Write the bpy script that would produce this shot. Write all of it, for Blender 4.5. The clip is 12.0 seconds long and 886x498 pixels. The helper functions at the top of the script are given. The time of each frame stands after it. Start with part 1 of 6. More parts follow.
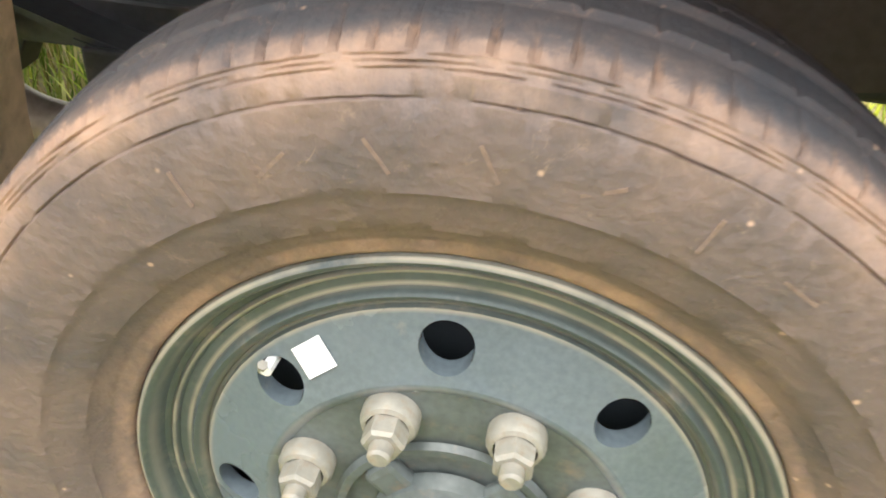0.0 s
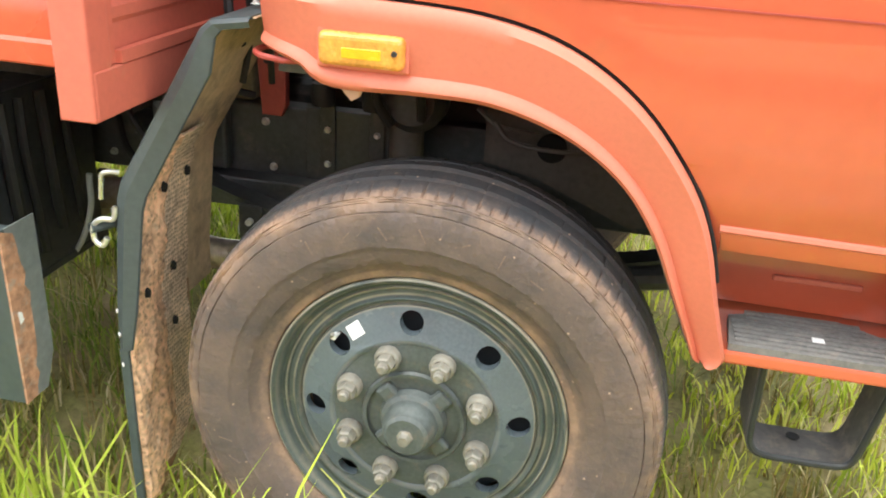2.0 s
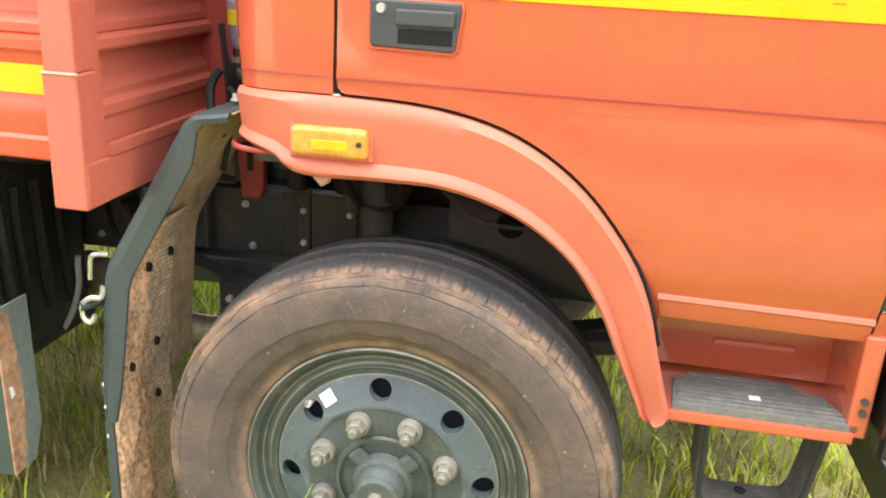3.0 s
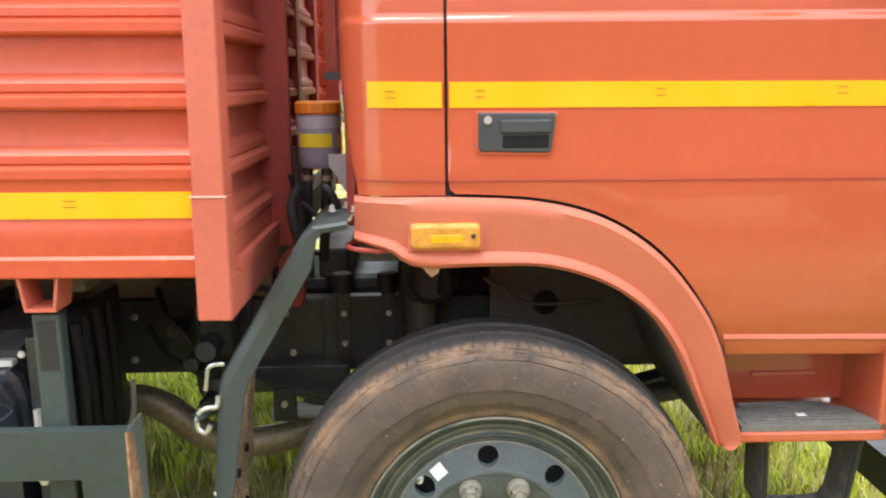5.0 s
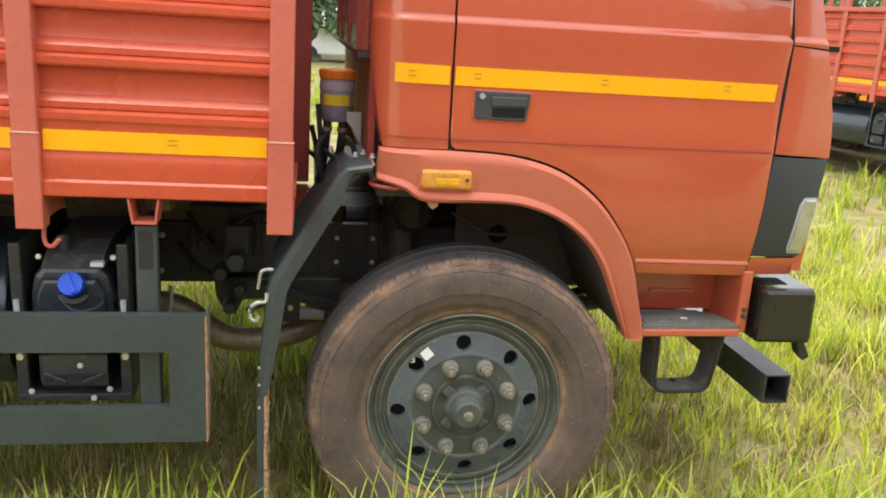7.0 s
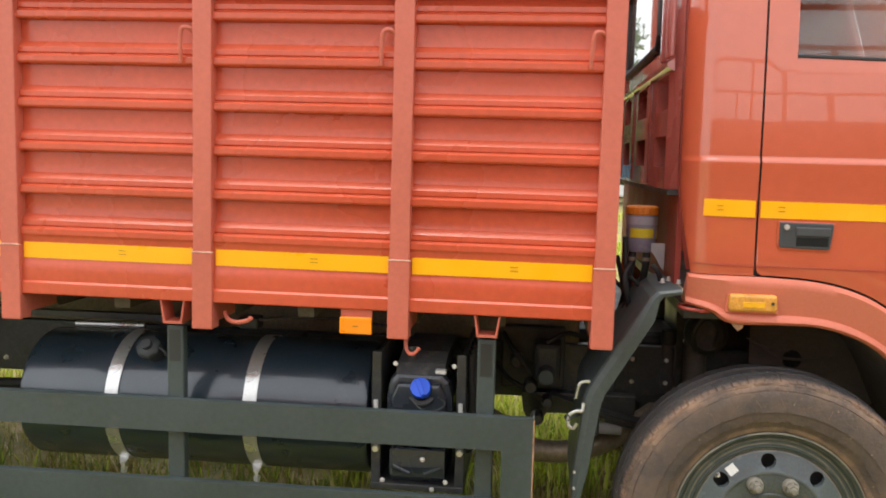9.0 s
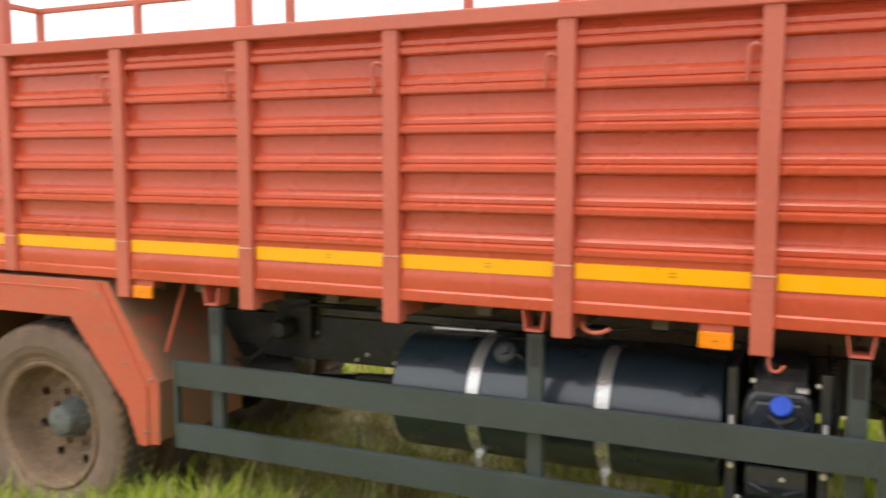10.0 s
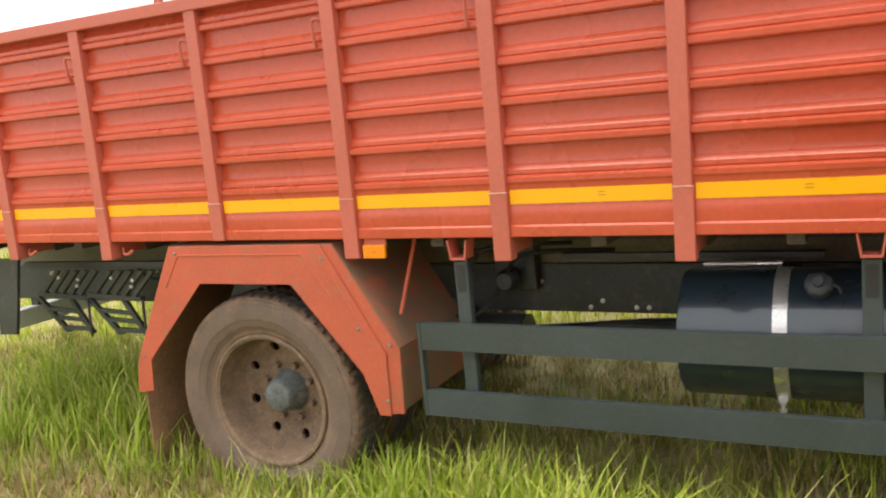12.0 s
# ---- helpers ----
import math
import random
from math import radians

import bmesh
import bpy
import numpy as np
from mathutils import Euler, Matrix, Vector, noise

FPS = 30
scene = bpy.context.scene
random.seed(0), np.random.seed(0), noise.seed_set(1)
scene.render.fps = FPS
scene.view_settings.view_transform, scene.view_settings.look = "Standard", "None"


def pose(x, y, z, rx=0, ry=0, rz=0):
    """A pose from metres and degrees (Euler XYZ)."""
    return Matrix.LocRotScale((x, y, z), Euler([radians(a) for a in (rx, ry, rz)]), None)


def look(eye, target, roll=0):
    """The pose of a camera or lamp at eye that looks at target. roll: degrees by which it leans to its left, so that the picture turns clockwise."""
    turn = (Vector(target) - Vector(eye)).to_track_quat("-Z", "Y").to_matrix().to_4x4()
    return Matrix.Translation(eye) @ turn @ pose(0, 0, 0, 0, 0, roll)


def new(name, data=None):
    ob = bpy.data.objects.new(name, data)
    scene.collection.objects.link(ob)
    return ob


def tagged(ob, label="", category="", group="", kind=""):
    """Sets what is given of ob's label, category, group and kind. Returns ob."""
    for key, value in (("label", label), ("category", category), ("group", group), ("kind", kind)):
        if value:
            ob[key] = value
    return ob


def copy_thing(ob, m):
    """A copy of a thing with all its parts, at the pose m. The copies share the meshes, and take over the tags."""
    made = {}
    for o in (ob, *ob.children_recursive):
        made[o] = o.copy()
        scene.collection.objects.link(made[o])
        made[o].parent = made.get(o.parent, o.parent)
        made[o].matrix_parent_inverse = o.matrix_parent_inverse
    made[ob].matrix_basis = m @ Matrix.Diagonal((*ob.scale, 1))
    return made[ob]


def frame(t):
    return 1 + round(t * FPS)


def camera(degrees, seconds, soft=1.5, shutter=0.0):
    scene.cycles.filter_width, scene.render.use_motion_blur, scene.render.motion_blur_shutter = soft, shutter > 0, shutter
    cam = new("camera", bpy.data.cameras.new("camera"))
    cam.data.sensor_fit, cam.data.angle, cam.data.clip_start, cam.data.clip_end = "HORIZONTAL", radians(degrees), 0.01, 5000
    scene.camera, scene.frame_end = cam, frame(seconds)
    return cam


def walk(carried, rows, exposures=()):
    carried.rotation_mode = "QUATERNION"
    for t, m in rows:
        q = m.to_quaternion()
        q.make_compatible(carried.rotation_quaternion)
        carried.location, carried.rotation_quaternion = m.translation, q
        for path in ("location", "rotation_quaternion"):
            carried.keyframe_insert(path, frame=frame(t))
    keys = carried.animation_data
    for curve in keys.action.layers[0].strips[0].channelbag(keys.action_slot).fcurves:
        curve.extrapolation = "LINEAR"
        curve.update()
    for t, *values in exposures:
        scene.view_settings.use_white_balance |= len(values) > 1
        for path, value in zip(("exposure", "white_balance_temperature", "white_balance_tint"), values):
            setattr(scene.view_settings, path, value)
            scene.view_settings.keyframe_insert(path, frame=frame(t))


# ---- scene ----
cam = camera(55.2, 12.0, soft=1.8, shutter=0.25)
PATH = [
    (0, (0.037, -0.51, 1.25), (-0.169, 1.092, 0.071), 4.5),
    (0.5, (0.139, -0.722, 1.453), (-0.066, 0.838, 0.218), 4.3),
    (1, (0.321, -0.942, 1.538), (-0.081, 0.735, 0.525), 1.9),
    (1.5, (0.362, -1.122, 1.602), (-0.023, 0.661, 0.78), 1.6),
    (2, (0.328, -1.464, 1.604), (-0.023, 0.326, 0.784), 3.5),
    (2.5, (0.372, -1.546, 1.634), (0.029, 0.279, 0.89), 3.0),
    (2.7, (0.399, -1.553, 1.651), (0.061, 0.288, 0.945), 2.9),
    (4.3, (0.223, -1.891, 1.672), (-0.062, 0.013, 1.131), 0.2),
    (4.5, (0.125, -1.912, 1.668), (-0.043, 0.01, 1.14), 0.5),
    (5, (-0.165, -1.911, 1.648), (-0.13, 0.051, 1.258), -0.6),
    (5.5, (-0.371, -2.036, 1.669), (-0.311, -0.068, 1.316), 0.1),
    (6, (-0.552, -2.248, 1.705), (-0.268, -0.299, 1.354), 1.3),
    (6.5, (-0.613, -2.404, 1.721), (-0.315, -0.453, 1.395), 1.6),
    (7, (-0.555, -2.578, 1.764), (-0.234, -0.671, 1.253), 3.4),
    (7.5, (-0.683, -2.795, 1.755), (-0.56, -0.857, 1.278), 1.2),
    (7.7, (-0.743, -2.862, 1.768), (-0.718, -0.913, 1.322), 0.6),
    (9.3, (-0.929, -2.981, 1.76), (-1.16, -1.002, 1.581), 1.3),
    (9.5, (-1.003, -3.028, 1.738), (-1.274, -1.053, 1.571), 1.1),
    (10, (-1.141, -3.121, 1.807), (-1.958, -1.307, 1.599), -0.3),
    (10.5, (-1.244, -3.217, 1.795), (-2.321, -1.543, 1.599), -0.2),
    (11, (-1.498, -3.149, 1.746), (-2.554, -1.462, 1.545), -0.6),
    (11.5, (-1.802, -3.091, 1.76), (-2.733, -1.334, 1.546), -4.3),
    (12, (-2.093, -3.168, 1.774), (-3.016, -1.423, 1.451), -5.6),
]
walk(cam, [(t, look(eye, target, roll)) for t, eye, target, roll in PATH],
     exposures=[(0, 1.68, 6400, 8), (0.5, 1.72, 6500, 10), (1, 1.5, 6450, 8), (1.5, 1.35, 6350, 6), (2.5, 1.35, 6350, 5), (2.7, 1.42, 6350, 5), (4.3, 0.98, 6300, 5), (4.5, 0.92, 6300, 5), (5, 0.92, 6300, 6), (5.5, 0.84, 6300, 5), (6.5, 0.5, 6500, 7), (7, 0.43, 6500, 8), (7.5, 0.87, 6350, 6), (7.7, 1.0, 6400, 7), (9.3, 0.2, 6700, 10), (9.5, 0.1, 6750, 10), (10, 0.33, 6850, 11), (10.5, 0.0, 6850, 10), (11, -0.06, 6900, 10), (11.5, 0.1, 6950, 11), (12, 0.34, 6850, 10)])

# ---- world and sun: bright overcast sky ----
world = bpy.data.worlds.new("overcast")
scene.world = world
world.use_nodes = True
wn, wl = world.node_tree.nodes, world.node_tree.links
sky = wn.new("ShaderNodeTexSky")
sky.sky_type = 'NISHITA'
sky.sun_disc = False
sky.sun_elevation, sky.sun_rotation = radians(75), radians(236)
sky.dust_density, sky.air_density, sky.ozone_density = 4.0, 1.2, 1.0
veil = wn.new("ShaderNodeMix")
veil.data_type = 'RGBA'
veil.inputs[0].default_value = 0.72
veil.inputs[7].default_value = (14.5, 14.8, 15.2, 1)
wl.new(sky.outputs[0], veil.inputs[6])
wl.new(veil.outputs[2], wn["Background"].inputs[0])
wn["Background"].inputs[1].default_value = 0.12
sun_data = bpy.data.lights.new("sun", 'SUN')
sun_data.energy, sun_data.angle, sun_data.color = 1.6, radians(38), (1.0, 0.95, 0.88)
sun = new("sun", sun_data)
sun.matrix_world = look((-3, -2, 14), (0, 0, 0))


# ---- materials ----
def mat(name, base, rough=0.5, metal=0.0, spread=0.15, scale=3.0, fine=60.0, bump=0.1, dust=None, dust_at=0.55, coat=0.0, rough_spread=0.1, coat_rough=0.025):
    """A painted or raw surface: broad stains and fine grain, dust in patches."""
    m = bpy.data.materials.new(name)
    m.use_nodes = True
    n, l = m.node_tree.nodes, m.node_tree.links
    b = n["Principled BSDF"]
    co = n.new("ShaderNodeTexCoord")
    big = n.new("ShaderNodeTexNoise")
    big.inputs["Scale"].default_value, big.inputs["Detail"].default_value = scale, 5
    small = n.new("ShaderNodeTexNoise")
    small.inputs["Scale"].default_value, small.inputs["Detail"].default_value = fine, 4
    l.new(co.outputs["Object"], big.inputs["Vector"])
    l.new(co.outputs["Object"], small.inputs["Vector"])
    add = n.new("ShaderNodeMath")
    add.operation = 'ADD'
    l.new(big.outputs[0], add.inputs[0])
    l.new(small.outputs[0], add.inputs[1])
    ramp = n.new("ShaderNodeMapRange")
    ramp.inputs[1].default_value, ramp.inputs[2].default_value = 0.7, 1.3
    ramp.inputs[3].default_value, ramp.inputs[4].default_value = 1 - spread, 1 + spread
    l.new(add.outputs[0], ramp.inputs[0])
    mul = n.new("ShaderNodeMix")
    mul.data_type, mul.blend_type = 'RGBA', 'MULTIPLY'
    mul.inputs[0].default_value = 1
    mul.inputs[6].default_value = (*base, 1)
    l.new(ramp.outputs[0], mul.inputs[7])
    last = mul.outputs[2]
    if dust:
        patch = n.new("ShaderNodeMapRange")
        patch.inputs[1].default_value, patch.inputs[2].default_value = dust_at, dust_at + 0.22
        mixn = n.new("ShaderNodeTexNoise")
        mixn.inputs["Scale"].default_value, mixn.inputs["Detail"].default_value, mixn.inputs["Roughness"].default_value = scale * 2.3, 8, 0.7
        l.new(co.outputs["Object"], mixn.inputs["Vector"])
        l.new(mixn.outputs[0], patch.inputs[0])
        md = n.new("ShaderNodeMix")
        md.data_type = 'RGBA'
        l.new(patch.outputs[0], md.inputs[0])
        l.new(last, md.inputs[6])
        md.inputs[7].default_value = (*dust, 1)
        last = md.outputs[2]
    l.new(last, b.inputs["Base Color"])
    rr = n.new("ShaderNodeMapRange")
    rr.inputs[1].default_value, rr.inputs[2].default_value = 0.3, 0.7
    rr.inputs[3].default_value, rr.inputs[4].default_value = max(0.02, rough - rough_spread), min(1, rough + rough_spread)
    l.new(big.outputs[0], rr.inputs[0])
    l.new(rr.outputs[0], b.inputs["Roughness"])
    b.inputs["Metallic"].default_value = metal
    if coat:
        b.inputs["Coat Weight"].default_value = coat
        b.inputs["Coat Roughness"].default_value = coat_rough
    if bump:
        bp = n.new("ShaderNodeBump")
        bp.inputs["Strength"].default_value, bp.inputs["Distance"].default_value = bump, 0.003
        l.new(small.outputs[0], bp.inputs["Height"])
        l.new(bp.outputs[0], b.inputs["Normal"])
    return m


PAINT = mat("cab_paint", (0.512, 0.105, 0.050), 0.22, spread=0.05, scale=1.2, fine=25, bump=0.0, coat=1.0, rough_spread=0.04)
FENDER = mat("fender_paint", (0.59, 0.166, 0.102), 0.5, spread=0.06, scale=4, fine=90, bump=0.05, rough_spread=0.08)
PANEL = mat("panel_paint", (0.53, 0.084, 0.037), 0.29, spread=0.11, scale=2, fine=40, bump=0.03, rough_spread=0.08)
PANEL.node_tree.nodes["Principled BSDF"].inputs["Specular IOR Level"].default_value = 0.54
WELD = mat("pale_weld", (0.66, 0.42, 0.32), 0.6, spread=0.2, scale=30, bump=0.2)
POST = mat("post_paint", (0.52, 0.127, 0.082), 0.5, spread=0.08, scale=3, fine=60, bump=0.06, dust=(0.45, 0.19, 0.11), dust_at=0.62)
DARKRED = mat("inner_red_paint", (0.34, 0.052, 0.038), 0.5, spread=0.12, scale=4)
DUSTRED = mat("dusty_red_paint", (0.53, 0.11, 0.055), 0.6, spread=0.1, scale=5, dust=(0.32, 0.17, 0.10), dust_at=0.55)
REARWALL = mat("rear_wall_paint", (0.38, 0.105, 0.085), 0.3, spread=0.12, scale=3, bump=0.02, coat=1.0, coat_rough=0.06)
YELLOW = mat("reflective_tape", (0.95, 0.445, 0.002), 0.35, spread=0.05, scale=8, fine=400, bump=0.08)
INK = mat("tape_print", (0.35, 0.17, 0.01), 0.5, bump=0)
GUARD = mat("guard_paint", (0.047, 0.062, 0.062), 0.42, spread=0.15, scale=4, fine=50, bump=0.06, dust=(0.075, 0.082, 0.072), dust_at=0.58)
FLAP = mat("mudguard_paint", (0.062, 0.078, 0.082), 0.38, spread=0.15, scale=5, bump=0.06, dust=(0.12, 0.12, 0.11), dust_at=0.6)
BLACK = mat("chassis_black", (0.044, 0.047, 0.049), 0.40, spread=0.3, scale=6, bump=0.08, dust=(0.115, 0.100, 0.083), dust_at=0.54)
LINER = mat("arch_liner_plastic", (0.085, 0.072, 0.062), 0.6, spread=0.2, scale=7, bump=0.1, dust=(0.12, 0.095, 0.075), dust_at=0.55)
# near-black that stands in for the shade inside seams, pockets and holes
SEAM = mat("seam_shadow_rubber", (0.006, 0.006, 0.006), 0.9, spread=0.1, bump=0)
SMOOTHMUD = mat("smooth_mud_film", (0.56, 0.40, 0.25), 0.75, spread=0.25, scale=6, fine=40, bump=0.15, dust=(0.22, 0.18, 0.135), dust_at=0.52)
AXLEGREY = mat("axle_grey_paint", (0.13, 0.15, 0.15), 0.5, spread=0.35, scale=22, fine=90, bump=0.5, dust=(0.22, 0.155, 0.10), dust_at=0.52)
GRIME = mat("underfloor_grime", (0.115, 0.105, 0.082), 0.8, spread=0.3, scale=5, bump=0.2)
HANDLE = mat("handle_plastic", (0.050, 0.054, 0.058), 0.5, spread=0.1, scale=8, fine=200, bump=0.05)
PLASTIC = mat("black_plastic", (0.024, 0.026, 0.028), 0.42, spread=0.1, scale=8, fine=200, bump=0.05)
GLOSS = mat("glossy_black_plastic", (0.012, 0.012, 0.013), 0.2, spread=0.1, scale=8, bump=0.02, coat=0.5)
GREYPLAST = mat("grey_plastic", (0.040, 0.046, 0.050), 0.5, spread=0.08, scale=6, fine=300, bump=0.05)
TANK = mat("tank_paint", (0.018, 0.032, 0.046), 0.34, spread=0.15, scale=9, fine=140, bump=0.03, dust=(0.052, 0.055, 0.054), dust_at=0.62, coat=0.9, coat_rough=0.10)
UREA = mat("urea_tank_plastic", (0.034, 0.042, 0.054), 0.27, spread=0.12, scale=6, bump=0.03, coat=0.4, coat_rough=0.12)
STEEL = mat("bright_steel", (0.68, 0.68, 0.66), 0.32, 0.75, spread=0.1, scale=10, bump=0.05)
ZINC = mat("zinc_bolt", (0.72, 0.71, 0.68), 0.4, 0.25, spread=0.15, scale=30)
NUT = mat("weathered_nut", (0.235, 0.222, 0.185), 0.6, 0.25, spread=0.2, scale=30, bump=0.15, dust=(0.24, 0.19, 0.13), dust_at=0.5)
RIM = mat("wheel_paint", (0.058, 0.072, 0.066), 0.48, spread=0.15, scale=9, fine=120, bump=0.05, dust=(0.17, 0.15, 0.115), dust_at=0.54)
DISC = mat("wheel_disc_paint", (0.098, 0.120, 0.132), 0.27, spread=0.14, scale=7, fine=150, bump=0.04, dust=(0.20, 0.18, 0.15), dust_at=0.60, rough_spread=0.08)
HUBPAINT = mat("hub_paint", (0.078, 0.090, 0.085), 0.5, spread=0.25, scale=14, fine=120, bump=0.15, dust=(0.16, 0.125, 0.09), dust_at=0.55)
RUSTPIPE = mat("rusty_pipe", (0.33, 0.265, 0.205), 0.45, 0.4, spread=0.3, scale=8, bump=0.2, dust=(0.42, 0.40, 0.36), dust_at=0.58)
BLUECAP = mat("blue_cap", (0.012, 0.10, 0.75), 0.35, spread=0.05, scale=8, bump=0.02)
ORANGE = mat("orange_cap", (0.72, 0.22, 0.02), 0.45, spread=0.08, scale=12)
FLUID = mat("translucent_bottle", (0.26, 0.25, 0.33), 0.3, spread=0.06, scale=5, bump=0.02)
WHITE = mat("white_plastic", (0.72, 0.72, 0.70), 0.5, spread=0.05, scale=8)
PALEGREY = mat("pale_grey_plastic", (0.42, 0.43, 0.44), 0.5, spread=0.08, scale=8)
GALV = mat("grey_bar_paint", (0.70, 0.72, 0.72), 0.45, 0.0, spread=0.12, scale=4)
RUBBER = mat("black_rubber", (0.022, 0.022, 0.022), 0.6, spread=0.2, scale=12)
BLUEPAINT = mat("blue_paint", (0.05, 0.27, 0.50), 0.4, spread=0.1, scale=2)
SEAT = mat("seat_vinyl", (0.035, 0.035, 0.04), 0.6, spread=0.1)


def mud_mat():
    """Mudguard lining: ochre and rust-brown dried mud, thick and pitted."""
    m = mat("dried_mud", (0.70, 0.43, 0.26), 0.9, spread=0.5, scale=11, fine=55, bump=0.9, dust=(0.60, 0.46, 0.34), dust_at=0.54)
    n, l = m.node_tree.nodes, m.node_tree.links
    b = n["Principled BSDF"]
    co = n.new("ShaderNodeTexCoord")
    pits = n.new("ShaderNodeTexVoronoi")
    pits.inputs["Scale"].default_value = 60
    l.new(co.outputs["Object"], pits.inputs["Vector"])
    dark = n.new("ShaderNodeMapRange")
    dark.inputs[1].default_value, dark.inputs[2].default_value = 0.15, 0.42
    dark.inputs[3].default_value, dark.inputs[4].default_value = 0.30, 1.0
    l.new(pits.outputs["Distance"], dark.inputs[0])
    mul = n.new("ShaderNodeMix")
    mul.data_type, mul.blend_type = 'RGBA', 'MULTIPLY'
    mul.inputs[0].default_value = 0.7
    old = b.inputs["Base Color"].links[0].from_socket
    l.new(old, mul.inputs[6])
    l.new(dark.outputs[0], mul.inputs[7])
    l.new(mul.outputs[2], b.inputs["Base Color"])
    return m


def ringed(m, rings, colour):
    """Dusty rings laid on a wheel's paint at some radii."""
    n, l = m.node_tree.nodes, m.node_tree.links
    b = n["Principled BSDF"]
    co = n.new("ShaderNodeTexCoord")
    sep = n.new("ShaderNodeSeparateXYZ")
    l.new(co.outputs["Object"], sep.inputs[0])
    flat = n.new("ShaderNodeCombineXYZ")
    l.new(sep.outputs[0], flat.inputs[0])
    l.new(sep.outputs[2], flat.inputs[2])
    length = n.new("ShaderNodeVectorMath")
    length.operation = 'LENGTH'
    l.new(flat.outputs[0], length.inputs[0])
    ramp = n.new("ShaderNodeValToRGB")
    e = ramp.color_ramp.elements
    e[0].position, e[0].color = 0.0, (0, 0, 0, 1)
    e[1].position, e[1].color = 1.0, (0, 0, 0, 1)
    for r, w, v in rings:
        for p, q in ((r - w, 0), (r, v), (r + w, 0)):
            k = e.new(p)
            k.color = (q, q, q, 1)
    l.new(length.outputs["Value"], ramp.inputs[0])
    nz = n.new("ShaderNodeTexNoise")
    nz.inputs["Scale"].default_value, nz.inputs["Detail"].default_value = 14, 6
    l.new(co.outputs["Object"], nz.inputs["Vector"])
    patch = n.new("ShaderNodeMapRange")
    patch.inputs[1].default_value, patch.inputs[2].default_value = 0.30, 0.52
    l.new(nz.outputs[0], patch.inputs[0])
    mul = n.new("ShaderNodeMath")
    mul.operation = 'MULTIPLY'
    l.new(ramp.outputs[0], mul.inputs[0])
    l.new(patch.outputs[0], mul.inputs[1])
    md = n.new("ShaderNodeMix")
    md.data_type = 'RGBA'
    l.new(mul.outputs[0], md.inputs[0])
    l.new(b.inputs["Base Color"].links[0].from_socket, md.inputs[6])
    md.inputs[7].default_value = (*colour, 1)
    l.new(md.outputs[2], b.inputs["Base Color"])


ringed(RIM, [(0.256, 0.0025, 1.0), (0.274, 0.002, 0.9), (0.290, 0.0025, 1.0), (0.306, 0.002, 0.8), (0.317, 0.003, 1.0)], (0.38, 0.33, 0.24))
ringed(DISC, [(0.178, 0.004, 0.5), (0.250, 0.004, 0.8)], (0.26, 0.23, 0.18))
MUD = mud_mat()


def honeycomb_mat():
    """Rubber lining with rows of small cells, half filled with soil."""
    m = mat("honeycomb_lining", (0.74, 0.55, 0.38), 0.85, spread=0.4, scale=9, fine=60, bump=0.3, dust=(0.70, 0.50, 0.33), dust_at=0.6)
    n, l = m.node_tree.nodes, m.node_tree.links
    b = n["Principled BSDF"]
    co = n.new("ShaderNodeTexCoord")
    flat = n.new("ShaderNodeMapping")
    flat.inputs["Scale"].default_value = (0.0, 1.0, 0.75)
    cells = n.new("ShaderNodeTexVoronoi")
    cells.inputs["Scale"].default_value, cells.inputs["Randomness"].default_value = 110, 0.25
    l.new(co.outputs["Object"], flat.inputs["Vector"])
    l.new(flat.outputs[0], cells.inputs["Vector"])
    dark = n.new("ShaderNodeMapRange")
    dark.inputs[1].default_value, dark.inputs[2].default_value = 0.20, 0.45
    dark.inputs[3].default_value, dark.inputs[4].default_value = 0.30, 1.0
    l.new(cells.outputs["Distance"], dark.inputs[0])
    mul = n.new("ShaderNodeMix")
    mul.data_type, mul.blend_type = 'RGBA', 'MULTIPLY'
    mul.inputs[0].default_value = 0.75
    l.new(b.inputs["Base Color"].links[0].from_socket, mul.inputs[6])
    l.new(dark.outputs[0], mul.inputs[7])
    l.new(mul.outputs[2], b.inputs["Base Color"])
    bp = n.new("ShaderNodeBump")
    bp.inputs["Strength"].default_value, bp.inputs["Distance"].default_value = 0.8, 0.004
    l.new(cells.outputs["Distance"], bp.inputs["Height"])
    l.new(bp.outputs[0], b.inputs["Normal"])
    return m


MESHMUD = honeycomb_mat()
BROWNFLAP = mat("muddy_flap", (0.33, 0.185, 0.10), 0.9, spread=0.25, scale=8, fine=60, bump=0.5, dust=(0.17, 0.105, 0.065), dust_at=0.55)


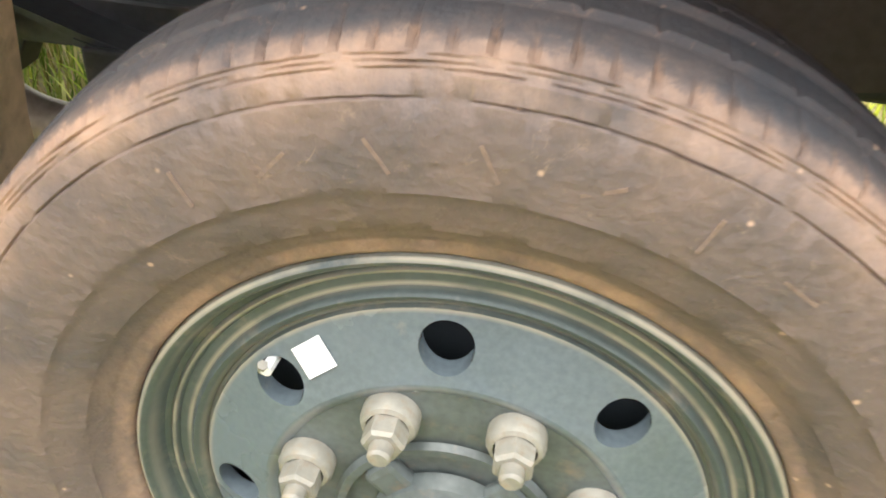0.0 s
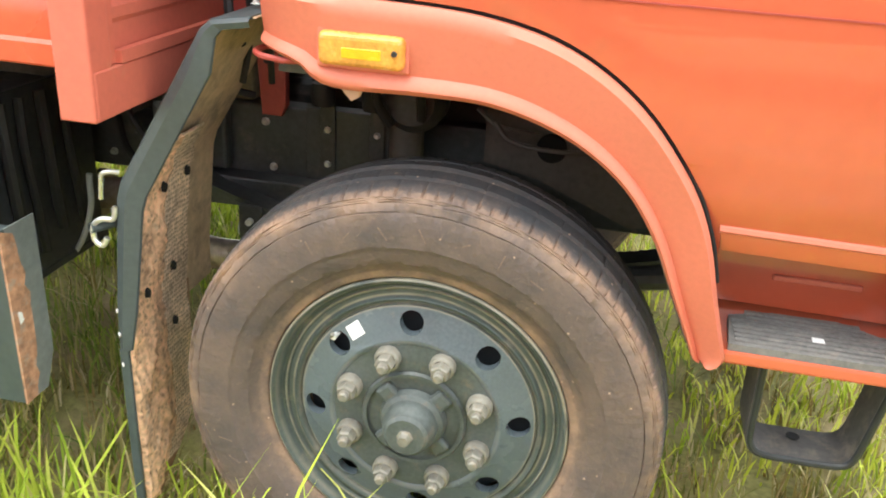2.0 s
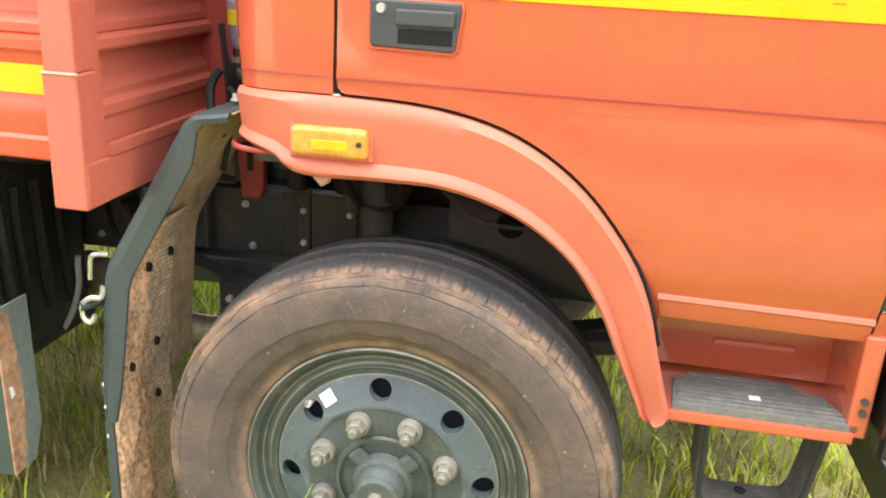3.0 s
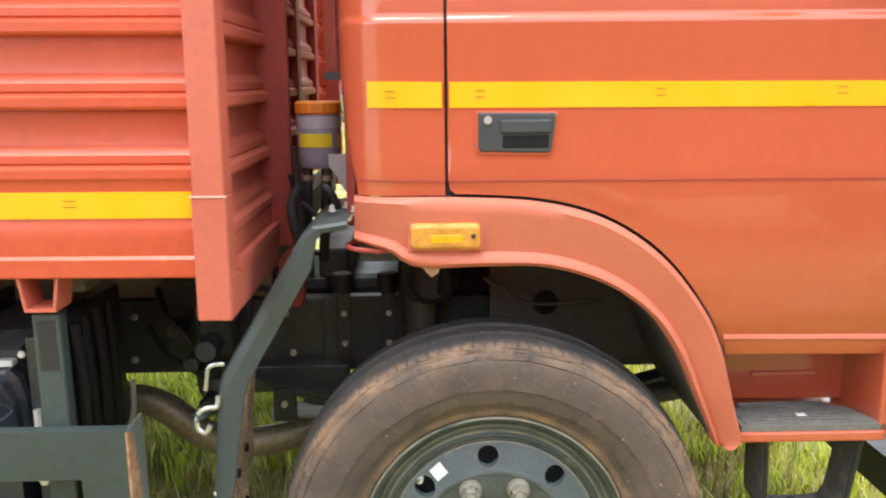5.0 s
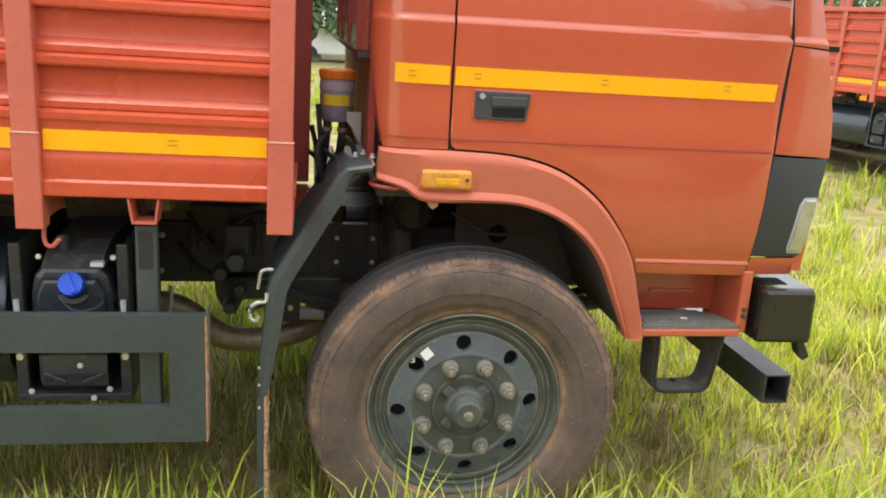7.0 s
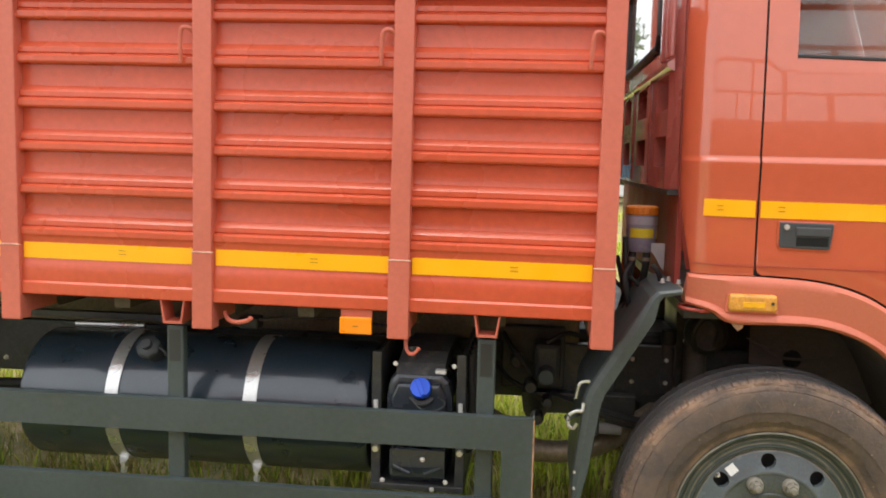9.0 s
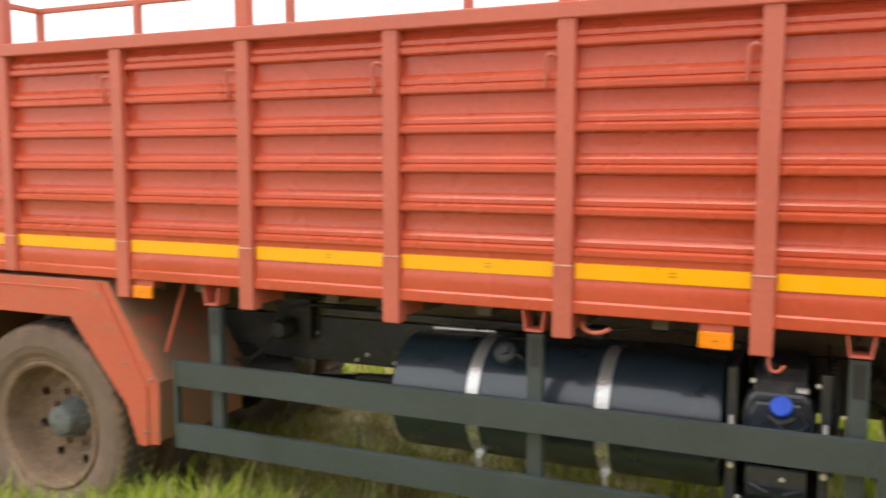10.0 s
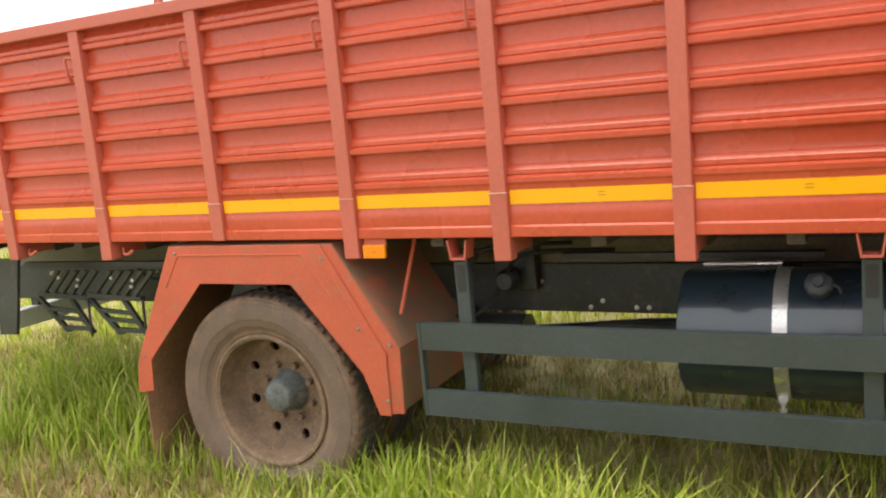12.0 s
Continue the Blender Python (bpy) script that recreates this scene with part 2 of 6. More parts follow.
def tyre_mat(name, rubber, soil, amount):
    """Rubber whose dried soil lies in rings: thick at the shoulder and at the bead, thin on the wall."""
    m = bpy.data.materials.new(name)
    m.use_nodes = True
    n, l = m.node_tree.nodes, m.node_tree.links
    b = n["Principled BSDF"]
    co = n.new("ShaderNodeTexCoord")
    sep = n.new("ShaderNodeSeparateXYZ")
    l.new(co.outputs["Object"], sep.inputs[0])
    flat = n.new("ShaderNodeCombineXYZ")
    l.new(sep.outputs[0], flat.inputs[0])
    l.new(sep.outputs[2], flat.inputs[2])
    length = n.new("ShaderNodeVectorMath")
    length.operation = 'LENGTH'
    l.new(flat.outputs[0], length.inputs[0])
    rings = n.new("ShaderNodeValToRGB")
    e = rings.color_ramp.elements
    for pos, v in ((0.33, 0.75), (0.350, 0.80), (0.360, 0.36), (0.385, 0.22), (0.405, 0.20), (0.47, 0.24), (0.492, 0.36), (0.505, 0.58), (0.516, 0.74), (0.524, 0.70), (0.528, 0.12), (0.54, 0.05)):
        k = e.new(pos)
        k.color = (max(v, 0), max(v, 0), max(v, 0), 1)
    e.remove(e[0])
    e.remove(e[len(e) - 1])
    edge = n.new("ShaderNodeTexNoise")
    edge.inputs["Scale"].default_value, edge.inputs["Detail"].default_value, edge.inputs["Roughness"].default_value = 38, 7, 0.75
    l.new(co.outputs["Object"], edge.inputs["Vector"])
    ragged = n.new("ShaderNodeMath")
    ragged.operation = 'MULTIPLY_ADD'
    ragged.inputs[1].default_value = 0.026
    l.new(edge.outputs[0], ragged.inputs[0])
    moved = n.new("ShaderNodeMath")
    moved.operation = 'ADD'
    moved.inputs[1].default_value = -0.013
    l.new(length.outputs["Value"], ragged.inputs[2])
    l.new(ragged.outputs[0], moved.inputs[0])
    l.new(moved.outputs[0], rings.inputs[0])
    nz = n.new("ShaderNodeTexNoise")
    nz.inputs["Scale"].default_value, nz.inputs["Detail"].default_value, nz.inputs["Roughness"].default_value = 9, 9, 0.68
    l.new(co.outputs["Object"], nz.inputs["Vector"])
    spread = n.new("ShaderNodeMapRange")
    spread.inputs[1].default_value, spread.inputs[2].default_value = 0.32, 0.68
    spread.inputs[3].default_value, spread.inputs[4].default_value = -0.05, 1.45
    l.new(nz.outputs[0], spread.inputs[0])
    add = n.new("ShaderNodeMath")
    add.operation, add.use_clamp = 'MULTIPLY', True
    l.new(rings.outputs[0], add.inputs[0])
    l.new(spread.outputs[0], add.inputs[1])
    times = n.new("ShaderNodeMath")
    times.operation, times.use_clamp = 'MULTIPLY', True
    times.inputs[1].default_value = amount
    l.new(add.outputs[0], times.inputs[0])
    grain = n.new("ShaderNodeTexNoise")
    grain.inputs["Scale"].default_value, grain.inputs["Detail"].default_value = 90, 4
    l.new(co.outputs["Object"], grain.inputs["Vector"])
    tint = n.new("ShaderNodeMix")
    tint.data_type = 'RGBA'
    tint.inputs[6].default_value = (*soil, 1)
    tint.inputs[7].default_value = (soil[0] * 1.15, soil[1] * 1.27, soil[2] * 1.42, 1)
    l.new(grain.outputs[0], tint.inputs[0])
    mx = n.new("ShaderNodeMix")
    mx.data_type = 'RGBA'
    l.new(times.outputs[0], mx.inputs[0])
    bands = n.new("ShaderNodeMapRange")
    bands.inputs[1].default_value, bands.inputs[2].default_value = 0.525, 0.530
    l.new(length.outputs["Value"], bands.inputs[0])
    base = n.new("ShaderNodeMix")
    base.data_type = 'RGBA'
    l.new(bands.outputs[0], base.inputs[0])
    base.inputs[6].default_value = (*rubber, 1)
    base.inputs[7].default_value = (rubber[0] * 0.55, rubber[1] * 0.72, rubber[2] * 0.86, 1)
    l.new(base.outputs[2], mx.inputs[6])
    l.new(tint.outputs[2], mx.inputs[7])
    fleck = n.new("ShaderNodeTexVoronoi")
    fleck.inputs["Scale"].default_value = 42
    l.new(co.outputs["Object"], fleck.inputs["Vector"])
    dot = n.new("ShaderNodeMapRange")
    dot.inputs[1].default_value, dot.inputs[2].default_value = 0.06, 0.14
    dot.inputs[3].default_value, dot.inputs[4].default_value = 0.75, 0.0
    l.new(fleck.outputs["Distance"], dot.inputs[0])
    some = n.new("ShaderNodeMath")
    some.operation = 'GREATER_THAN'
    some.inputs[1].default_value = 0.80
    chan = n.new("ShaderNodeSeparateColor")
    l.new(fleck.outputs["Color"], chan.inputs[0])
    l.new(chan.outputs[0], some.inputs[0])
    both = n.new("ShaderNodeMath")
    both.operation = 'MULTIPLY'
    l.new(dot.outputs[0], both.inputs[0])
    l.new(some.outputs[0], both.inputs[1])
    dots = n.new("ShaderNodeMix")
    dots.data_type = 'RGBA'
    l.new(both.outputs[0], dots.inputs[0])
    l.new(mx.outputs[2], dots.inputs[6])
    dots.inputs[7].default_value = (soil[0] * 1.7, soil[1] * 1.9, soil[2] * 2.1, 1)
    scuff = n.new("ShaderNodeTexNoise")
    scuff.inputs["Scale"].default_value, scuff.inputs["Detail"].default_value, scuff.inputs["Roughness"].default_value = 30, 10, 0.85
    scuff.inputs["Distortion"].default_value = 1.5
    l.new(co.outputs["Object"], scuff.inputs["Vector"])
    worn = n.new("ShaderNodeMapRange")
    worn.inputs[1].default_value, worn.inputs[2].default_value = 0.56, 0.72
    worn.inputs[4].default_value = 0.72
    l.new(scuff.outputs[0], worn.inputs[0])
    scuffed = n.new("ShaderNodeMix")
    scuffed.data_type = 'RGBA'
    l.new(worn.outputs[0], scuffed.inputs[0])
    l.new(dots.outputs[2], scuffed.inputs[6])
    scuffed.inputs[7].default_value = (soil[0] * 0.95, soil[1] * 1.1, soil[2] * 1.25, 1)
    l.new(scuffed.outputs[2], b.inputs["Base Color"])
    b.inputs["Roughness"].default_value = 0.72
    bp = n.new("ShaderNodeBump")
    bp.inputs["Strength"].default_value, bp.inputs["Distance"].default_value = 0.6, 0.004
    l.new(grain.outputs[0], bp.inputs["Height"])
    l.new(bp.outputs[0], b.inputs["Normal"])
    return m


TYRE = tyre_mat("tyre_rubber", (0.076, 0.061, 0.057), (0.28, 0.168, 0.104), 1.0)
REARTYRE = tyre_mat("muddy_tyre_rubber", (0.145, 0.105, 0.080), (0.30, 0.180, 0.112), 1.0)
MUDRIM = mat("muddy_wheel", (0.20, 0.135, 0.088), 0.85, spread=0.3, scale=9, fine=80, bump=0.3, dust=(0.31, 0.215, 0.14), dust_at=0.5)


def glass_mat(name, tint):
    m = bpy.data.materials.new(name)
    m.use_nodes = True
    b = m.node_tree.nodes["Principled BSDF"]
    b.inputs["Base Color"].default_value = (*tint, 1)
    b.inputs["Roughness"].default_value = 0.02
    b.inputs["Transmission Weight"].default_value = 1.0
    b.inputs["IOR"].default_value = 1.5
    return m


GLASS = glass_mat("window_glass", (0.75, 0.82, 0.80))
AMBER = mat("amber_lens", (0.62, 0.28, 0.05), 0.22, spread=0.3, scale=16, fine=120, bump=0.25, coat=0.5)
AMBERBRIGHT = mat("amber_lens_reflector", (0.84, 0.40, 0.015), 0.2, spread=0.1, scale=30, bump=0.3, coat=0.5)
ORANGELENS = mat("orange_reflector", (0.90, 0.27, 0.008), 0.3, spread=0.08, scale=15, fine=300, bump=0.2)
LENS = mat("headlight_lens", (0.55, 0.55, 0.52), 0.12, 0.6, spread=0.15, scale=18, fine=80, bump=0.3, coat=1.0)


# ---- mesh helpers ----
def part(name, bm, material, parent=None, label="", smooth=0, at=None):
    """Links a bmesh as one mesh object under a thing or part."""
    me = bpy.data.meshes.new(name)
    if isinstance(bm, bmesh.types.BMesh):
        bmesh.ops.recalc_face_normals(bm, faces=bm.faces)
        bm.to_mesh(me)
        bm.free()
    else:
        me = bm
    me.materials.clear()
    me.materials.append(material)
    if smooth:
        for p in me.polygons:
            p.use_smooth = True
        me.set_sharp_from_angle(angle=radians(smooth))
    ob = new(name, me)
    if parent:
        ob.parent = parent
    if at is not None:
        ob.matrix_basis = at
    if label:
        ob["label"] = label
    return ob


def again(ob, parent, m):
    """The same mesh once more as an object of its own."""
    o = bpy.data.objects.new(ob.name.split(".")[0], ob.data)
    scene.collection.objects.link(o)
    o.parent = parent
    o.matrix_basis = m
    if "label" in ob:
        o["label"] = ob["label"]
    return o


def holder(name, parent=None, at=None):
    o = new(name)
    o.empty_display_size = 0.1
    if parent:
        o.parent = parent
    if at is not None:
        o.matrix_basis = at
    return o


def box(x0, x1, y0, y1, z0, z1, bevel=0.0, seg=2, bm=None):
    own = bmesh.new()
    v = [own.verts.new((x, y, z)) for x in (x0, x1) for y in (y0, y1) for z in (z0, z1)]
    for f in ((0, 1, 3, 2), (4, 6, 7, 5), (0, 4, 5, 1), (2, 3, 7, 6), (0, 2, 6, 4), (1, 5, 7, 3)):
        own.faces.new([v[i] for i in f])
    if bevel:
        bmesh.ops.bevel(own, geom=own.edges[:], offset=bevel, segments=seg, affect='EDGES', profile=0.5)
    return merged(bm, own)


def merged(bm, own):
    if bm is None:
        return own
    me = bpy.data.meshes.new("tmp")
    own.to_mesh(me)
    own.free()
    bm.from_mesh(me)
    bpy.data.meshes.remove(me)
    return bm


def prism(points, y0, y1, bevel=0.0, bm=None, axis="y"):
    """A flat outline in x and z (or y and z, axis x), given thickness."""
    own = bmesh.new()
    put = (lambda a, b, d: (a, d, b)) if axis == "y" else (lambda a, b, d: (d, a, b))
    front = [own.verts.new(put(a, b, y0)) for a, b in points]
    back = [own.verts.new(put(a, b, y1)) for a, b in points]
    own.faces.new(front)
    own.faces.new(back[::-1])
    n = len(points)
    for i in range(n):
        own.faces.new((front[i], back[i], back[(i + 1) % n], front[(i + 1) % n]))
    if bevel:
        bmesh.ops.recalc_face_normals(own, faces=own.faces)
        edges = [e for e in own.edges if all(v in front for v in e.verts)]
        bmesh.ops.bevel(own, geom=edges, offset=bevel, segments=2, affect='EDGES', profile=0.5)
    return merged(bm, own)


def lathe(profile, segs=64, bm=None, wobble=None):
    """A profile of (radius, y) turned about the y axis."""
    own = bmesh.new()
    rings = []
    for k, (r, y) in enumerate(profile):
        if r < 1e-5:
            rings.append([own.verts.new((0, y, 0))])
        else:
            ring = []
            for i in range(segs):
                a = 2 * math.pi * i / segs
                rr, yy = wobble(k, i, r, y) if wobble else (r, y)
                ring.append(own.verts.new((rr * math.cos(a), yy, rr * math.sin(a))))
            rings.append(ring)
    for a, b in zip(rings, rings[1:]):
        for i in range(segs):
            j = (i + 1) % segs
            if len(a) == 1 and len(b) == 1:
                continue
            if len(a) == 1:
                own.faces.new((a[0], b[j], b[i]))
            elif len(b) == 1:
                own.faces.new((a[i], a[j], b[0]))
            else:
                own.faces.new((a[i], a[j], b[j], b[i]))
    return merged(bm, own)


def tube(points, r, segs=10, bm=None, closed_ends=True):
    """A round bar along a line of points."""
    own = bmesh.new()
    pts = [Vector(p) for p in points]
    up = Vector((0.123, 0.9, 0.31)).normalized()
    rings = []
    for i, p in enumerate(pts):
        d = (pts[min(i + 1, len(pts) - 1)] - pts[max(i - 1, 0)]).normalized()
        side = d.cross(up).normalized()
        up = side.cross(d).normalized()
        rings.append([own.verts.new(p + r * (math.cos(2 * math.pi * k / segs) * side + math.sin(2 * math.pi * k / segs) * up)) for k in range(segs)])
    for a, b in zip(rings, rings[1:]):
        for k in range(segs):
            own.faces.new((a[k], a[(k + 1) % segs], b[(k + 1) % segs], b[k]))
    if closed_ends:
        own.faces.new(rings[0][::-1])
        own.faces.new(rings[-1])
    return merged(bm, own)


def curve(points, steps=6):
    """A smooth line through points."""
    pts = [Vector(p) for p in points]
    out = []
    for i in range(len(pts) - 1):
        a, b, c, d = pts[max(i - 1, 0)], pts[i], pts[i + 1], pts[min(i + 2, len(pts) - 1)]
        for s in range(steps):
            t = s / steps
            out.append(0.5 * ((2 * b) + (c - a) * t + (2 * a - 5 * b + 4 * c - d) * t * t + (3 * b - a - 3 * c + d) * t ** 3))
    out.append(pts[-1])
    return out


def sheet(line, y0, y1, thick, bm=None, bevel=0.0):
    """A folded plate: a line in x and z, drawn out along y, with thickness to the inner side."""
    own = bmesh.new()
    n = len(line)
    norms = []
    for i in range(n):
        a, b = Vector(line[max(i - 1, 0)]), Vector(line[min(i + 1, n - 1)])
        d = (b - a).normalized()
        norms.append(Vector((d[1], -d[0])))
    outer = [[own.verts.new((p[0], y, p[1])) for y in (y0, y1)] for p in line]
    inner = [[own.verts.new((p[0] + thick * q[0], y, p[1] + thick * q[1])) for y in (y0, y1)] for p, q in zip(line, norms)]
    for i in range(n - 1):
        own.faces.new((outer[i][0], outer[i + 1][0], outer[i + 1][1], outer[i][1]))
        own.faces.new((inner[i][0], inner[i][1], inner[i + 1][1], inner[i + 1][0]))
        own.faces.new((outer[i][0], inner[i][0], inner[i + 1][0], outer[i + 1][0]))
        own.faces.new((outer[i][1], outer[i + 1][1], inner[i + 1][1], inner[i][1]))
    for i in (0, n - 1):
        own.faces.new((outer[i][0], outer[i][1], inner[i][1], inner[i][0]))
    return merged(bm, own)


# ---- ground ----
def rise(x, y):
    """The meadow's uneven ground."""
    return 0.035 * noise.noise(Vector((x * 0.5, y * 0.5, 0))) + 0.012 * noise.noise(Vector((x * 2.3, y * 2.3, 4)))


def make_ground():
    bm = bmesh.new()
    def spaced(lo, hi, fine_lo, fine_hi, step):
        far = [fine_hi + 0.6 * 1.45 ** k for k in range(40) if fine_hi + 0.6 * 1.45 ** k < hi] + [hi]
        near = [fine_lo - 0.6 * 1.45 ** k for k in range(40) if fine_lo - 0.6 * 1.45 ** k > lo] + [lo]
        mid = [fine_lo + step * k for k in range(int((fine_hi - fine_lo) / step) + 1)]
        return near[::-1] + mid + far
    xs, ys = spaced(-900, 900, -10, 4, 0.16), spaced(-900, 900, -4, 5, 0.16)
    grid = [[bm.verts.new((x, y, rise(x, y) if abs(x) < 60 and abs(y) < 60 else 0)) for y in ys] for x in xs]
    for i in range(len(xs) - 1):
        for j in range(len(ys) - 1):
            bm.faces.new((grid[i][j], grid[i + 1][j], grid[i + 1][j + 1], grid[i][j + 1]))
    m = mat("meadow_soil", (0.24, 0.22, 0.075), 0.95, spread=0.5, scale=1.3, fine=45, bump=1.0, dust=(0.44, 0.32, 0.19), dust_at=0.46)
    ob = part("ground", bm, m, None, smooth=60)
    return tagged(ob, "uneven meadow ground of soil and dry grass", "ground", kind="structure")


make_ground()


def grass_mat(name, gain, dry, tones=None):
    m = bpy.data.materials.new(name)
    m.use_nodes = True
    n, l = m.node_tree.nodes, m.node_tree.links
    b = n["Principled BSDF"]
    g = n.new("ShaderNodeNewGeometry")
    ramp = n.new("ShaderNodeValToRGB")
    def tone(r, gr, bl):
        return (gain * (r + dry * (gr - r)), gain * gr, gain * bl, 1)
    ramp.color_ramp.elements[0].color = tone(0.17, 0.27, 0.030)
    ramp.color_ramp.elements[1].color = tone(0.50, 0.42, 0.22)
    for pos, col in ((0.35, tone(0.28, 0.38, 0.045)), (0.7, tone(0.40, 0.46, 0.07)), (0.86, tone(0.46, 0.46, 0.12))):
        k = ramp.color_ramp.elements.new(pos)
        k.color = col
    for k, c in zip(ramp.color_ramp.elements, tones or ()):
        k.color = (*c, 1)
    l.new(g.outputs["Random Per Island"], ramp.inputs[0])
    l.new(ramp.outputs[0], b.inputs["Base Color"])
    b.inputs["Roughness"].default_value = 0.65
    b.inputs["Specular IOR Level"].default_value = 0.12
    tr = n.new("ShaderNodeBsdfTranslucent")
    l.new(ramp.outputs[0], tr.inputs[0])
    mx = n.new("ShaderNodeMixShader")
    mx.inputs[0].default_value = 0.35
    l.new(b.outputs[0], mx.inputs[1])
    l.new(tr.outputs[0], mx.inputs[2])
    l.new(mx.outputs[0], n["Material Output"].inputs[0])
    return m


def blades(name, count, x0, x1, y0, y1, tall, wide, seed, label, keep=None, material=None, feather=0.0):
    """Many bent grass blades in tufts, as one mesh."""
    rng = np.random.default_rng(seed)
    tufts = max(1, count // 14)
    tx, ty = rng.uniform(x0, x1, tufts), rng.uniform(y0, y1, tufts)
    size = rng.uniform(0.45, 1.0, tufts) ** 1.3
    pick = rng.integers(0, tufts, count)
    x = tx[pick] + rng.normal(0, 0.045, count)
    y = ty[pick] + rng.normal(0, 0.045, count)
    h = tall * size[pick] * rng.uniform(0.45, 1.15, count)
    if keep is not None:
        f = keep(x, y)
        ok = f > 0
        x, y, h = x[ok], y[ok], (h * f)[ok]
        count = len(x)
    edge = np.minimum(np.minimum(x - x0, x1 - x), np.minimum(y - y0, y1 - y))
    ok = edge > rng.uniform(-0.1, feather, count) ** 1.0
    x, y, h = x[ok], y[ok], h[ok]
    count = len(x)
    a = rng.uniform(0, 2 * np.pi, count)
    lean = rng.uniform(0.05, 0.75, count) * h
    w = wide * rng.uniform(0.6, 1.3, count)
    z = np.array([rise(p, q) for p, q in zip(x, y)]) - 0.01
    turn = a + rng.uniform(0.9, 2.2, count)
    sx, sy = np.cos(turn) * w / 2, np.sin(turn) * w / 2
    cols = []
    for t, k in ((0.0, 0.8), (0.4, 1.0), (0.75, 0.7)):
        bend = lean * t ** 2
        cx, cy, cz = x + np.cos(a) * bend, y + np.sin(a) * bend, z + h * (t - 0.12 * t ** 3)
        cols += [np.stack((cx - sx * k, cy - sy * k, cz), 1), np.stack((cx + sx * k, cy + sy * k, cz), 1)]
    cols.append(np.stack((x + np.cos(a) * lean, y + np.sin(a) * lean, z + h * 0.86), 1))
    verts = np.stack(cols, 1).reshape(-1, 3)
    base = (np.arange(count) * 7)[:, None]
    quads = np.concatenate([base + np.array([[0, 1, 3, 2]]), base + np.array([[2, 3, 5, 4]])], 1).reshape(-1, 4)
    tris = (base + np.array([[4, 5, 6]])).reshape(-1, 3)
    me = bpy.data.meshes.new(name)
    loops = np.concatenate([quads.ravel(), tris.ravel()])
    starts = np.concatenate([np.arange(len(quads)) * 4, len(quads) * 4 + np.arange(len(tris)) * 3])
    me.vertices.add(len(verts))
    me.vertices.foreach_set("co", verts.ravel())
    me.loops.add(len(loops))
    me.loops.foreach_set("vertex_index", loops.astype(np.int32))
    me.polygons.add(len(starts))
    me.polygons.foreach_set("loop_start", starts.astype(np.int32))
    me.update(calc_edges=True)
    me.materials.append(material or GRASS)
    ob = new(name, me)
    return tagged(ob, label, "grass", kind="stuff")


GRASS = grass_mat("grass_blades", 1.42, 0.22)
FRONTGRASS = grass_mat("yellowing_grass_blades", 1.42, 0.28)
STRAW = grass_mat("straw_blades", 1.0, 0.0, ((0.14, 0.12, 0.04), (0.26, 0.22, 0.06), (0.38, 0.26, 0.12), (0.52, 0.39, 0.20), (0.70, 0.58, 0.38)))
LUSHGRASS = grass_mat("lush_grass_blades", 1.0, 0.0, ((0.23, 0.35, 0.035), (0.36, 0.48, 0.06), (0.48, 0.56, 0.11), (0.56, 0.55, 0.18), (0.64, 0.54, 0.31)))
DEADGRASS = grass_mat("dying_grass_blades", 1.0, 0.0, ((0.20, 0.21, 0.05), (0.34, 0.32, 0.09), (0.46, 0.38, 0.16), (0.56, 0.46, 0.24), (0.70, 0.60, 0.38)))
# darker tones put the lorry's shade into the undergrowth's colour
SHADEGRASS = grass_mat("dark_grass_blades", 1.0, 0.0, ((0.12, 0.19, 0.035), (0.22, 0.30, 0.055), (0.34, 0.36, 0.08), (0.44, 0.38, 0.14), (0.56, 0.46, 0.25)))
DRYGRASS = grass_mat("dry_grass_blades", 1.75, 0.7)


# ---- the lorry ----
truck = tagged(holder("truck"), "orange-red cargo lorry with ribbed sides parked in tall grass", "truck", group="parked lorries")


# cab side: sheet-metal skin whose depth follows one surface
def skin_y(x, z):
    """Depth of the cab's side: crease at 1.78, tucked in below 1.25, rounded to the rear and the front."""
    y = 0.0
    if z > 1.775:
        y += 0.010 * min(1.0, (z - 1.775) / 0.014)
    if z > 1.789:
        y += 0.010 * (z - 1.789) + 0.06 * (z - 1.789) ** 2
    if z < 1.30:
        y += 0.55 * (1.30 - z) ** 2
    if 1.42 < z < 1.78:
        y += 0.006 * math.sin(math.pi * (z - 1.42) / 0.36)
    if x < -0.24:
        d = min(-0.24 - x, 0.1299)
        y += 0.13 - math.sqrt(0.13 ** 2 - d * d)
    if x > 0.95:
        y += 0.55 * (x - 0.95) ** 2
    return y


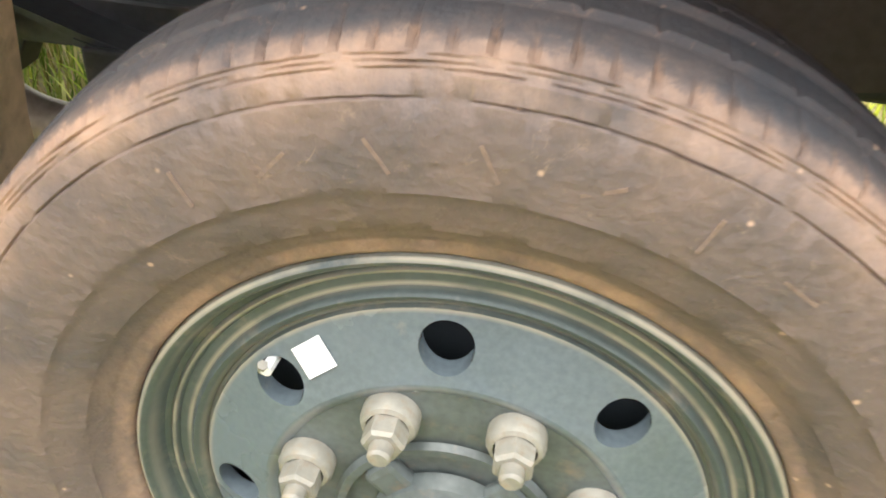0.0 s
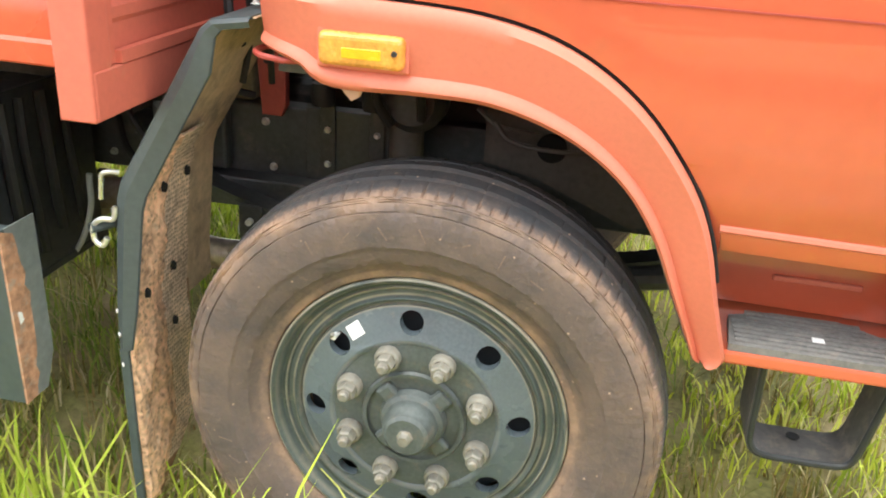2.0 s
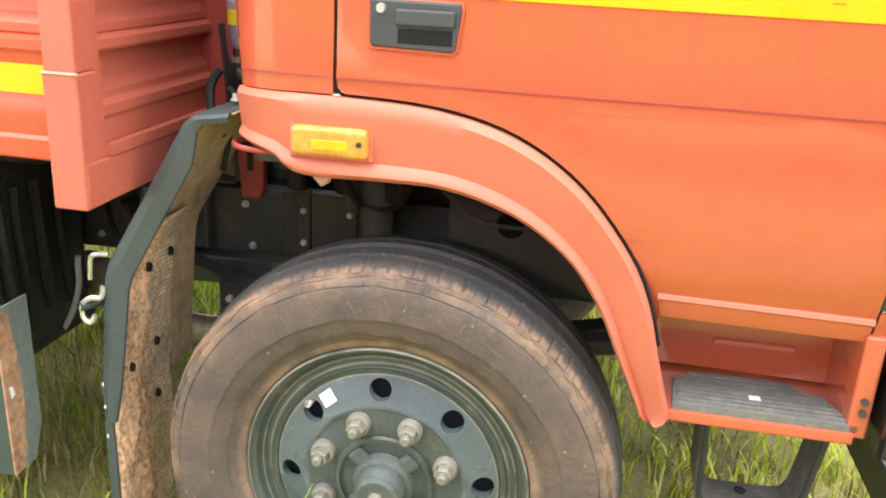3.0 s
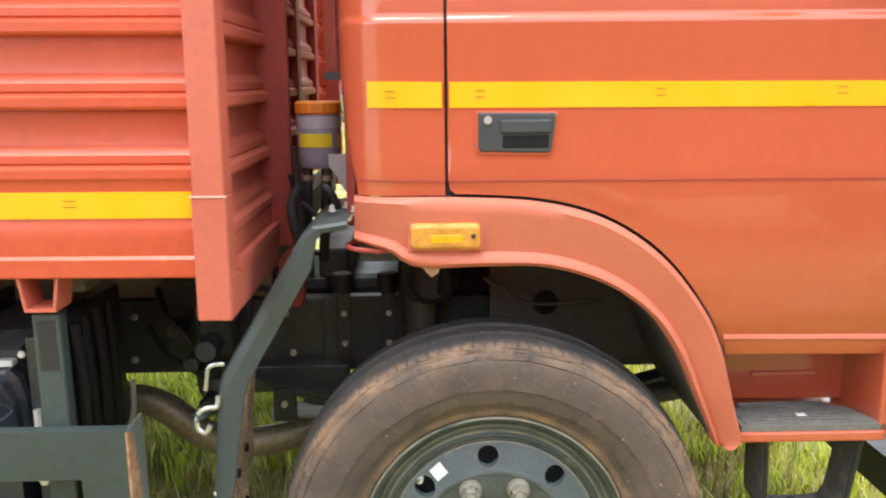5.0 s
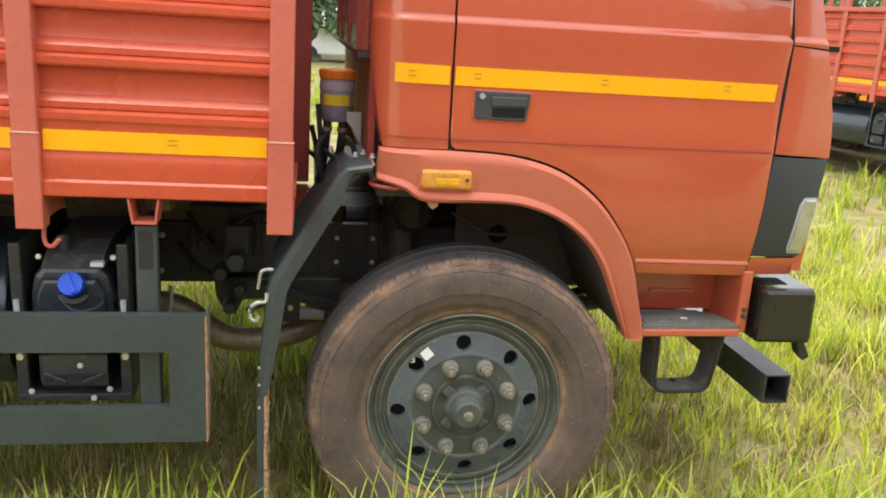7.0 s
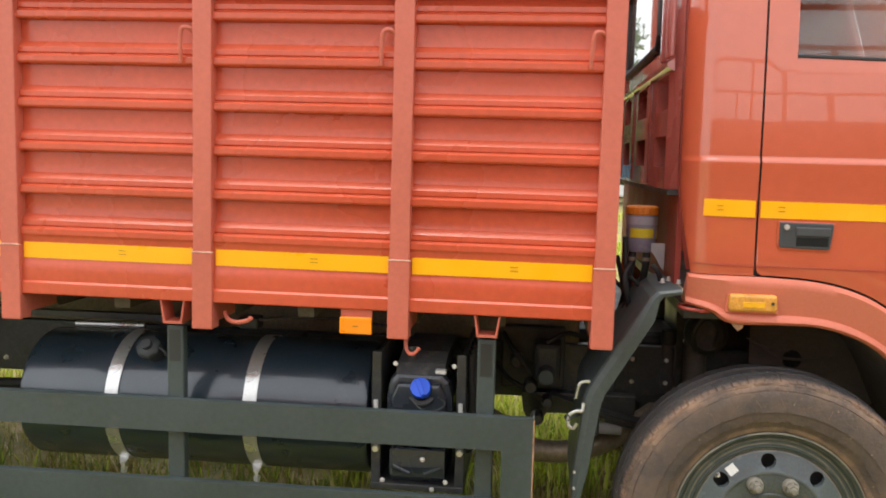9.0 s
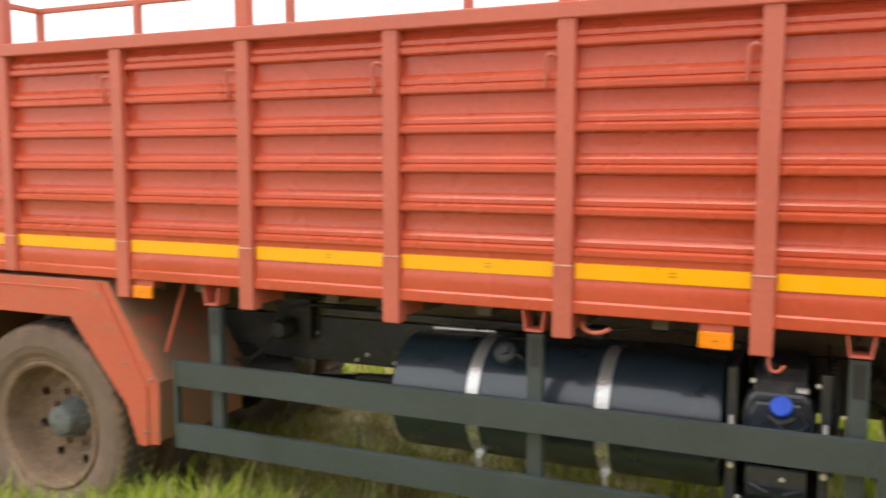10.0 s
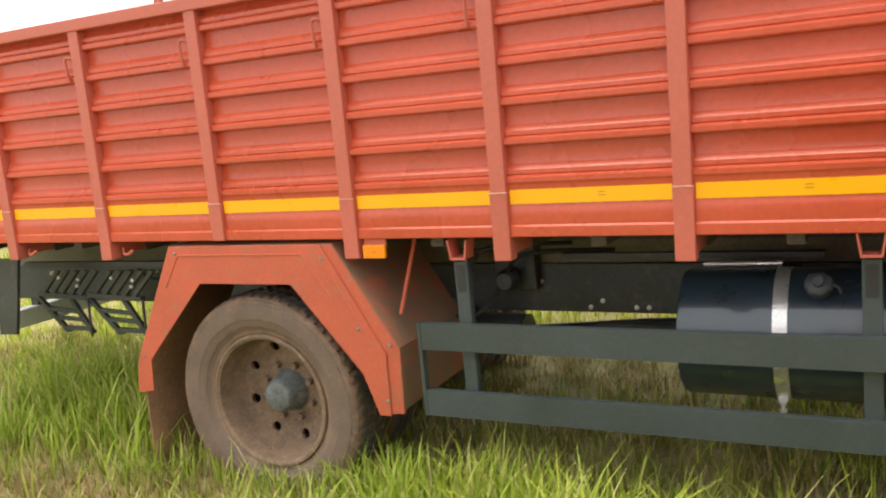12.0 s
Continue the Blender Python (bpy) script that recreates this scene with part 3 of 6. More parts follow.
def skin(name, outline, material, parent, label="", lift=0.0, thick=0.014, step=0.045, round_edge=0.003, hole=None):
    """A cab panel: outline in x and z, cut into strips, laid on the side's surface."""
    bm = bmesh.new()
    vs = [bm.verts.new((x, 0, z)) for x, z in outline]
    f = bm.faces.new(vs)
    if hole:
        hv = [bm.verts.new((x, 0, z)) for x, z in hole]
        n = len(hv)
        bmesh.ops.delete(bm, geom=[f], context='FACES_ONLY')
        edges = [e for e in bm.edges] + [bm.edges.new((hv[i], hv[(i + 1) % n])) for i in range(n)]
        bmesh.ops.triangle_fill(bm, use_beauty=True, use_dissolve=False, edges=edges)
    xs, zs = [p[0] for p in outline], [p[1] for p in outline]
    for k in range(1, int((max(zs) - min(zs)) / step) + 1):
        bmesh.ops.bisect_plane(bm, geom=bm.verts[:] + bm.edges[:] + bm.faces[:], plane_co=(0, 0, min(zs) + k * step), plane_no=(0, 0, 1))
    for z in (1.770, 1.775, 1.782, 1.789, 1.795):
        if min(zs) < z < max(zs):
            bmesh.ops.bisect_plane(bm, geom=bm.verts[:] + bm.edges[:] + bm.faces[:], plane_co=(0, 0, z), plane_no=(0, 0, 1))
    cuts = [x for x in (-0.36, -0.345, -0.325, -0.30, -0.27, -0.24, 0.95, 1.0, 1.05, 1.10, 1.14) if min(xs) < x < max(xs)]
    for x in cuts:
        bmesh.ops.bisect_plane(bm, geom=bm.verts[:] + bm.edges[:] + bm.faces[:], plane_co=(x, 0, 0), plane_no=(1, 0, 0))
    rim = [e for e in bm.edges if e.is_boundary]
    rim_v = {v for e in rim for v in e.verts}
    grown = bmesh.ops.extrude_edge_only(bm, edges=rim)
    new_v = [g for g in grown["geom"] if isinstance(g, bmesh.types.BMVert)]
    for v in bm.verts:
        v.co.y = skin_y(v.co.x, v.co.z) - lift
    for v in new_v:
        v.co.y += thick
    for v in rim_v:
        v.co.y += round_edge
    return part(name, bm, material, parent, label, smooth=38)


def arc_line(points, steps=5):
    return [(p.x, p.z) for p in curve([(x, 0, z) for x, z in points], steps)]


ARCH_OUT = arc_line([(-0.114, 1.388), (0.083, 1.376), (0.238, 1.335), (0.370, 1.250), (0.475, 1.125), (0.528, 1.020), (0.562, 0.90), (0.598, 0.778)])
ARCH_IN = arc_line([(-0.338, 1.282), (-0.256, 1.262), (-0.19, 1.224), (-0.018, 1.224), (0.113, 1.219), (0.245, 1.178), (0.352, 1.105), (0.423, 1.010), (0.477, 0.895), (0.531, 0.775)])
GAP = 0.005

# rear quarter panel with its tape and the fender below
quarter = skin("quarter_panel", [(-0.325, 1.392), (-0.1245, 1.392), (-0.1245, 2.72), (-0.365, 2.72), (-0.365, 1.68), (-0.356, 1.58), (-0.340, 1.48)], PAINT, truck)
skin("reflective_tape", [(-0.297, 1.590), (-0.130, 1.588), (-0.130, 1.645), (-0.297, 1.648)], YELLOW, quarter, "yellow reflective tape", lift=0.0025, thick=0.002, round_edge=0.0, step=0.01)


def fender():
    """The flared wheel arch, from the cab's rear corner to its tip ahead of the wheel."""
    bm = bmesh.new()
    rear = [(-0.362, 1.388), (-0.365, 1.34), (-0.358, 1.295)]
    outer = [(-0.334, 1.389), (-0.28, 1.389), (-0.20, 1.389)] + ARCH_OUT
    n = 46
    def sample(line, t):
        lens = [0]
        for a, b in zip(line, line[1:]):
            lens.append(lens[-1] + math.dist(a, b))
        s = t * lens[-1]
        for i in range(len(line) - 1):
            if s <= lens[i + 1] or i == len(line) - 2:
                k = (s - lens[i]) / max(1e-9, lens[i + 1] - lens[i])
                return (line[i][0] + k * (line[i + 1][0] - line[i][0]), line[i][1] + k * (line[i + 1][1] - line[i][1]))
    rows = []
    for i in range(n + 1):
        t = i / n
        o, q = sample(outer, t), sample(ARCH_IN, t)
        row = []
        tip = max(0.0, (t - 0.38) / 0.62) ** 1.9
        base = 0.05 * tip
        for u, out in ((0, 0.012), (0.0, -0.006), (0.10, -0.018), (0.22, -0.014), (0.5, -0.006), (0.77, 0.003), (0.85, -0.010), (0.92, -0.012), (0.985, -0.003), (1.0, 0.010), (1.0, 0.05), (0.98, 0.075)):
            x, z = o[0] + u * (q[0] - o[0]), o[1] + u * (q[1] - o[1])
            y = out + base * (0.6 + 0.4 * u) + (skin_y(x, 1.5) if x < -0.24 else 0)
            row.append(bm.verts.new((x, y, z)))
        rows.append(row)
    # rounded tip
    last = [v.co.copy() for v in rows[-1]]
    mid = sum((v for v in last), Vector()) / len(last)
    for s in (0.35, 0.65, 0.86, 0.97):
        k = math.sqrt(1 - s * s)
        rows.append([bm.verts.new(Vector((mid.x + k * (v.x - mid.x) + 0.004 * s, v.y + (1 - k) * 0.012, mid.z + k * (v.z - mid.z) - 0.030 * s))) for v in last])
    for a, b in zip(rows, rows[1:]):
        for j in range(len(a) - 1):
            bm.faces.new((a[j], b[j], b[j + 1], a[j + 1]))
    bm.faces.new(rows[-1])
    bm.faces.new(rows[0][::-1])
    return part("fender", bm, FENDER, truck, "matt salmon-red wheel-arch fender", smooth=50)


arch = fender()
part("rubber_plug", prism([(-0.192, 1.238), (-0.132, 1.236), (-0.142, 1.204), (-0.158, 1.194), (-0.172, 1.208)], 0.03, 0.042, 0.003), mat("beige_rubber", (0.55, 0.34, 0.26), 0.7, spread=0.1, scale=20), arch, "beige rubber flap")
lamp = part("side_marker_lamp", box(-0.205, -0.045, -0.026, 0.004, 1.270, 1.331, 0.0125, 4), AMBER, arch, "amber side marker lamp")
part("lamp_bezel", box(-0.211, -0.039, -0.010, 0.004, 1.264, 1.337, 0.004), FENDER, lamp)
part("reflector_insert", box(-0.162, -0.084, -0.0266, -0.022, 1.284, 1.308, 0.004), AMBERBRIGHT, lamp)
part("lamp_screw", lathe([(0, -0.004), (0.005, -0.004), (0.006, 0.002), (0, 0.002)], 10), PLASTIC, lamp, at=pose(-0.062, -0.026, 1.302))
part("arch_liner", sheet([(p[0], p[1] + 0.012) for p in ARCH_IN[4:]], 0.05, 0.62, 0.008), LINER, truck, "dusty dark plastic arch liner", smooth=50)

# door
SILL = [(0.945, 1.905), (0.70, 1.905), (0.655, 1.925), (0.615, 1.985), (0.585, 2.06), (0.53, 2.105), (-0.02, 2.125)]
DOOR = [(p[0] + GAP * 0.8, p[1] + GAP * 1.4) for p in ARCH_OUT[1:-6]]
DOOR = [(-0.117, 1.425), (-0.114, 1.405), (-0.10, 1.394)] + DOOR + [(0.545, 1.040)] + [(0.954, 1.034), (0.962, 1.405), (0.972, 1.79), (0.952, 1.93), (0.80, 2.66), (-0.117, 2.70)]
door = skin("door", DOOR, PAINT, truck, "closed orange-red cab door", hole=SILL + [(-0.02, 2.60), (0.76, 2.58)])
part("window_pane", prism([(0.943, 1.907), (0.70, 1.907), (0.655, 1.927), (0.587, 2.06), (0.53, 2.107), (-0.02, 2.127), (-0.02, 2.60), (0.76, 2.58)], 0.050, 0.054), GLASS, door, "clear window glass").visible_shadow = False
part("window_seal", tube([(x, skin_y(x, z) + 0.004, z) for x, z in SILL[::-1]], 0.007, 8), RUBBER, door)
skin("reflective_tape", [(-0.113, 1.588), (0.938, 1.582), (0.942, 1.638), (-0.113, 1.645)], YELLOW, door, "yellow reflective tape", lift=0.0025, thick=0.002, round_edge=0.0, step=0.01)
for k, x in enumerate((-0.245, -0.045, 0.36, 0.77)):
    for dz in (0.0, 0.014):
        w = 0.011
        part("tape_mark", box(x - w, x + w, skin_y(x, 1.6) - 0.0042, skin_y(x, 1.6) - 0.0022, 1.610 + dz, 1.6125 + dz), INK, door if k else quarter)
# lower crease drawn as thin strips, its shade put into dark red
skin("lower_crease", [(-0.117, 1.4235), (0.958, 1.4175), (0.958, 1.4205), (-0.117, 1.4265)], DARKRED, door, lift=0.0022, thick=0.002, round_edge=0.0)
skin("lower_crease", [(-0.326, 1.4253), (-0.124, 1.4235), (-0.124, 1.4265), (-0.326, 1.4283)], DARKRED, quarter, lift=0.0022, thick=0.002, round_edge=0.0)
handle = part("door_handle", prism([(-0.050, 1.577), (0.121, 1.575), (0.125, 1.566), (0.116, 1.492), (0.108, 1.486), (-0.044, 1.490), (-0.050, 1.498)], -0.006, 0.012, 0.004), HANDLE, door, "dark grey plastic door handle")
part("handle_pocket", box(0.004, 0.110, -0.0072, 0.0, 1.497, 1.527, 0.003), SEAM, handle, "dark finger pocket")
part("handle_lever", box(0.000, 0.114, -0.013, -0.004, 1.530, 1.562, 0.005), HANDLE, handle)
part("door_lock", lathe([(0, -0.006), (0.008, -0.006), (0.010, 0.0), (0, 0.004)], 16), STEEL, handle, "bright lock cylinder", at=pose(-0.028, -0.006, 1.560))
part("handle_rim", prism([(-0.056, 1.580), (0.126, 1.578), (0.130, 1.566), (0.120, 1.488), (0.110, 1.480), (-0.048, 1.484), (-0.056, 1.496)], -0.002, 0.010, 0.002), PAINT, handle)

# dark seams round the door
skin("door_seam", [(-0.1285, 1.392), (-0.1095, 1.392), (-0.1095, 2.70), (-0.1285, 2.70)], SEAM, truck, lift=-0.009, thick=0.002, round_edge=0.0)
part("door_seam", tube([(x + 0.002, 0.014 + 0.075 * max(0.0, (1.25 - z)), z + 0.003) for x, z in ARCH_OUT[:-6]], 0.0048, 6), SEAM, truck)
part("door_seam", tube([(0.957, skin_y(0.957, 1.01) + 0.012, 1.01), (0.966, 0.012, 1.405), (0.975, 0.012, 1.77), (0.955, 0.025, 1.93)], 0.008, 6), SEAM, truck)
part("panel_seam", box(0.980, 1.150, 0.024, 0.030, 1.750, 1.768), SEAM, truck)

# sill strip under the door; its crease takes paler paint as a highlight
skin("sill_strip", [(0.545, 1.032), (0.556, 0.986), (0.950, 0.980), (0.953, 1.028)], PAINT, truck, lift=0.002)
bm = bmesh.new()
rows = []
for x in (0.543, 0.70, 0.85, 0.953):
    y = skin_y(x, 1.0)
    rows.append([bm.verts.new((x, y + d, z - 0.015 * (x - 0.549))) for d, z in ((0.004, 1.052), (-0.013, 1.038), (-0.015, 1.031), (-0.011, 1.026), (0.006, 1.023))])
for a, b in zip(rows, rows[1:]):
    for j in range(4):
        bm.faces.new((a[j], b[j], b[j + 1], a[j + 1]))
part("sill_crease", bm, FENDER, truck, smooth=20)

# front corner
skin("front_pillar", [(0.979, 1.765), (1.109, 1.758), (1.062, 1.91), (1.003, 2.09), (0.832, 2.66), (0.775, 2.66), (0.958, 1.935)], PAINT, truck)
skin("corner_panel", [(0.970, 1.414), (1.186, 1.404), (1.183, 1.47), (1.174, 1.545), (1.128, 1.705), (1.111, 1.752), (0.978, 1.7615)], PAINT, truck)
grille = skin("lamp_surround", [(0.957, 1.055), (1.148, 1.052), (1.170, 1.283), (1.184, 1.398), (0.967, 1.406)], GREYPLAST, truck, "dark grey plastic lamp surround", lift=-0.003)
skin("corner_strip", [(0.957, 0.985), (1.140, 0.982), (1.146, 1.046), (0.959, 1.049)], PAINT, truck)
skin("headlight", [(1.094, 1.090), (1.104, 1.076), (1.150, 1.076), (1.162, 1.24), (1.156, 1.258), (1.118, 1.258), (1.104, 1.235)], LENS, grille, "clear headlight lens", lift=0.006, thick=0.03)
skin("headlight_frame", [(1.086, 1.09), (1.096, 1.066), (1.156, 1.064), (1.168, 1.25), (1.162, 1.268), (1.112, 1.268), (1.096, 1.24)], PALEGREY, grille, lift=0.001, thick=0.02)

# cab shell: rear wall, roof, floor, far side, front
shell = part("cab_shell", box(-0.355, 1.10, 2.12, 2.15, 1.0, 2.72), PAINT, truck)
part("cab_roof", box(-0.36, 0.90, 0.08, 2.12, 2.70, 2.78, 0.03), PAINT, truck)
part("cab_floor", box(-0.33, 1.05, 0.10, 2.11, 1.22, 1.26), BLACK, truck)
part("cab_front", prism([(1.165, 1.0), (1.195, 1.40), (1.18, 1.55), (1.115, 1.76), (1.09, 1.76), (1.15, 1.55), (1.165, 1.40), (1.13, 1.0)], 0.06, 2.10, axis="y"), PAINT, truck)
part("windscreen", prism([(1.092, 1.77), (0.822, 2.66), (0.827, 2.66), (1.097, 1.77)], 0.10, 2.06), GLASS, truck, "clear windscreen").visible_shadow = False


def rear_wall():
    """Pressed steel rear wall with two rows of deep square pockets under a window."""
    bm = bmesh.new()
    ys = [0.118, 0.165, 0.19, 0.49, 0.80, 1.12, 1.42, 1.72, 1.98, 2.06, 2.12]
    zs = [1.672, 1.75, 1.862, 1.955, 2.08, 2.115, 2.22, 2.62, 2.72]
    def face_x(y, z):
        return -0.372 if y < 0.12 or y > 2.11 else (-0.388 if y < 0.17 else -0.402) - (0.006 if z < 2.1 else 0.0)
    for i in range(len(ys) - 1):
        for j in range(len(zs) - 1):
            if 3 <= i <= 6 and j == 6:
                continue
            y0, y1, z0, z1 = ys[i], ys[i + 1], zs[j], zs[j + 1]
            ring = [(y0, z0), (y1, z0), (y1, z1), (y0, z1)]
            o = [bm.verts.new((face_x(y, z), y, z)) for y, z in ring]
            if i in (2, 4, 6) and j in (1, 3):
                m = 0.020
                q = [bm.verts.new((-0.345, y, z)) for y, z in ((y0 + m, z0 + m), (y1 - m, z0 + m), (y1 - m, z1 - m), (y0 + m, z1 - m))]
                bm.faces.new(q)
                for k in range(4):
                    bm.faces.new((o[k], o[(k + 1) % 4], q[(k + 1) % 4], q[k]))
            else:
                bm.faces.new(o)
    bmesh.ops.remove_doubles(bm, verts=bm.verts, dist=0.0005)
    w = part("rear_wall", bm, REARWALL, truck, "pressed steel cab rear wall with square pockets")
    part("rear_window", box(-0.398, -0.392, 0.49, 1.72, 2.22, 2.62), GLASS, w, "rear window glass").visible_shadow = False
    part("window_rubber", tube([(-0.406, y, z) for y, z in ((0.47, 2.25), (0.51, 2.21), (1.70, 2.21), (1.74, 2.25), (1.74, 2.59), (1.70, 2.63), (0.51, 2.63), (0.47, 2.59), (0.47, 2.25))], 0.018, 8), RUBBER, w)
    for y in (0.645, 1.27, 1.85):
        part("seam", box(-0.416, -0.400, y - 0.010, y + 0.010, 1.68, 2.10, 0.004), REARWALL, w)
    for y0, y1 in ((0.150, 0.172), (0.225, 0.262), (0.345, 0.382), (1.80, 1.84)):
        part("upright_rib", box(-0.418, -0.398, y0, y1, 2.135, 2.70, 0.007), REARWALL, w)
    part("waist_ridge", prism([(-0.398, 2.085), (-0.422, 2.098), (-0.424, 2.112), (-0.398, 2.128)], 0.14, 2.11), REARWALL, w)
    part("rear_ledge", box(-0.404, -0.28, 0.125, 2.12, 1.652, 1.670), PLASTIC, w)
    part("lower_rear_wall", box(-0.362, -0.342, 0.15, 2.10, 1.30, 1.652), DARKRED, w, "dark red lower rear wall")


rear_wall()
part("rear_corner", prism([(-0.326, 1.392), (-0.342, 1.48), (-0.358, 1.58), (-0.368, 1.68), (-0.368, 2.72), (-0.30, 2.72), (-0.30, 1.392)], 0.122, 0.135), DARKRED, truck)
for y in (0.35, 1.25):
    s = part("seat_back", box(-0.10, 0.04, y, y + 0.55, 1.55, 2.22, 0.05), SEAT, truck)
part("steering_wheel", tube([(0.62 + 0.05 * math.sin(a), 0.62 + 0.2 * math.cos(a), 1.92 + 0.19 * math.sin(a)) for a in [2 * math.pi * k / 24 for k in range(25)]], 0.014, 8), PLASTIC, truck)
part("dashboard", box(0.80, 1.12, 0.12, 2.05, 1.35, 1.78, 0.05), PLASTIC, truck)

# door mirror
mirror = part("door_mirror", box(0.70, 0.80, -0.16, -0.02, 2.06, 2.40, 0.025), PLASTIC, truck, "black door mirror")
part("mirror_arm", tube(curve([(0.915, 0.03, 1.925), (0.93, -0.04, 1.93), (0.93, -0.06, 2.0), (0.91, -0.06, 2.3), (0.84, -0.05, 2.38)]), 0.014), PLASTIC, mirror)
part("mirror_bracket", box(0.89, 0.945, 0.0, 0.055, 1.912, 1.96, 0.01), PLASTIC, mirror)
part("mirror_bracket", box(0.905, 0.94, -0.02, 0.03, 2.02, 2.06, 0.01), PLASTIC, mirror)

# entry steps
step = part("entry_step", box(0.575, 0.962, 0.035, 0.30, 0.760, 0.788, 0.006), PAINT, truck, "red entry step")
bm = bmesh.new()
out = [(0.602, 0.040), (0.612, 0.165), (0.70, 0.200), (0.83, 0.202), (0.92, 0.150), (0.966, 0.040)]
lo = [bm.verts.new((x, y, 0.788)) for x, y in out]
hi = [bm.verts.new((x, y, 0.803)) for x, y in out]
bm.faces.new(hi)
for i in range(len(out)):
    bm.faces.new((lo[i], lo[(i + 1) % len(out)], hi[(i + 1) % len(out)], hi[i]))
for k in range(8):
    y = 0.050 + 0.018 * k
    inset = 0.0 if k < 6 else 0.03
    box(0.615 + inset, 0.950 - 0.42 * max(0, y - 0.05) - inset, y, y + 0.010, 0.801, 0.808, bm=bm)
STEPRUBBER = mat("step_rubber", (0.15, 0.144, 0.134), 0.75, spread=0.25, scale=12, fine=90, bump=0.2, dust=(0.26, 0.23, 0.195), dust_at=0.52)
part("step_tread", bm, STEPRUBBER, step, "ribbed dark rubber step tread")
part("step_sticker", box(0.762, 0.785, 0.086, 0.104, 0.8082, 0.8095), WHITE, step, "small white sticker")
part("step_back", prism([(0.555, 0.80), (0.958, 0.795), (0.95, 1.0), (0.55, 1.0)], 0.24, 0.25), PAINT, truck)
part("step_back_rib", box(0.695, 0.870, 0.232, 0.242, 0.862, 0.874, 0.003), FENDER, truck)
part("step_side", box(0.945, 0.985, 0.04, 0.30, 0.775, 1.0, 0.006), PAINT, truck)
part("step_bolt", lathe([(0, -0.006), (0.008, -0.006), (0.008, 0.004), (0, 0.004)], 8), BLACK, truck, at=pose(0.967, 0.038, 0.835))
part("step_bolt", lathe([(0, -0.006), (0.008, -0.006), (0.008, 0.004), (0, 0.004)], 8), BLACK, truck, at=pose(0.967, 0.038, 0.860))
stirrup = holder("stirrup_step", truck)
STIRRUP = [(p.x, p.z) for p in curve([(0.684, 0, 0.775), (0.688, 0, 0.68), (0.690, 0, 0.59), (0.697, 0, 0.552), (0.722, 0, 0.534), (0.79, 0, 0.532), (0.868, 0, 0.535), (0.893, 0, 0.550), (0.904, 0, 0.59), (0.918, 0, 0.68), (0.932, 0, 0.775)], 4)]
part("stirrup_strap", sheet(STIRRUP, 0.085, 0.205, 0.009), mat("dusty_step_plastic", (0.085, 0.078, 0.072), 0.6, spread=0.25, scale=10, bump=0.15, dust=(0.20, 0.165, 0.125), dust_at=0.5), stirrup, "dusty black bent stirrup strap", smooth=30)
part("stirrup_edge", tube([(x, 0.085, z) for x, z in STIRRUP], 0.0075, 8), PLASTIC, stirrup, smooth=40)
part("stirrup_hole", lathe([(0, 0.0), (0.012, 0.0), (0.014, 0.003), (0, 0.003)], 12), SEAM, stirrup, at=pose(0.79, 0.15, 0.5455, 90))
part("stirrup_mount", box(0.66, 0.95, 0.10, 0.20, 0.7535, 0.7595), BLACK, stirrup)

# bumper end and underrun beam
bumper = part("bumper_end", prism([(1.000, 0.760), (1.018, 0.752), (1.205, 0.748), (1.212, 0.775), (1.208, 0.925), (1.196, 0.950), (1.010, 0.950), (1.002, 0.935)], -0.01, 0.30, 0.018), GLOSS, truck, "glossy black plastic bumper end")
part("bumper_slot", box(1.035, 1.125, 0.055, 0.13, 0.940, 0.9525, 0.001), SEAM, bumper, "dark recess in the bumper top")
part("bumper_lug", prism([(1.175, 0.748), (1.205, 0.748), (1.235, 0.69), (1.215, 0.675), (1.19, 0.70)], 0.02, 0.06, 0.004), PLASTIC, bumper)


def square_tube(x0, x1, z0, z1, y0, y1, wall):
    """An open-ended square tube along y."""
    bm = bmesh.new()
    loops = []
    for y in (y0, y1):
        for d in (0, wall):
            loops.append([bm.verts.new((x, y, z)) for x, z in ((x0 + d, z0 + d), (x1 - d, z0 + d), (x1 - d, z1 - d), (x0 + d, z1 - d))])
    for a, b in ((0, 2), (1, 3), (0, 1), (2, 3)):
        for k in range(4):
            j = (k + 1) % 4
            bm.faces.new((loops[a][k], loops[a][j], loops[b][j], loops[b][k]))
    return bm


beam = square_tube(1.124, 1.224, 0.477, 0.588, 0.09, 2.15, 0.006)
part("underrun_beam", beam, BLACK, truck, "black square-tube underrun beam")

# ---- wheels ----
def tyre_profile(y0=0.0, width=0.345):
    side = [(0.334, 0.084), (0.337, 0.071), (0.343, 0.066), (0.354, 0.0645), (0.358, 0.0610), (0.366, 0.0545), (0.374, 0.0500), (0.376, 0.0465), (0.390, 0.0415), (0.405, 0.0375), (0.413, 0.0357), (0.416, 0.0330), (0.422, 0.0330), (0.445, 0.0312), (0.470, 0.0325),
            (0.488, 0.0355), (0.4895, 0.0385), (0.492, 0.0365), (0.506, 0.0415), (0.5075, 0.0440), (0.510, 0.0435), (0.5115, 0.0460), (0.514, 0.0455), (0.5155, 0.0480), (0.518, 0.0475), (0.5195, 0.0510), (0.524, 0.057), (0.528, 0.067)]
    tread = [(0.530, 0.078), (0.533, 0.108), (0.522, 0.111), (0.522, 0.119), (0.536, 0.122), (0.539, 0.158), (0.526, 0.161)]
    half = side + tread
    back = [(r, width - y) for r, y in half[::-1]]
    return [(r, y + y0) for r, y in half + back]


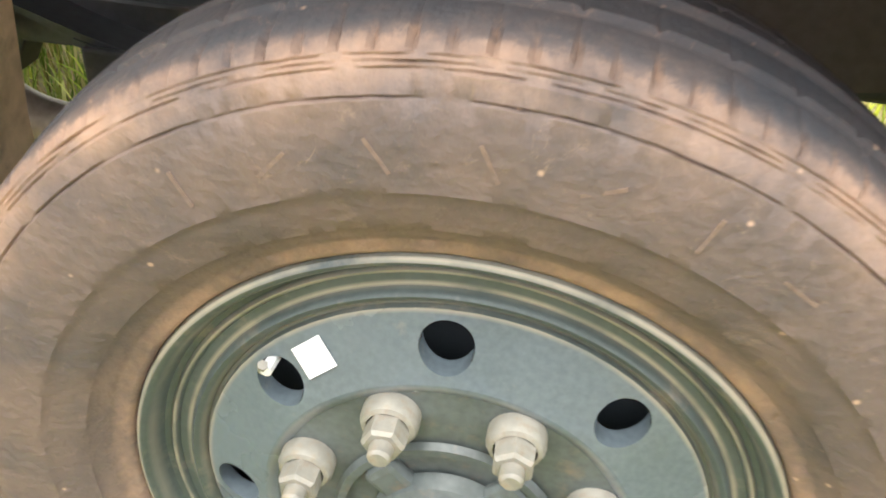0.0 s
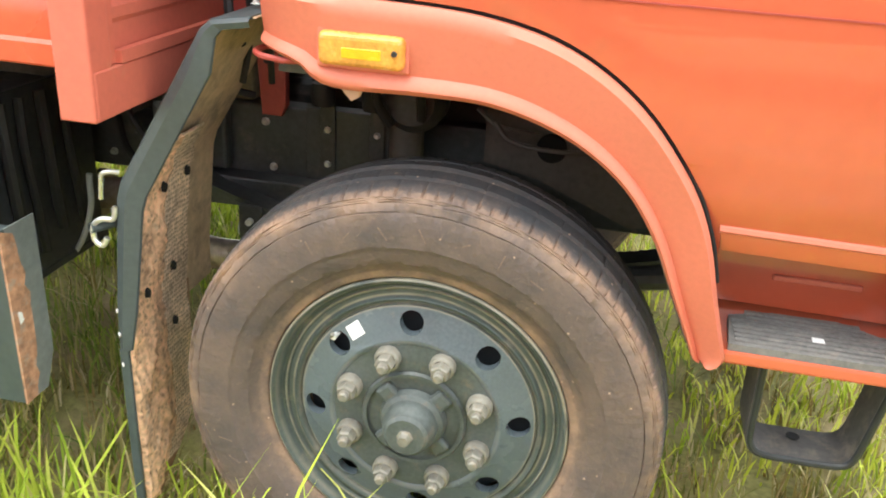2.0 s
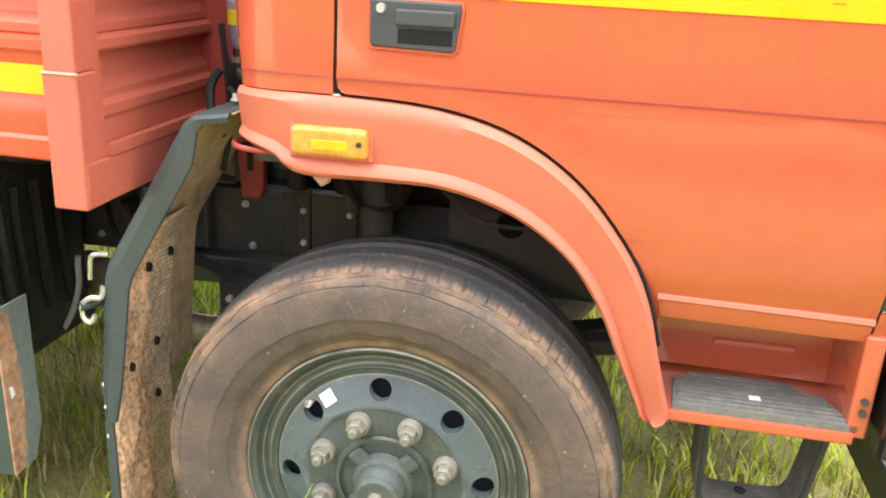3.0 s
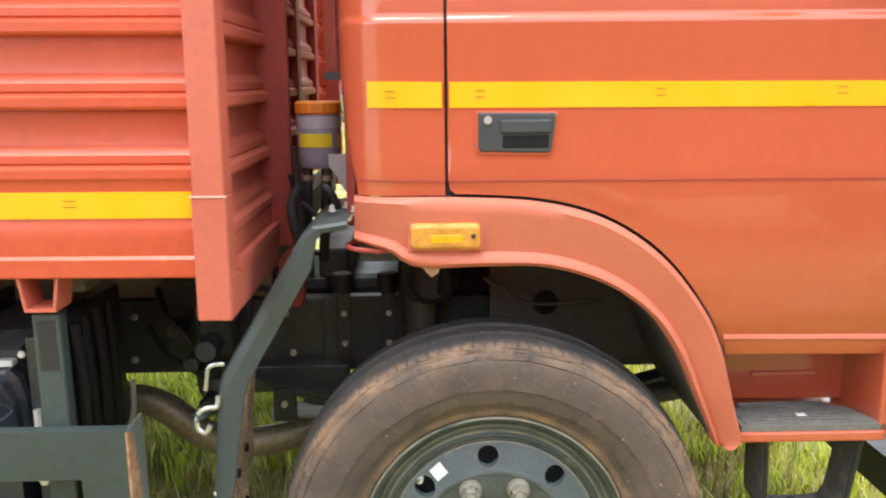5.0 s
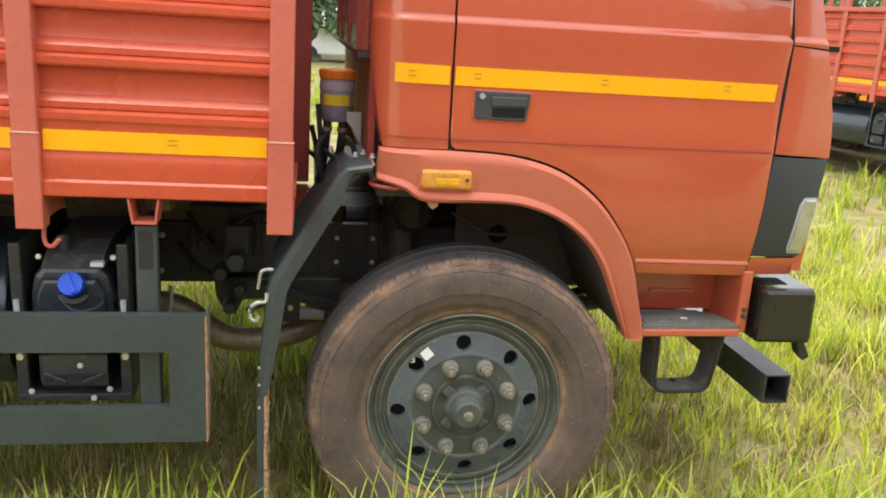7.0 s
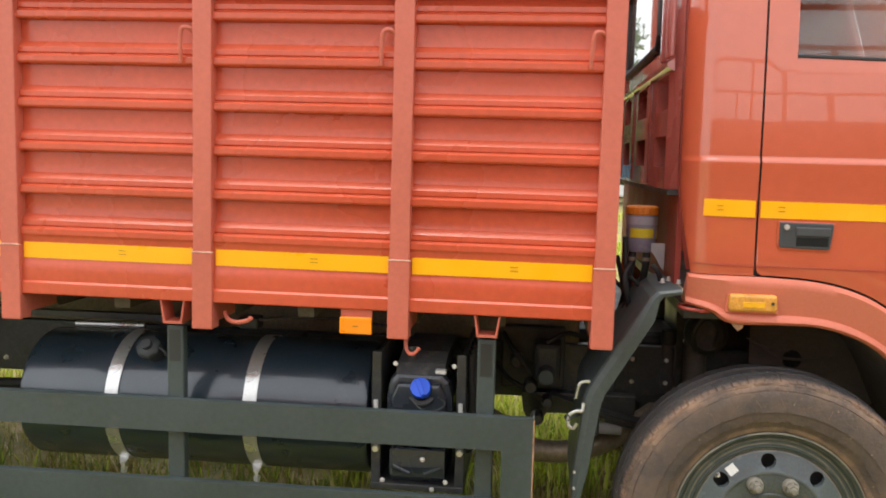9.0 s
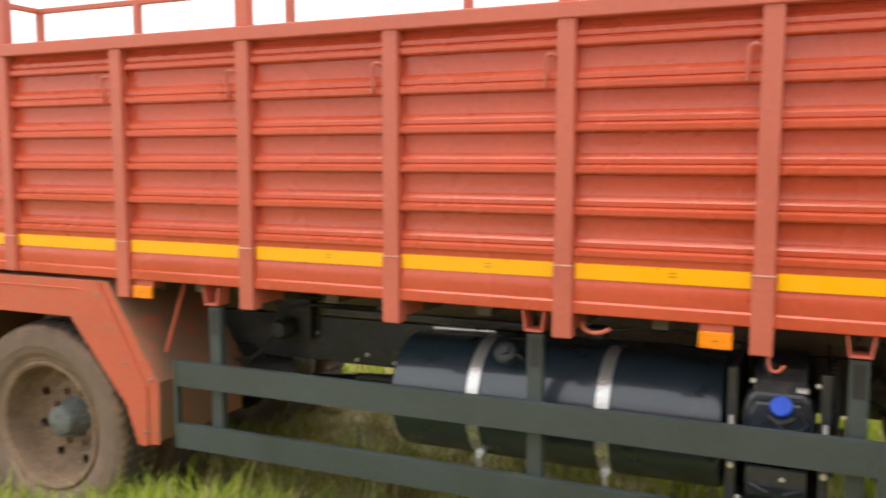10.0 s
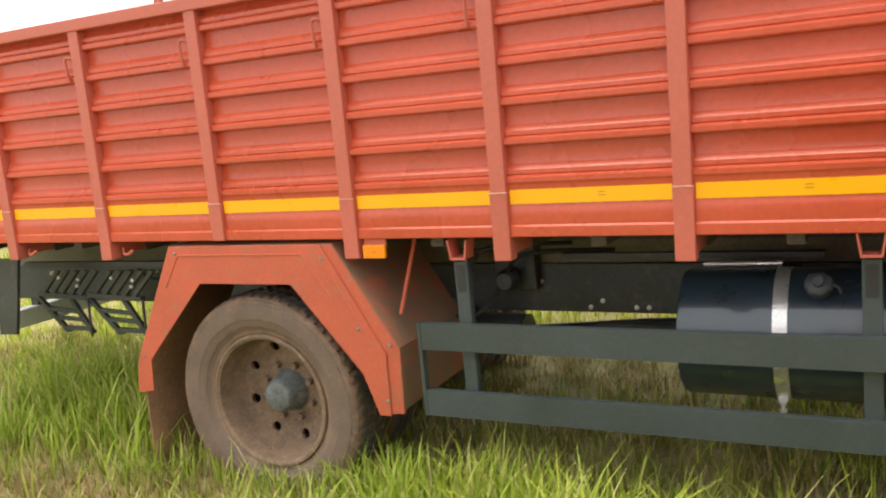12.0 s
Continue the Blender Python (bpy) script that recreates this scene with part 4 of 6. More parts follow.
def soil_lumps(edge, i, segs, r):
    """Uneven dried soil: thick at the shoulder, a thin film on the wall."""
    a = 2 * math.pi * i / segs
    v = Vector((math.cos(a) * r, math.sin(a) * r, 0.3 * edge))
    thick = 0.0022 if 14 <= edge <= 27 else (0.0007 if edge < 14 else 0.0)
    return thick * (noise.noise(v * 26) + 0.8 * noise.noise(v * 70) + 0.35)


def tyre_wobble(k, i, r, y):
    """Tread slits every few centimetres, small lugs along the shoulder, soil on the wall."""
    total = len(tyre_profile())
    edge = min(k, total - 1 - k)
    out = 1 if k < total / 2 else -1
    y -= out * soil_lumps(edge, i, 720, r)
    if edge in (25, 26, 27) and i % 6 == 0:
        r, y = r - 0.003, y + out * 0.004
    if edge in (27, 28, 31, 32) and i % 12 == 0:
        return r - 0.0035, y
    return r, y


def lug_wobble(k, i, r, y):
    """Coarser, deeper lugs for the driven wheels."""
    total = len(tyre_profile())
    edge = min(k, total - 1 - k)
    y -= (1 if k < total / 2 else -1) * 1.4 * soil_lumps(edge, i, 480, r)
    if edge >= 26 and edge not in (29, 30) and i % 8 < 3:
        return r - 0.009, y
    return r, y


def holed_band(r0, y0, r1, y1, count, hole_r, turn, deep):
    """A cone band with round holes through it."""
    bm = bmesh.new()
    rc, half = (r0 + r1) / 2, math.pi / count
    n = 32
    def put(th, r, extra=0.0):
        k = (r - r0) / (r1 - r0)
        return bm.verts.new((r * math.cos(th), y0 + k * (y1 - y0) + extra, r * math.sin(th)))
    for c in range(count):
        mid = turn + 2 * math.pi * c / count
        inner, outer, back = [], [], []
        for i in range(n):
            side, k = divmod(i, n // 4)
            e = 2 * k / (n // 4) - 1
            u, v = ((1, e), (-e, 1), (-1, -e), (e, -1))[side]
            a = math.atan2(v, u)
            inner.append(put(mid + hole_r * math.cos(a) / rc, rc + hole_r * math.sin(a)))
            back.append(put(mid + hole_r * math.cos(a) / rc, rc + hole_r * math.sin(a), deep))
            outer.append(put(mid + half * u, rc + (r1 - r0) / 2 * v))
        for i in range(n):
            j = (i + 1) % n
            bm.faces.new((inner[i], inner[j], outer[j], outer[i]))
            bm.faces.new((inner[i], back[i], back[j], inner[j]))
    bmesh.ops.remove_doubles(bm, verts=bm.verts, dist=0.002)
    return bm


def front_wheel(at):
    w = holder("front_wheel", truck, at)
    wide = Matrix.Diagonal((1.05, 1, 1.05, 1))
    part("tyre", lathe(tyre_profile(), 720, wobble=tyre_wobble), TYRE, w, "muddy ribbed black tyre", smooth=40, at=Matrix.Translation((0, -0.010, 0)))
    marks = w.children[0]
    rng = random.Random(5)
    # raised maker's marks on the wall, as plain bars
    for a0, a1, n in ((120, 58, 7), (-30, -75, 6), (232, 196, 6)):
        for k in range(n):
            a = radians(a0 + (a1 - a0) * k / (n - 1))
            m = Matrix.Rotation(-a, 4, 'Y') @ Matrix.Translation((0.447, 0.0041, 0))
            if k == 0 and a0 == 120:
                first = part("raised_mark", box(-0.016, 0.016, 0.0265, 0.0290, -0.0016, 0.0016), TYRE, marks, at=m)
            else:
                again(first, marks, m @ Matrix.Rotation(radians(rng.choice((0, 28, -28, 90, 60))), 4, 'Y'))
    rim = part("rim", lathe([(0.250, 0.080), (0.252, 0.086), (0.255, 0.087), (0.258, 0.081), (0.261, 0.077), (0.266, 0.075), (0.269, 0.078), (0.271, 0.085), (0.284, 0.086), (0.287, 0.081), (0.290, 0.080), (0.293, 0.084), (0.299, 0.082), (0.303, 0.073), (0.306, 0.063), (0.310, 0.0575), (0.314, 0.056), (0.318, 0.059), (0.320, 0.066), (0.319, 0.090)], 96), RIM, w, "dark grey steel rim", smooth=35)
    disc = part("wheel_disc", merged(holed_band(0.184, 0.056, 0.251, 0.080, 8, 0.0245, radians(94), 0.022), lathe([(0.172, 0.0600), (0.176, 0.0575), (0.180, 0.0558), (0.184, 0.056)], 64)), DISC, w, "smooth blue-grey wheel disc", smooth=35)
    part("mounting_face", lathe([(0.0, 0.0605), (0.172, 0.0605), (0.174, 0.064)], 64), HUBPAINT, w)
    part("brake_drum", lathe([(0.0, 0.13), (0.25, 0.13), (0.25, 0.24), (0, 0.24)], 48), GREYPLAST, w)
    hub = bmesh.new()
    lathe([(0, -0.016), (0.040, -0.016), (0.047, -0.010), (0.050, 0.004), (0.055, 0.010), (0.057, 0.034), (0.066, 0.040), (0.072, 0.056)], 40, bm=hub)
    lathe([(0.100, 0.050), (0.108, 0.050), (0.112, 0.057)], 48, bm=hub)
    h = part("hub", hub, HUBPAINT, w, "dusty grey wheel hub", smooth=35)
    for k in range(4):
        a = radians(45 + 90 * k)
        part("hub_web", box(0.05, 0.098, 0.044, 0.064, -0.020, 0.020, 0.008), HUBPAINT, h, at=Matrix.Rotation(-a, 4, 'Y'))
    part("hub_bolt", lathe([(0, -0.034), (0.012, -0.034), (0.013, -0.018), (0.018, -0.016), (0, -0.016)], 6), NUT, h)
    nut = bmesh.new()
    lathe([(0.0300, 0.060), (0.0300, 0.046), (0.027, 0.040), (0.022, 0.038)], 24, bm=nut)
    lathe([(0.0225, 0.041), (0.0220, 0.020), (0.019, 0.016), (0.013, 0.016)], 6, bm=nut)
    lathe([(0.0125, 0.018), (0.012, 0.004), (0.009, 0.001), (0, 0.001)], 12, bm=nut)
    first = None
    for k in range(8):
        a = radians(22.5 + 45 * k + 0.5)
        m = Matrix.Translation((0.148 * math.cos(a), 0, 0.148 * math.sin(a))) @ Matrix.Rotation(0.5 * k, 4, 'Y') @ Matrix.Diagonal((0.9, 1, 0.9, 1))
        if first is None:
            first = part("wheel_nut", nut, NUT, w, "weathered grey wheel nut", smooth=30, at=m)
        else:
            again(first, w, m)
    sticker = part("sticker", box(-0.016, 0.016, -0.0006, 0.0006, -0.0165, 0.0165), WHITE, w, "white square sticker",
                   at=Matrix.Rotation(radians(-126.3), 4, 'Y') @ Matrix.Translation((0.223, 0.0688, 0)) @ Matrix.Rotation(radians(20), 4, 'Z') @ Matrix.Rotation(radians(-5), 4, 'Y'))
    part("valve", tube([(-0.170, 0.12, 0.160), (-0.176, 0.062, 0.158)], 0.006, 8), ZINC, w, "brass valve stem")
    part("weight", tube([(-0.182, 0.07, 0.152), (-0.178, 0.062, 0.166)], 0.005, 6), NUT, w)
    for ob in w.children:
        if ob.name.split(".")[0] != "tyre":
            ob.matrix_basis = wide @ ob.matrix_basis
    return w


fw = front_wheel(pose(-0.008, -0.026, 0.508))


def rear_wheel(at):
    w = holder("rear_wheel", truck, at)
    part("tyre", lathe(tyre_profile(), 480, wobble=lug_wobble), REARTYRE, w, "mud-caked rear tyre", smooth=40, at=Matrix.Diagonal((1.03, 1, 1.03, 1)))
    inner = part("inner_tyre", lathe(tyre_profile(0.38), 80, wobble=tyre_wobble), REARTYRE, w, smooth=40)
    part("rim", lathe([(0.319, 0.066), (0.314, 0.056), (0.304, 0.056), (0.298, 0.062), (0.292, 0.066), (0.288, 0.10), (0.284, 0.14), (0.278, 0.19), (0.268, 0.215), (0.258, 0.228)], 80), MUDRIM, w, "deep mud-covered steel rim", smooth=35)
    part("wheel_disc", merged(holed_band(0.185, 0.246, 0.259, 0.228, 8, 0.024, radians(15), 0.02), lathe([(0, 0.244), (0.175, 0.244), (0.185, 0.246)], 60)), MUDRIM, w, smooth=35)
    part("hub", lathe([(0, 0.120), (0.040, 0.122), (0.066, 0.128), (0.075, 0.142), (0.077, 0.19), (0.092, 0.210), (0.104, 0.25)], 32, wobble=lambda k, i, r, y: (r * (1 + 0.05 * math.sin(i * 2.7 + k)), y + 0.004 * math.sin(i * 1.9 + 2 * k))), AXLEGREY, w, "blue-grey axle hub with dried mud", smooth=40)
    first = None
    for k in range(8):
        a = radians(22.5 + 45 * k)
        m = Matrix.Translation((0.135 * math.cos(a), 0.212, 0.135 * math.sin(a)))
        if first is None:
            first = part("wheel_nut", lathe([(0, 0.0), (0.016, 0.0), (0.018, 0.04), (0, 0.04)], 6), MUDRIM, w, at=m)
        else:
            again(first, w, m)
    part("drum", lathe([(0, 0.30), (0.24, 0.30), (0.24, 0.35), (0, 0.35)], 32), BLACK, w)
    for ob in w.children:
        if "tyre" not in ob.name:
            ob.matrix_basis = Matrix.Diagonal((1.085, 1, 1.085, 1)) @ ob.matrix_basis
    return w


rw = rear_wheel(pose(-4.815, -0.085, 0.432))
for src, x, z in ((fw, -0.008, 0.508), (rw, -4.815, 0.432)):
    far = copy_thing(src, pose(x, 2.15, z, 0, 0, 180))

# ---- front mudguard behind the wheel ----
def dense(points, n=8):
    return [(a[0] + (b[0] - a[0]) * k / n, a[1] + (b[1] - a[1]) * k / n) for a, b in zip(points, points[1:]) for k in range(n)] + [points[-1]]


GUARDLINE = dense([(-0.352, 1.334), (-0.435, 1.322), (-0.458, 1.302), (-0.527, 1.188), (-0.660, 0.968), (-0.672, 0.93), (-0.700, 0.66), (-0.702, 0.56)])
FLANGE = dense([(-0.352, 1.314), (-0.412, 1.304), (-0.426, 1.288), (-0.440, 1.218), (-0.600, 0.945), (-0.612, 0.91), (-0.650, 0.66), (-0.672, 0.56)])
mg = holder("front_mudguard", truck)
part("guard_shell", sheet(GUARDLINE, 0.030, 0.46, -0.006), FLAP, mg, "dark grey steel mudguard", smooth=12)
part("guard_lining", sheet([(x + 0.007, z - 0.002) for x, z in GUARDLINE], 0.036, 0.455, -0.003), SMOOTHMUD, mg, "brown mud film on the mudguard lining", smooth=40)
bm = bmesh.new()
rows = []
for a, b in zip(GUARDLINE, FLANGE):
    mid = (a[0] + 0.42 * (b[0] - a[0]), a[1] + 0.42 * (b[1] - a[1]))
    rows.append([bm.verts.new((a[0], 0.031, a[1])), bm.verts.new((a[0] + 0.08 * (b[0] - a[0]), 0.022, a[1] + 0.08 * (b[1] - a[1]))), bm.verts.new((mid[0], 0.015, mid[1])), bm.verts.new((b[0], 0.021, b[1])), bm.verts.new((b[0] + 0.002, 0.028, b[1]))])
for a, b in zip(rows, rows[1:]):
    for j in range(4):
        bm.faces.new((a[j], b[j], b[j + 1], a[j + 1]))
part("guard_flange", bm, FLAP, mg, smooth=12)


def mud_sheet(share, foot, thick):
    """Dried mud on the lining's lower half and down the flap, lumpy, over a share of its width."""
    bm = bmesh.new()
    line = curve([(-0.585, 0, 1.045), (-0.648, 0, 0.945), (-0.668, 0, 0.80), (-0.684, 0, 0.62), (-0.684, 0, 0.42), (-0.682, 0, 0.24), (-0.684, 0, foot)], 16)
    rows = []
    for k, p in enumerate(line):
        far = 0.31 - 0.05 * max(0.0, (p.z - 0.95) / 0.1) - 0.20 * max(0.0, (0.30 - p.z) / 0.2) ** 1.5
        row = []
        for j in range(33):
            lo, hi = (0.033 + (far - 0.033) * (q + 0.05 * (0 < q < 1) * noise.noise(Vector((p.z * 9, q * 3, 1)))) for q in share)
            y = lo + (hi - lo) * j / 32
            v = Vector((p.x * 9, y * 14, p.z * 14))
            lump = thick * (0.012 + 0.009 * noise.noise(v) + 0.007 * noise.noise(v * 3.1) + 0.004 * noise.noise(v * 7.3))
            if j in (0, 32) or k == 0:
                lump = 0.0
            row.append(bm.verts.new((p.x + lump, y + 0.004 * noise.noise(v * 2), p.z)))
        rows.append(row)
    for a, b in zip(rows, rows[1:]):
        for j in range(32):
            bm.faces.new((a[j], b[j], b[j + 1], a[j + 1]))
    return bm


part("dried_mud", mud_sheet((0.0, 0.56), 0.10, 1.0), MUD, mg, "pitted ochre dried mud", smooth=60)
part("perforated_lining", mud_sheet((0.54, 1.0), 0.16, 0.45), MESHMUD, mg, "grey-brown lining with a fine honeycomb relief", smooth=60)
part("mud_flap", prism([(0.028, 0.60), (0.33, 0.60), (0.32, 0.32), (0.24, 0.16), (0.10, 0.07), (0.030, 0.09)], -0.698, -0.690, axis="x"), BROWNFLAP, mg, "mud-caked rubber flap")
part("flap_edge", box(-0.704, -0.680, 0.022, 0.031, 0.09, 0.56, 0.003), FLAP, mg)
for x, y, z in ((-0.633, 0.022, 0.92), (-0.637, 0.15, 0.92), (-0.645, 0.27, 0.92), (-0.653, 0.07, 0.69), (-0.660, 0.20, 0.70), (-0.667, 0.20, 0.55)):
    part("guard_hole", lathe([(0, -0.012), (0.010, -0.012), (0.012, -0.003), (0, -0.001)], 14), SEAM, mg, "dark oval hole in the lining", at=Matrix.Translation((x, max(y, 0.05), z)) @ Matrix.Rotation(radians(6), 4, 'Y') @ Matrix.Rotation(radians(90), 4, 'Z') @ Matrix.Diagonal((0.62, 1, 1.1, 1)))
part("clip", tube(curve([(-0.655, 0.022, 0.992), (-0.675, 0.012, 0.994), (-0.690, 0.012, 0.985), (-0.696, 0.014, 0.955), (-0.700, 0.016, 0.93)], 4), 0.0055, 8), STEEL, mg, "bright steel clip")
part("clip", tube(curve([(-0.672, 0.02, 0.915), (-0.676, 0.015, 0.888), (-0.700, 0.010, 0.886), (-0.722, 0.012, 0.868), (-0.724, 0.012, 0.835), (-0.706, 0.012, 0.823), (-0.694, 0.014, 0.842)], 4), 0.0065, 8), STEEL, mg, "bright steel clip")
part("clip_tube", lathe([(0.008, -0.02), (0.012, -0.02), (0.012, 0.10), (0.008, 0.10)], 16), FLAP, mg, at=pose(-0.718, 0.025, 0.862, 0, 0, -30))
for z in (0.66, 0.60, 0.52):
    part("rivet", lathe([(0, -0.004), (0.005, -0.003), (0.006, 0.0), (0, 0.0)], 8), ZINC, mg, at=pose(-0.695, 0.021, z, 0, 0, -45))
for x, y in ((-0.40, 0.16), (-0.37, 0.22), (-0.345, 0.15)):
    part("guard_bolt", lathe([(0, 0.018), (0.006, 0.018), (0.007, 0.006), (0.012, 0.004), (0, 0.0)], 8), ZINC, mg, at=pose(x, y, 1.332, 90))
part("tow_loop", tube(curve([(-0.29, 0.015, 1.262), (-0.33, 0.018, 1.266), (-0.352, 0.042, 1.268), (-0.354, 0.08, 1.268), (-0.335, 0.115, 1.267), (-0.28, 0.12, 1.264), (-0.24, 0.09, 1.262), (-0.24, 0.05, 1.262), (-0.26, 0.02, 1.262), (-0.29, 0.01, 1.262)], 4), 0.006, 8), DARKRED, truck, "dark red wire loop")
part("body_mount", prism([(-0.635, 1.14), (-0.548, 1.14), (-0.552, 0.985), (-0.566, 0.955), (-0.622, 0.955)], 0.668, 0.695, 0.004), DARKRED, truck, "dark red body mount on the chassis rail")

# ---- cargo body ----
TILT = 0.0066
REAR = -7.58
cargo = part("cargo_body", box(REAR, -0.70, -0.05, 2.365, 1.25, 1.30), GRIME, truck, "ribbed orange-red drop-side cargo body", at=Matrix.Translation((0, 0, -TILT)) @ Matrix.Rotation(TILT, 4, 'Y'))
POSTS = [-0.638, -1.326, -2.020, -2.733, -3.447, -4.162, -4.910, -5.682, -6.42, -7.14, -7.545]
HALF = 0.036
# one rib: recess, sloped shoulder, face, lip, under-edge (depth from the outer face)
UNDER = [2.207, 2.055, 1.902, 1.750, 1.597, 1.446]


def rib_profile(low_rib=False):
    pts = [(0.034, 2.30)]
    for z in UNDER:
        pts += [(0.034, z + 0.140), (0.0345, z + 0.110), (0.034, z + 0.082), (0.032, z + 0.075), (0.0175, z + 0.060), (0.0125, z + 0.054), (0.012, z + 0.038), (0.016, z + 0.034), (0.006, z + 0.028), (0.0, z + 0.024), (0.0, z + 0.006), (0.004, z), (0.034, z - 0.004)]
    if low_rib:
        return pts + [(0.034, 1.392), (0.032, 1.386), (0.0175, 1.371), (0.0125, 1.365), (0.012, 1.350), (0.006, 1.342), (0.0, 1.338), (0.0, 1.318), (0.004, 1.312), (0.006, 1.308), (0.006, 1.245), (0.02, 1.238)]
    pts = pts[:-1] + [(0.006, 1.440), (0.006, 1.360), (0.003, 1.350), (0.001, 1.338), (0.0, 1.322), (0.002, 1.284), (-0.006, 1.277), (-0.006, 1.240), (-0.003, 1.236), (0.05, 1.236)]
    return pts


def bay(x0, x1):
    """One ribbed side panel between two posts, as folded sheet."""
    bm = bmesh.new()
    prof = rib_profile()
    n = 7
    rows = []
    for i in range(n + 1):
        x = x0 + (x1 - x0) * i / n
        rows.append([bm.verts.new((x, d + 0.0025 * noise.noise(Vector((x * 1.7, z * 1.9, 2))), z)) for d, z in prof])
    for a, b in zip(rows, rows[1:]):
        for j in range(len(a) - 1):
            bm.faces.new((a[j], b[j], b[j + 1], a[j + 1]))
    return bm


FACE = -0.107
for side in (0, 1):
    put = Matrix.Translation((0, FACE, 0)) if side == 0 else Matrix.Translation((0, 2.42, 0)) @ Matrix.Diagonal((1, -1, 1, 1))
    for a, b in zip(POSTS, POSTS[1:]):
        bm = bay(b + HALF - 0.004, a - HALF + 0.004)
        bm.transform(put)
        part("side_panel", bm, PANEL, cargo, smooth=25)
        bm = box(b + HALF + 0.006, a - HALF - 0.004, 0.0035, 0.0055, 1.366, 1.423)
        bm.transform(put)
        tp = part("reflective_tape", bm, YELLOW, cargo, "yellow reflective tape")
        if side == 0 and b > -3.5:
            x = a - 0.30
            for dz in (0.0, 0.013):
                part("tape_mark", box(x - 0.014, x + 0.014, FACE + 0.0022, FACE + 0.0032, 1.390 + dz, 1.3925 + dz), INK, tp)
    for k, x in enumerate(POSTS):
        foot = 1.142 if k not in (6,) else 1.236
        if k == 5:
            foot = 1.150
        bm = box(x - HALF + 0.002, x + HALF - 0.002, -0.016, 0.05, 1.415, 2.31, 0.004)
        bm.transform(put)
        part("post", bm, POST, cargo, "matt red steel post")
        bm = box(x - HALF - 0.001, x + HALF + 0.001, -0.018, 0.05, foot, 1.414, 0.004)
        bm.transform(put)
        part("post_foot", bm, POST, cargo)
        if k not in (6,):
            # the cross-bearer's end behind the foot
            bm = box(x - HALF + 0.003, x + HALF - 0.003, 0.051, 0.22, foot + 0.02, 1.234)
            bm.transform(put)
            part("bearer_end", bm, POST, cargo)
        if side == 0:
            part("weld_line", box(x - HALF - 0.003, x + HALF + 0.003, FACE - 0.0205, FACE - 0.015, 1.4125, 1.4165), WELD, cargo, "pale weld seam")
            e = x - HALF
            hook = tube(curve([(e + 0.004, FACE + 0.004, 2.160), (e - 0.008, FACE - 0.016, 2.176), (e - 0.026, FACE - 0.024, 2.176), (e - 0.036, FACE - 0.022, 2.158), (e - 0.039, FACE - 0.016, 2.11), (e - 0.041, FACE - 0.008, 2.062)], 4), 0.0075, 8)
            part("rope_hook", hook, POST, cargo, "bent round-bar rope hook")
    bm = box(REAR, -0.570, -0.024, 0.05, 2.302, 2.362, 0.006)
    bm.transform(put)
    part("top_rail", bm, POST, cargo, "matt red steel top rail")
    for k in (0, 2, 4, 6, 8, 10):
        bm = box(POSTS[k] - 0.034, POSTS[k] + 0.034, -0.012, 0.04, 2.362, 3.07, 0.004)
        bm.transform(put)
        part("stake", bm, POST, cargo)
    bm = box(REAR, -0.58, -0.012, 0.03, 3.065, 3.112, 0.006)
    bm.transform(put)
    part("stake_rail", bm, POST, cargo)
part("tail_rail", box(REAR, REAR + 0.05, -0.07, 2.385, 3.066, 3.111, 0.006), POST, cargo)
part("tail_gate", box(REAR, REAR + 0.04, -0.075, 2.39, 1.24, 2.30), PANEL, cargo)
for x in (-2.0, -5.68 + 0.02, -6.42 + 0.02):
    part("lashing_hook", tube(curve([(x + 0.04, -0.06, 1.195), (x + 0.06, -0.08, 1.172), (x + 0.10, -0.10, 1.168), (x + 0.14, -0.11, 1.178), (x + 0.155, -0.115, 1.19)], 4), 0.008, 8), POST, cargo)
part("lashing_hook", tube(curve([(-1.302, -0.06, 1.17), (-1.302, -0.08, 1.115), (-1.29, -0.10, 1.092), (-1.268, -0.115, 1.093), (-1.250, -0.12, 1.115)], 4), 0.0065, 8), POST, cargo)
for x in (-1.475, -4.055, -6.72):
    lampx = part("side_reflector_plate", box(x - 0.055, x + 0.055, FACE + 0.01, FACE + 0.018, 1.20, 1.238), POST, cargo)
    part("side_reflector", box(x - 0.056, x + 0.056, FACE - 0.006, FACE + 0.012, 1.150, 1.208, 0.003), ORANGELENS, lampx, "orange side reflector")
    part("reflector_mark", box(x - 0.010, x + 0.010, FACE - 0.0072, FACE - 0.0058, 1.176, 1.180), INK, lampx)


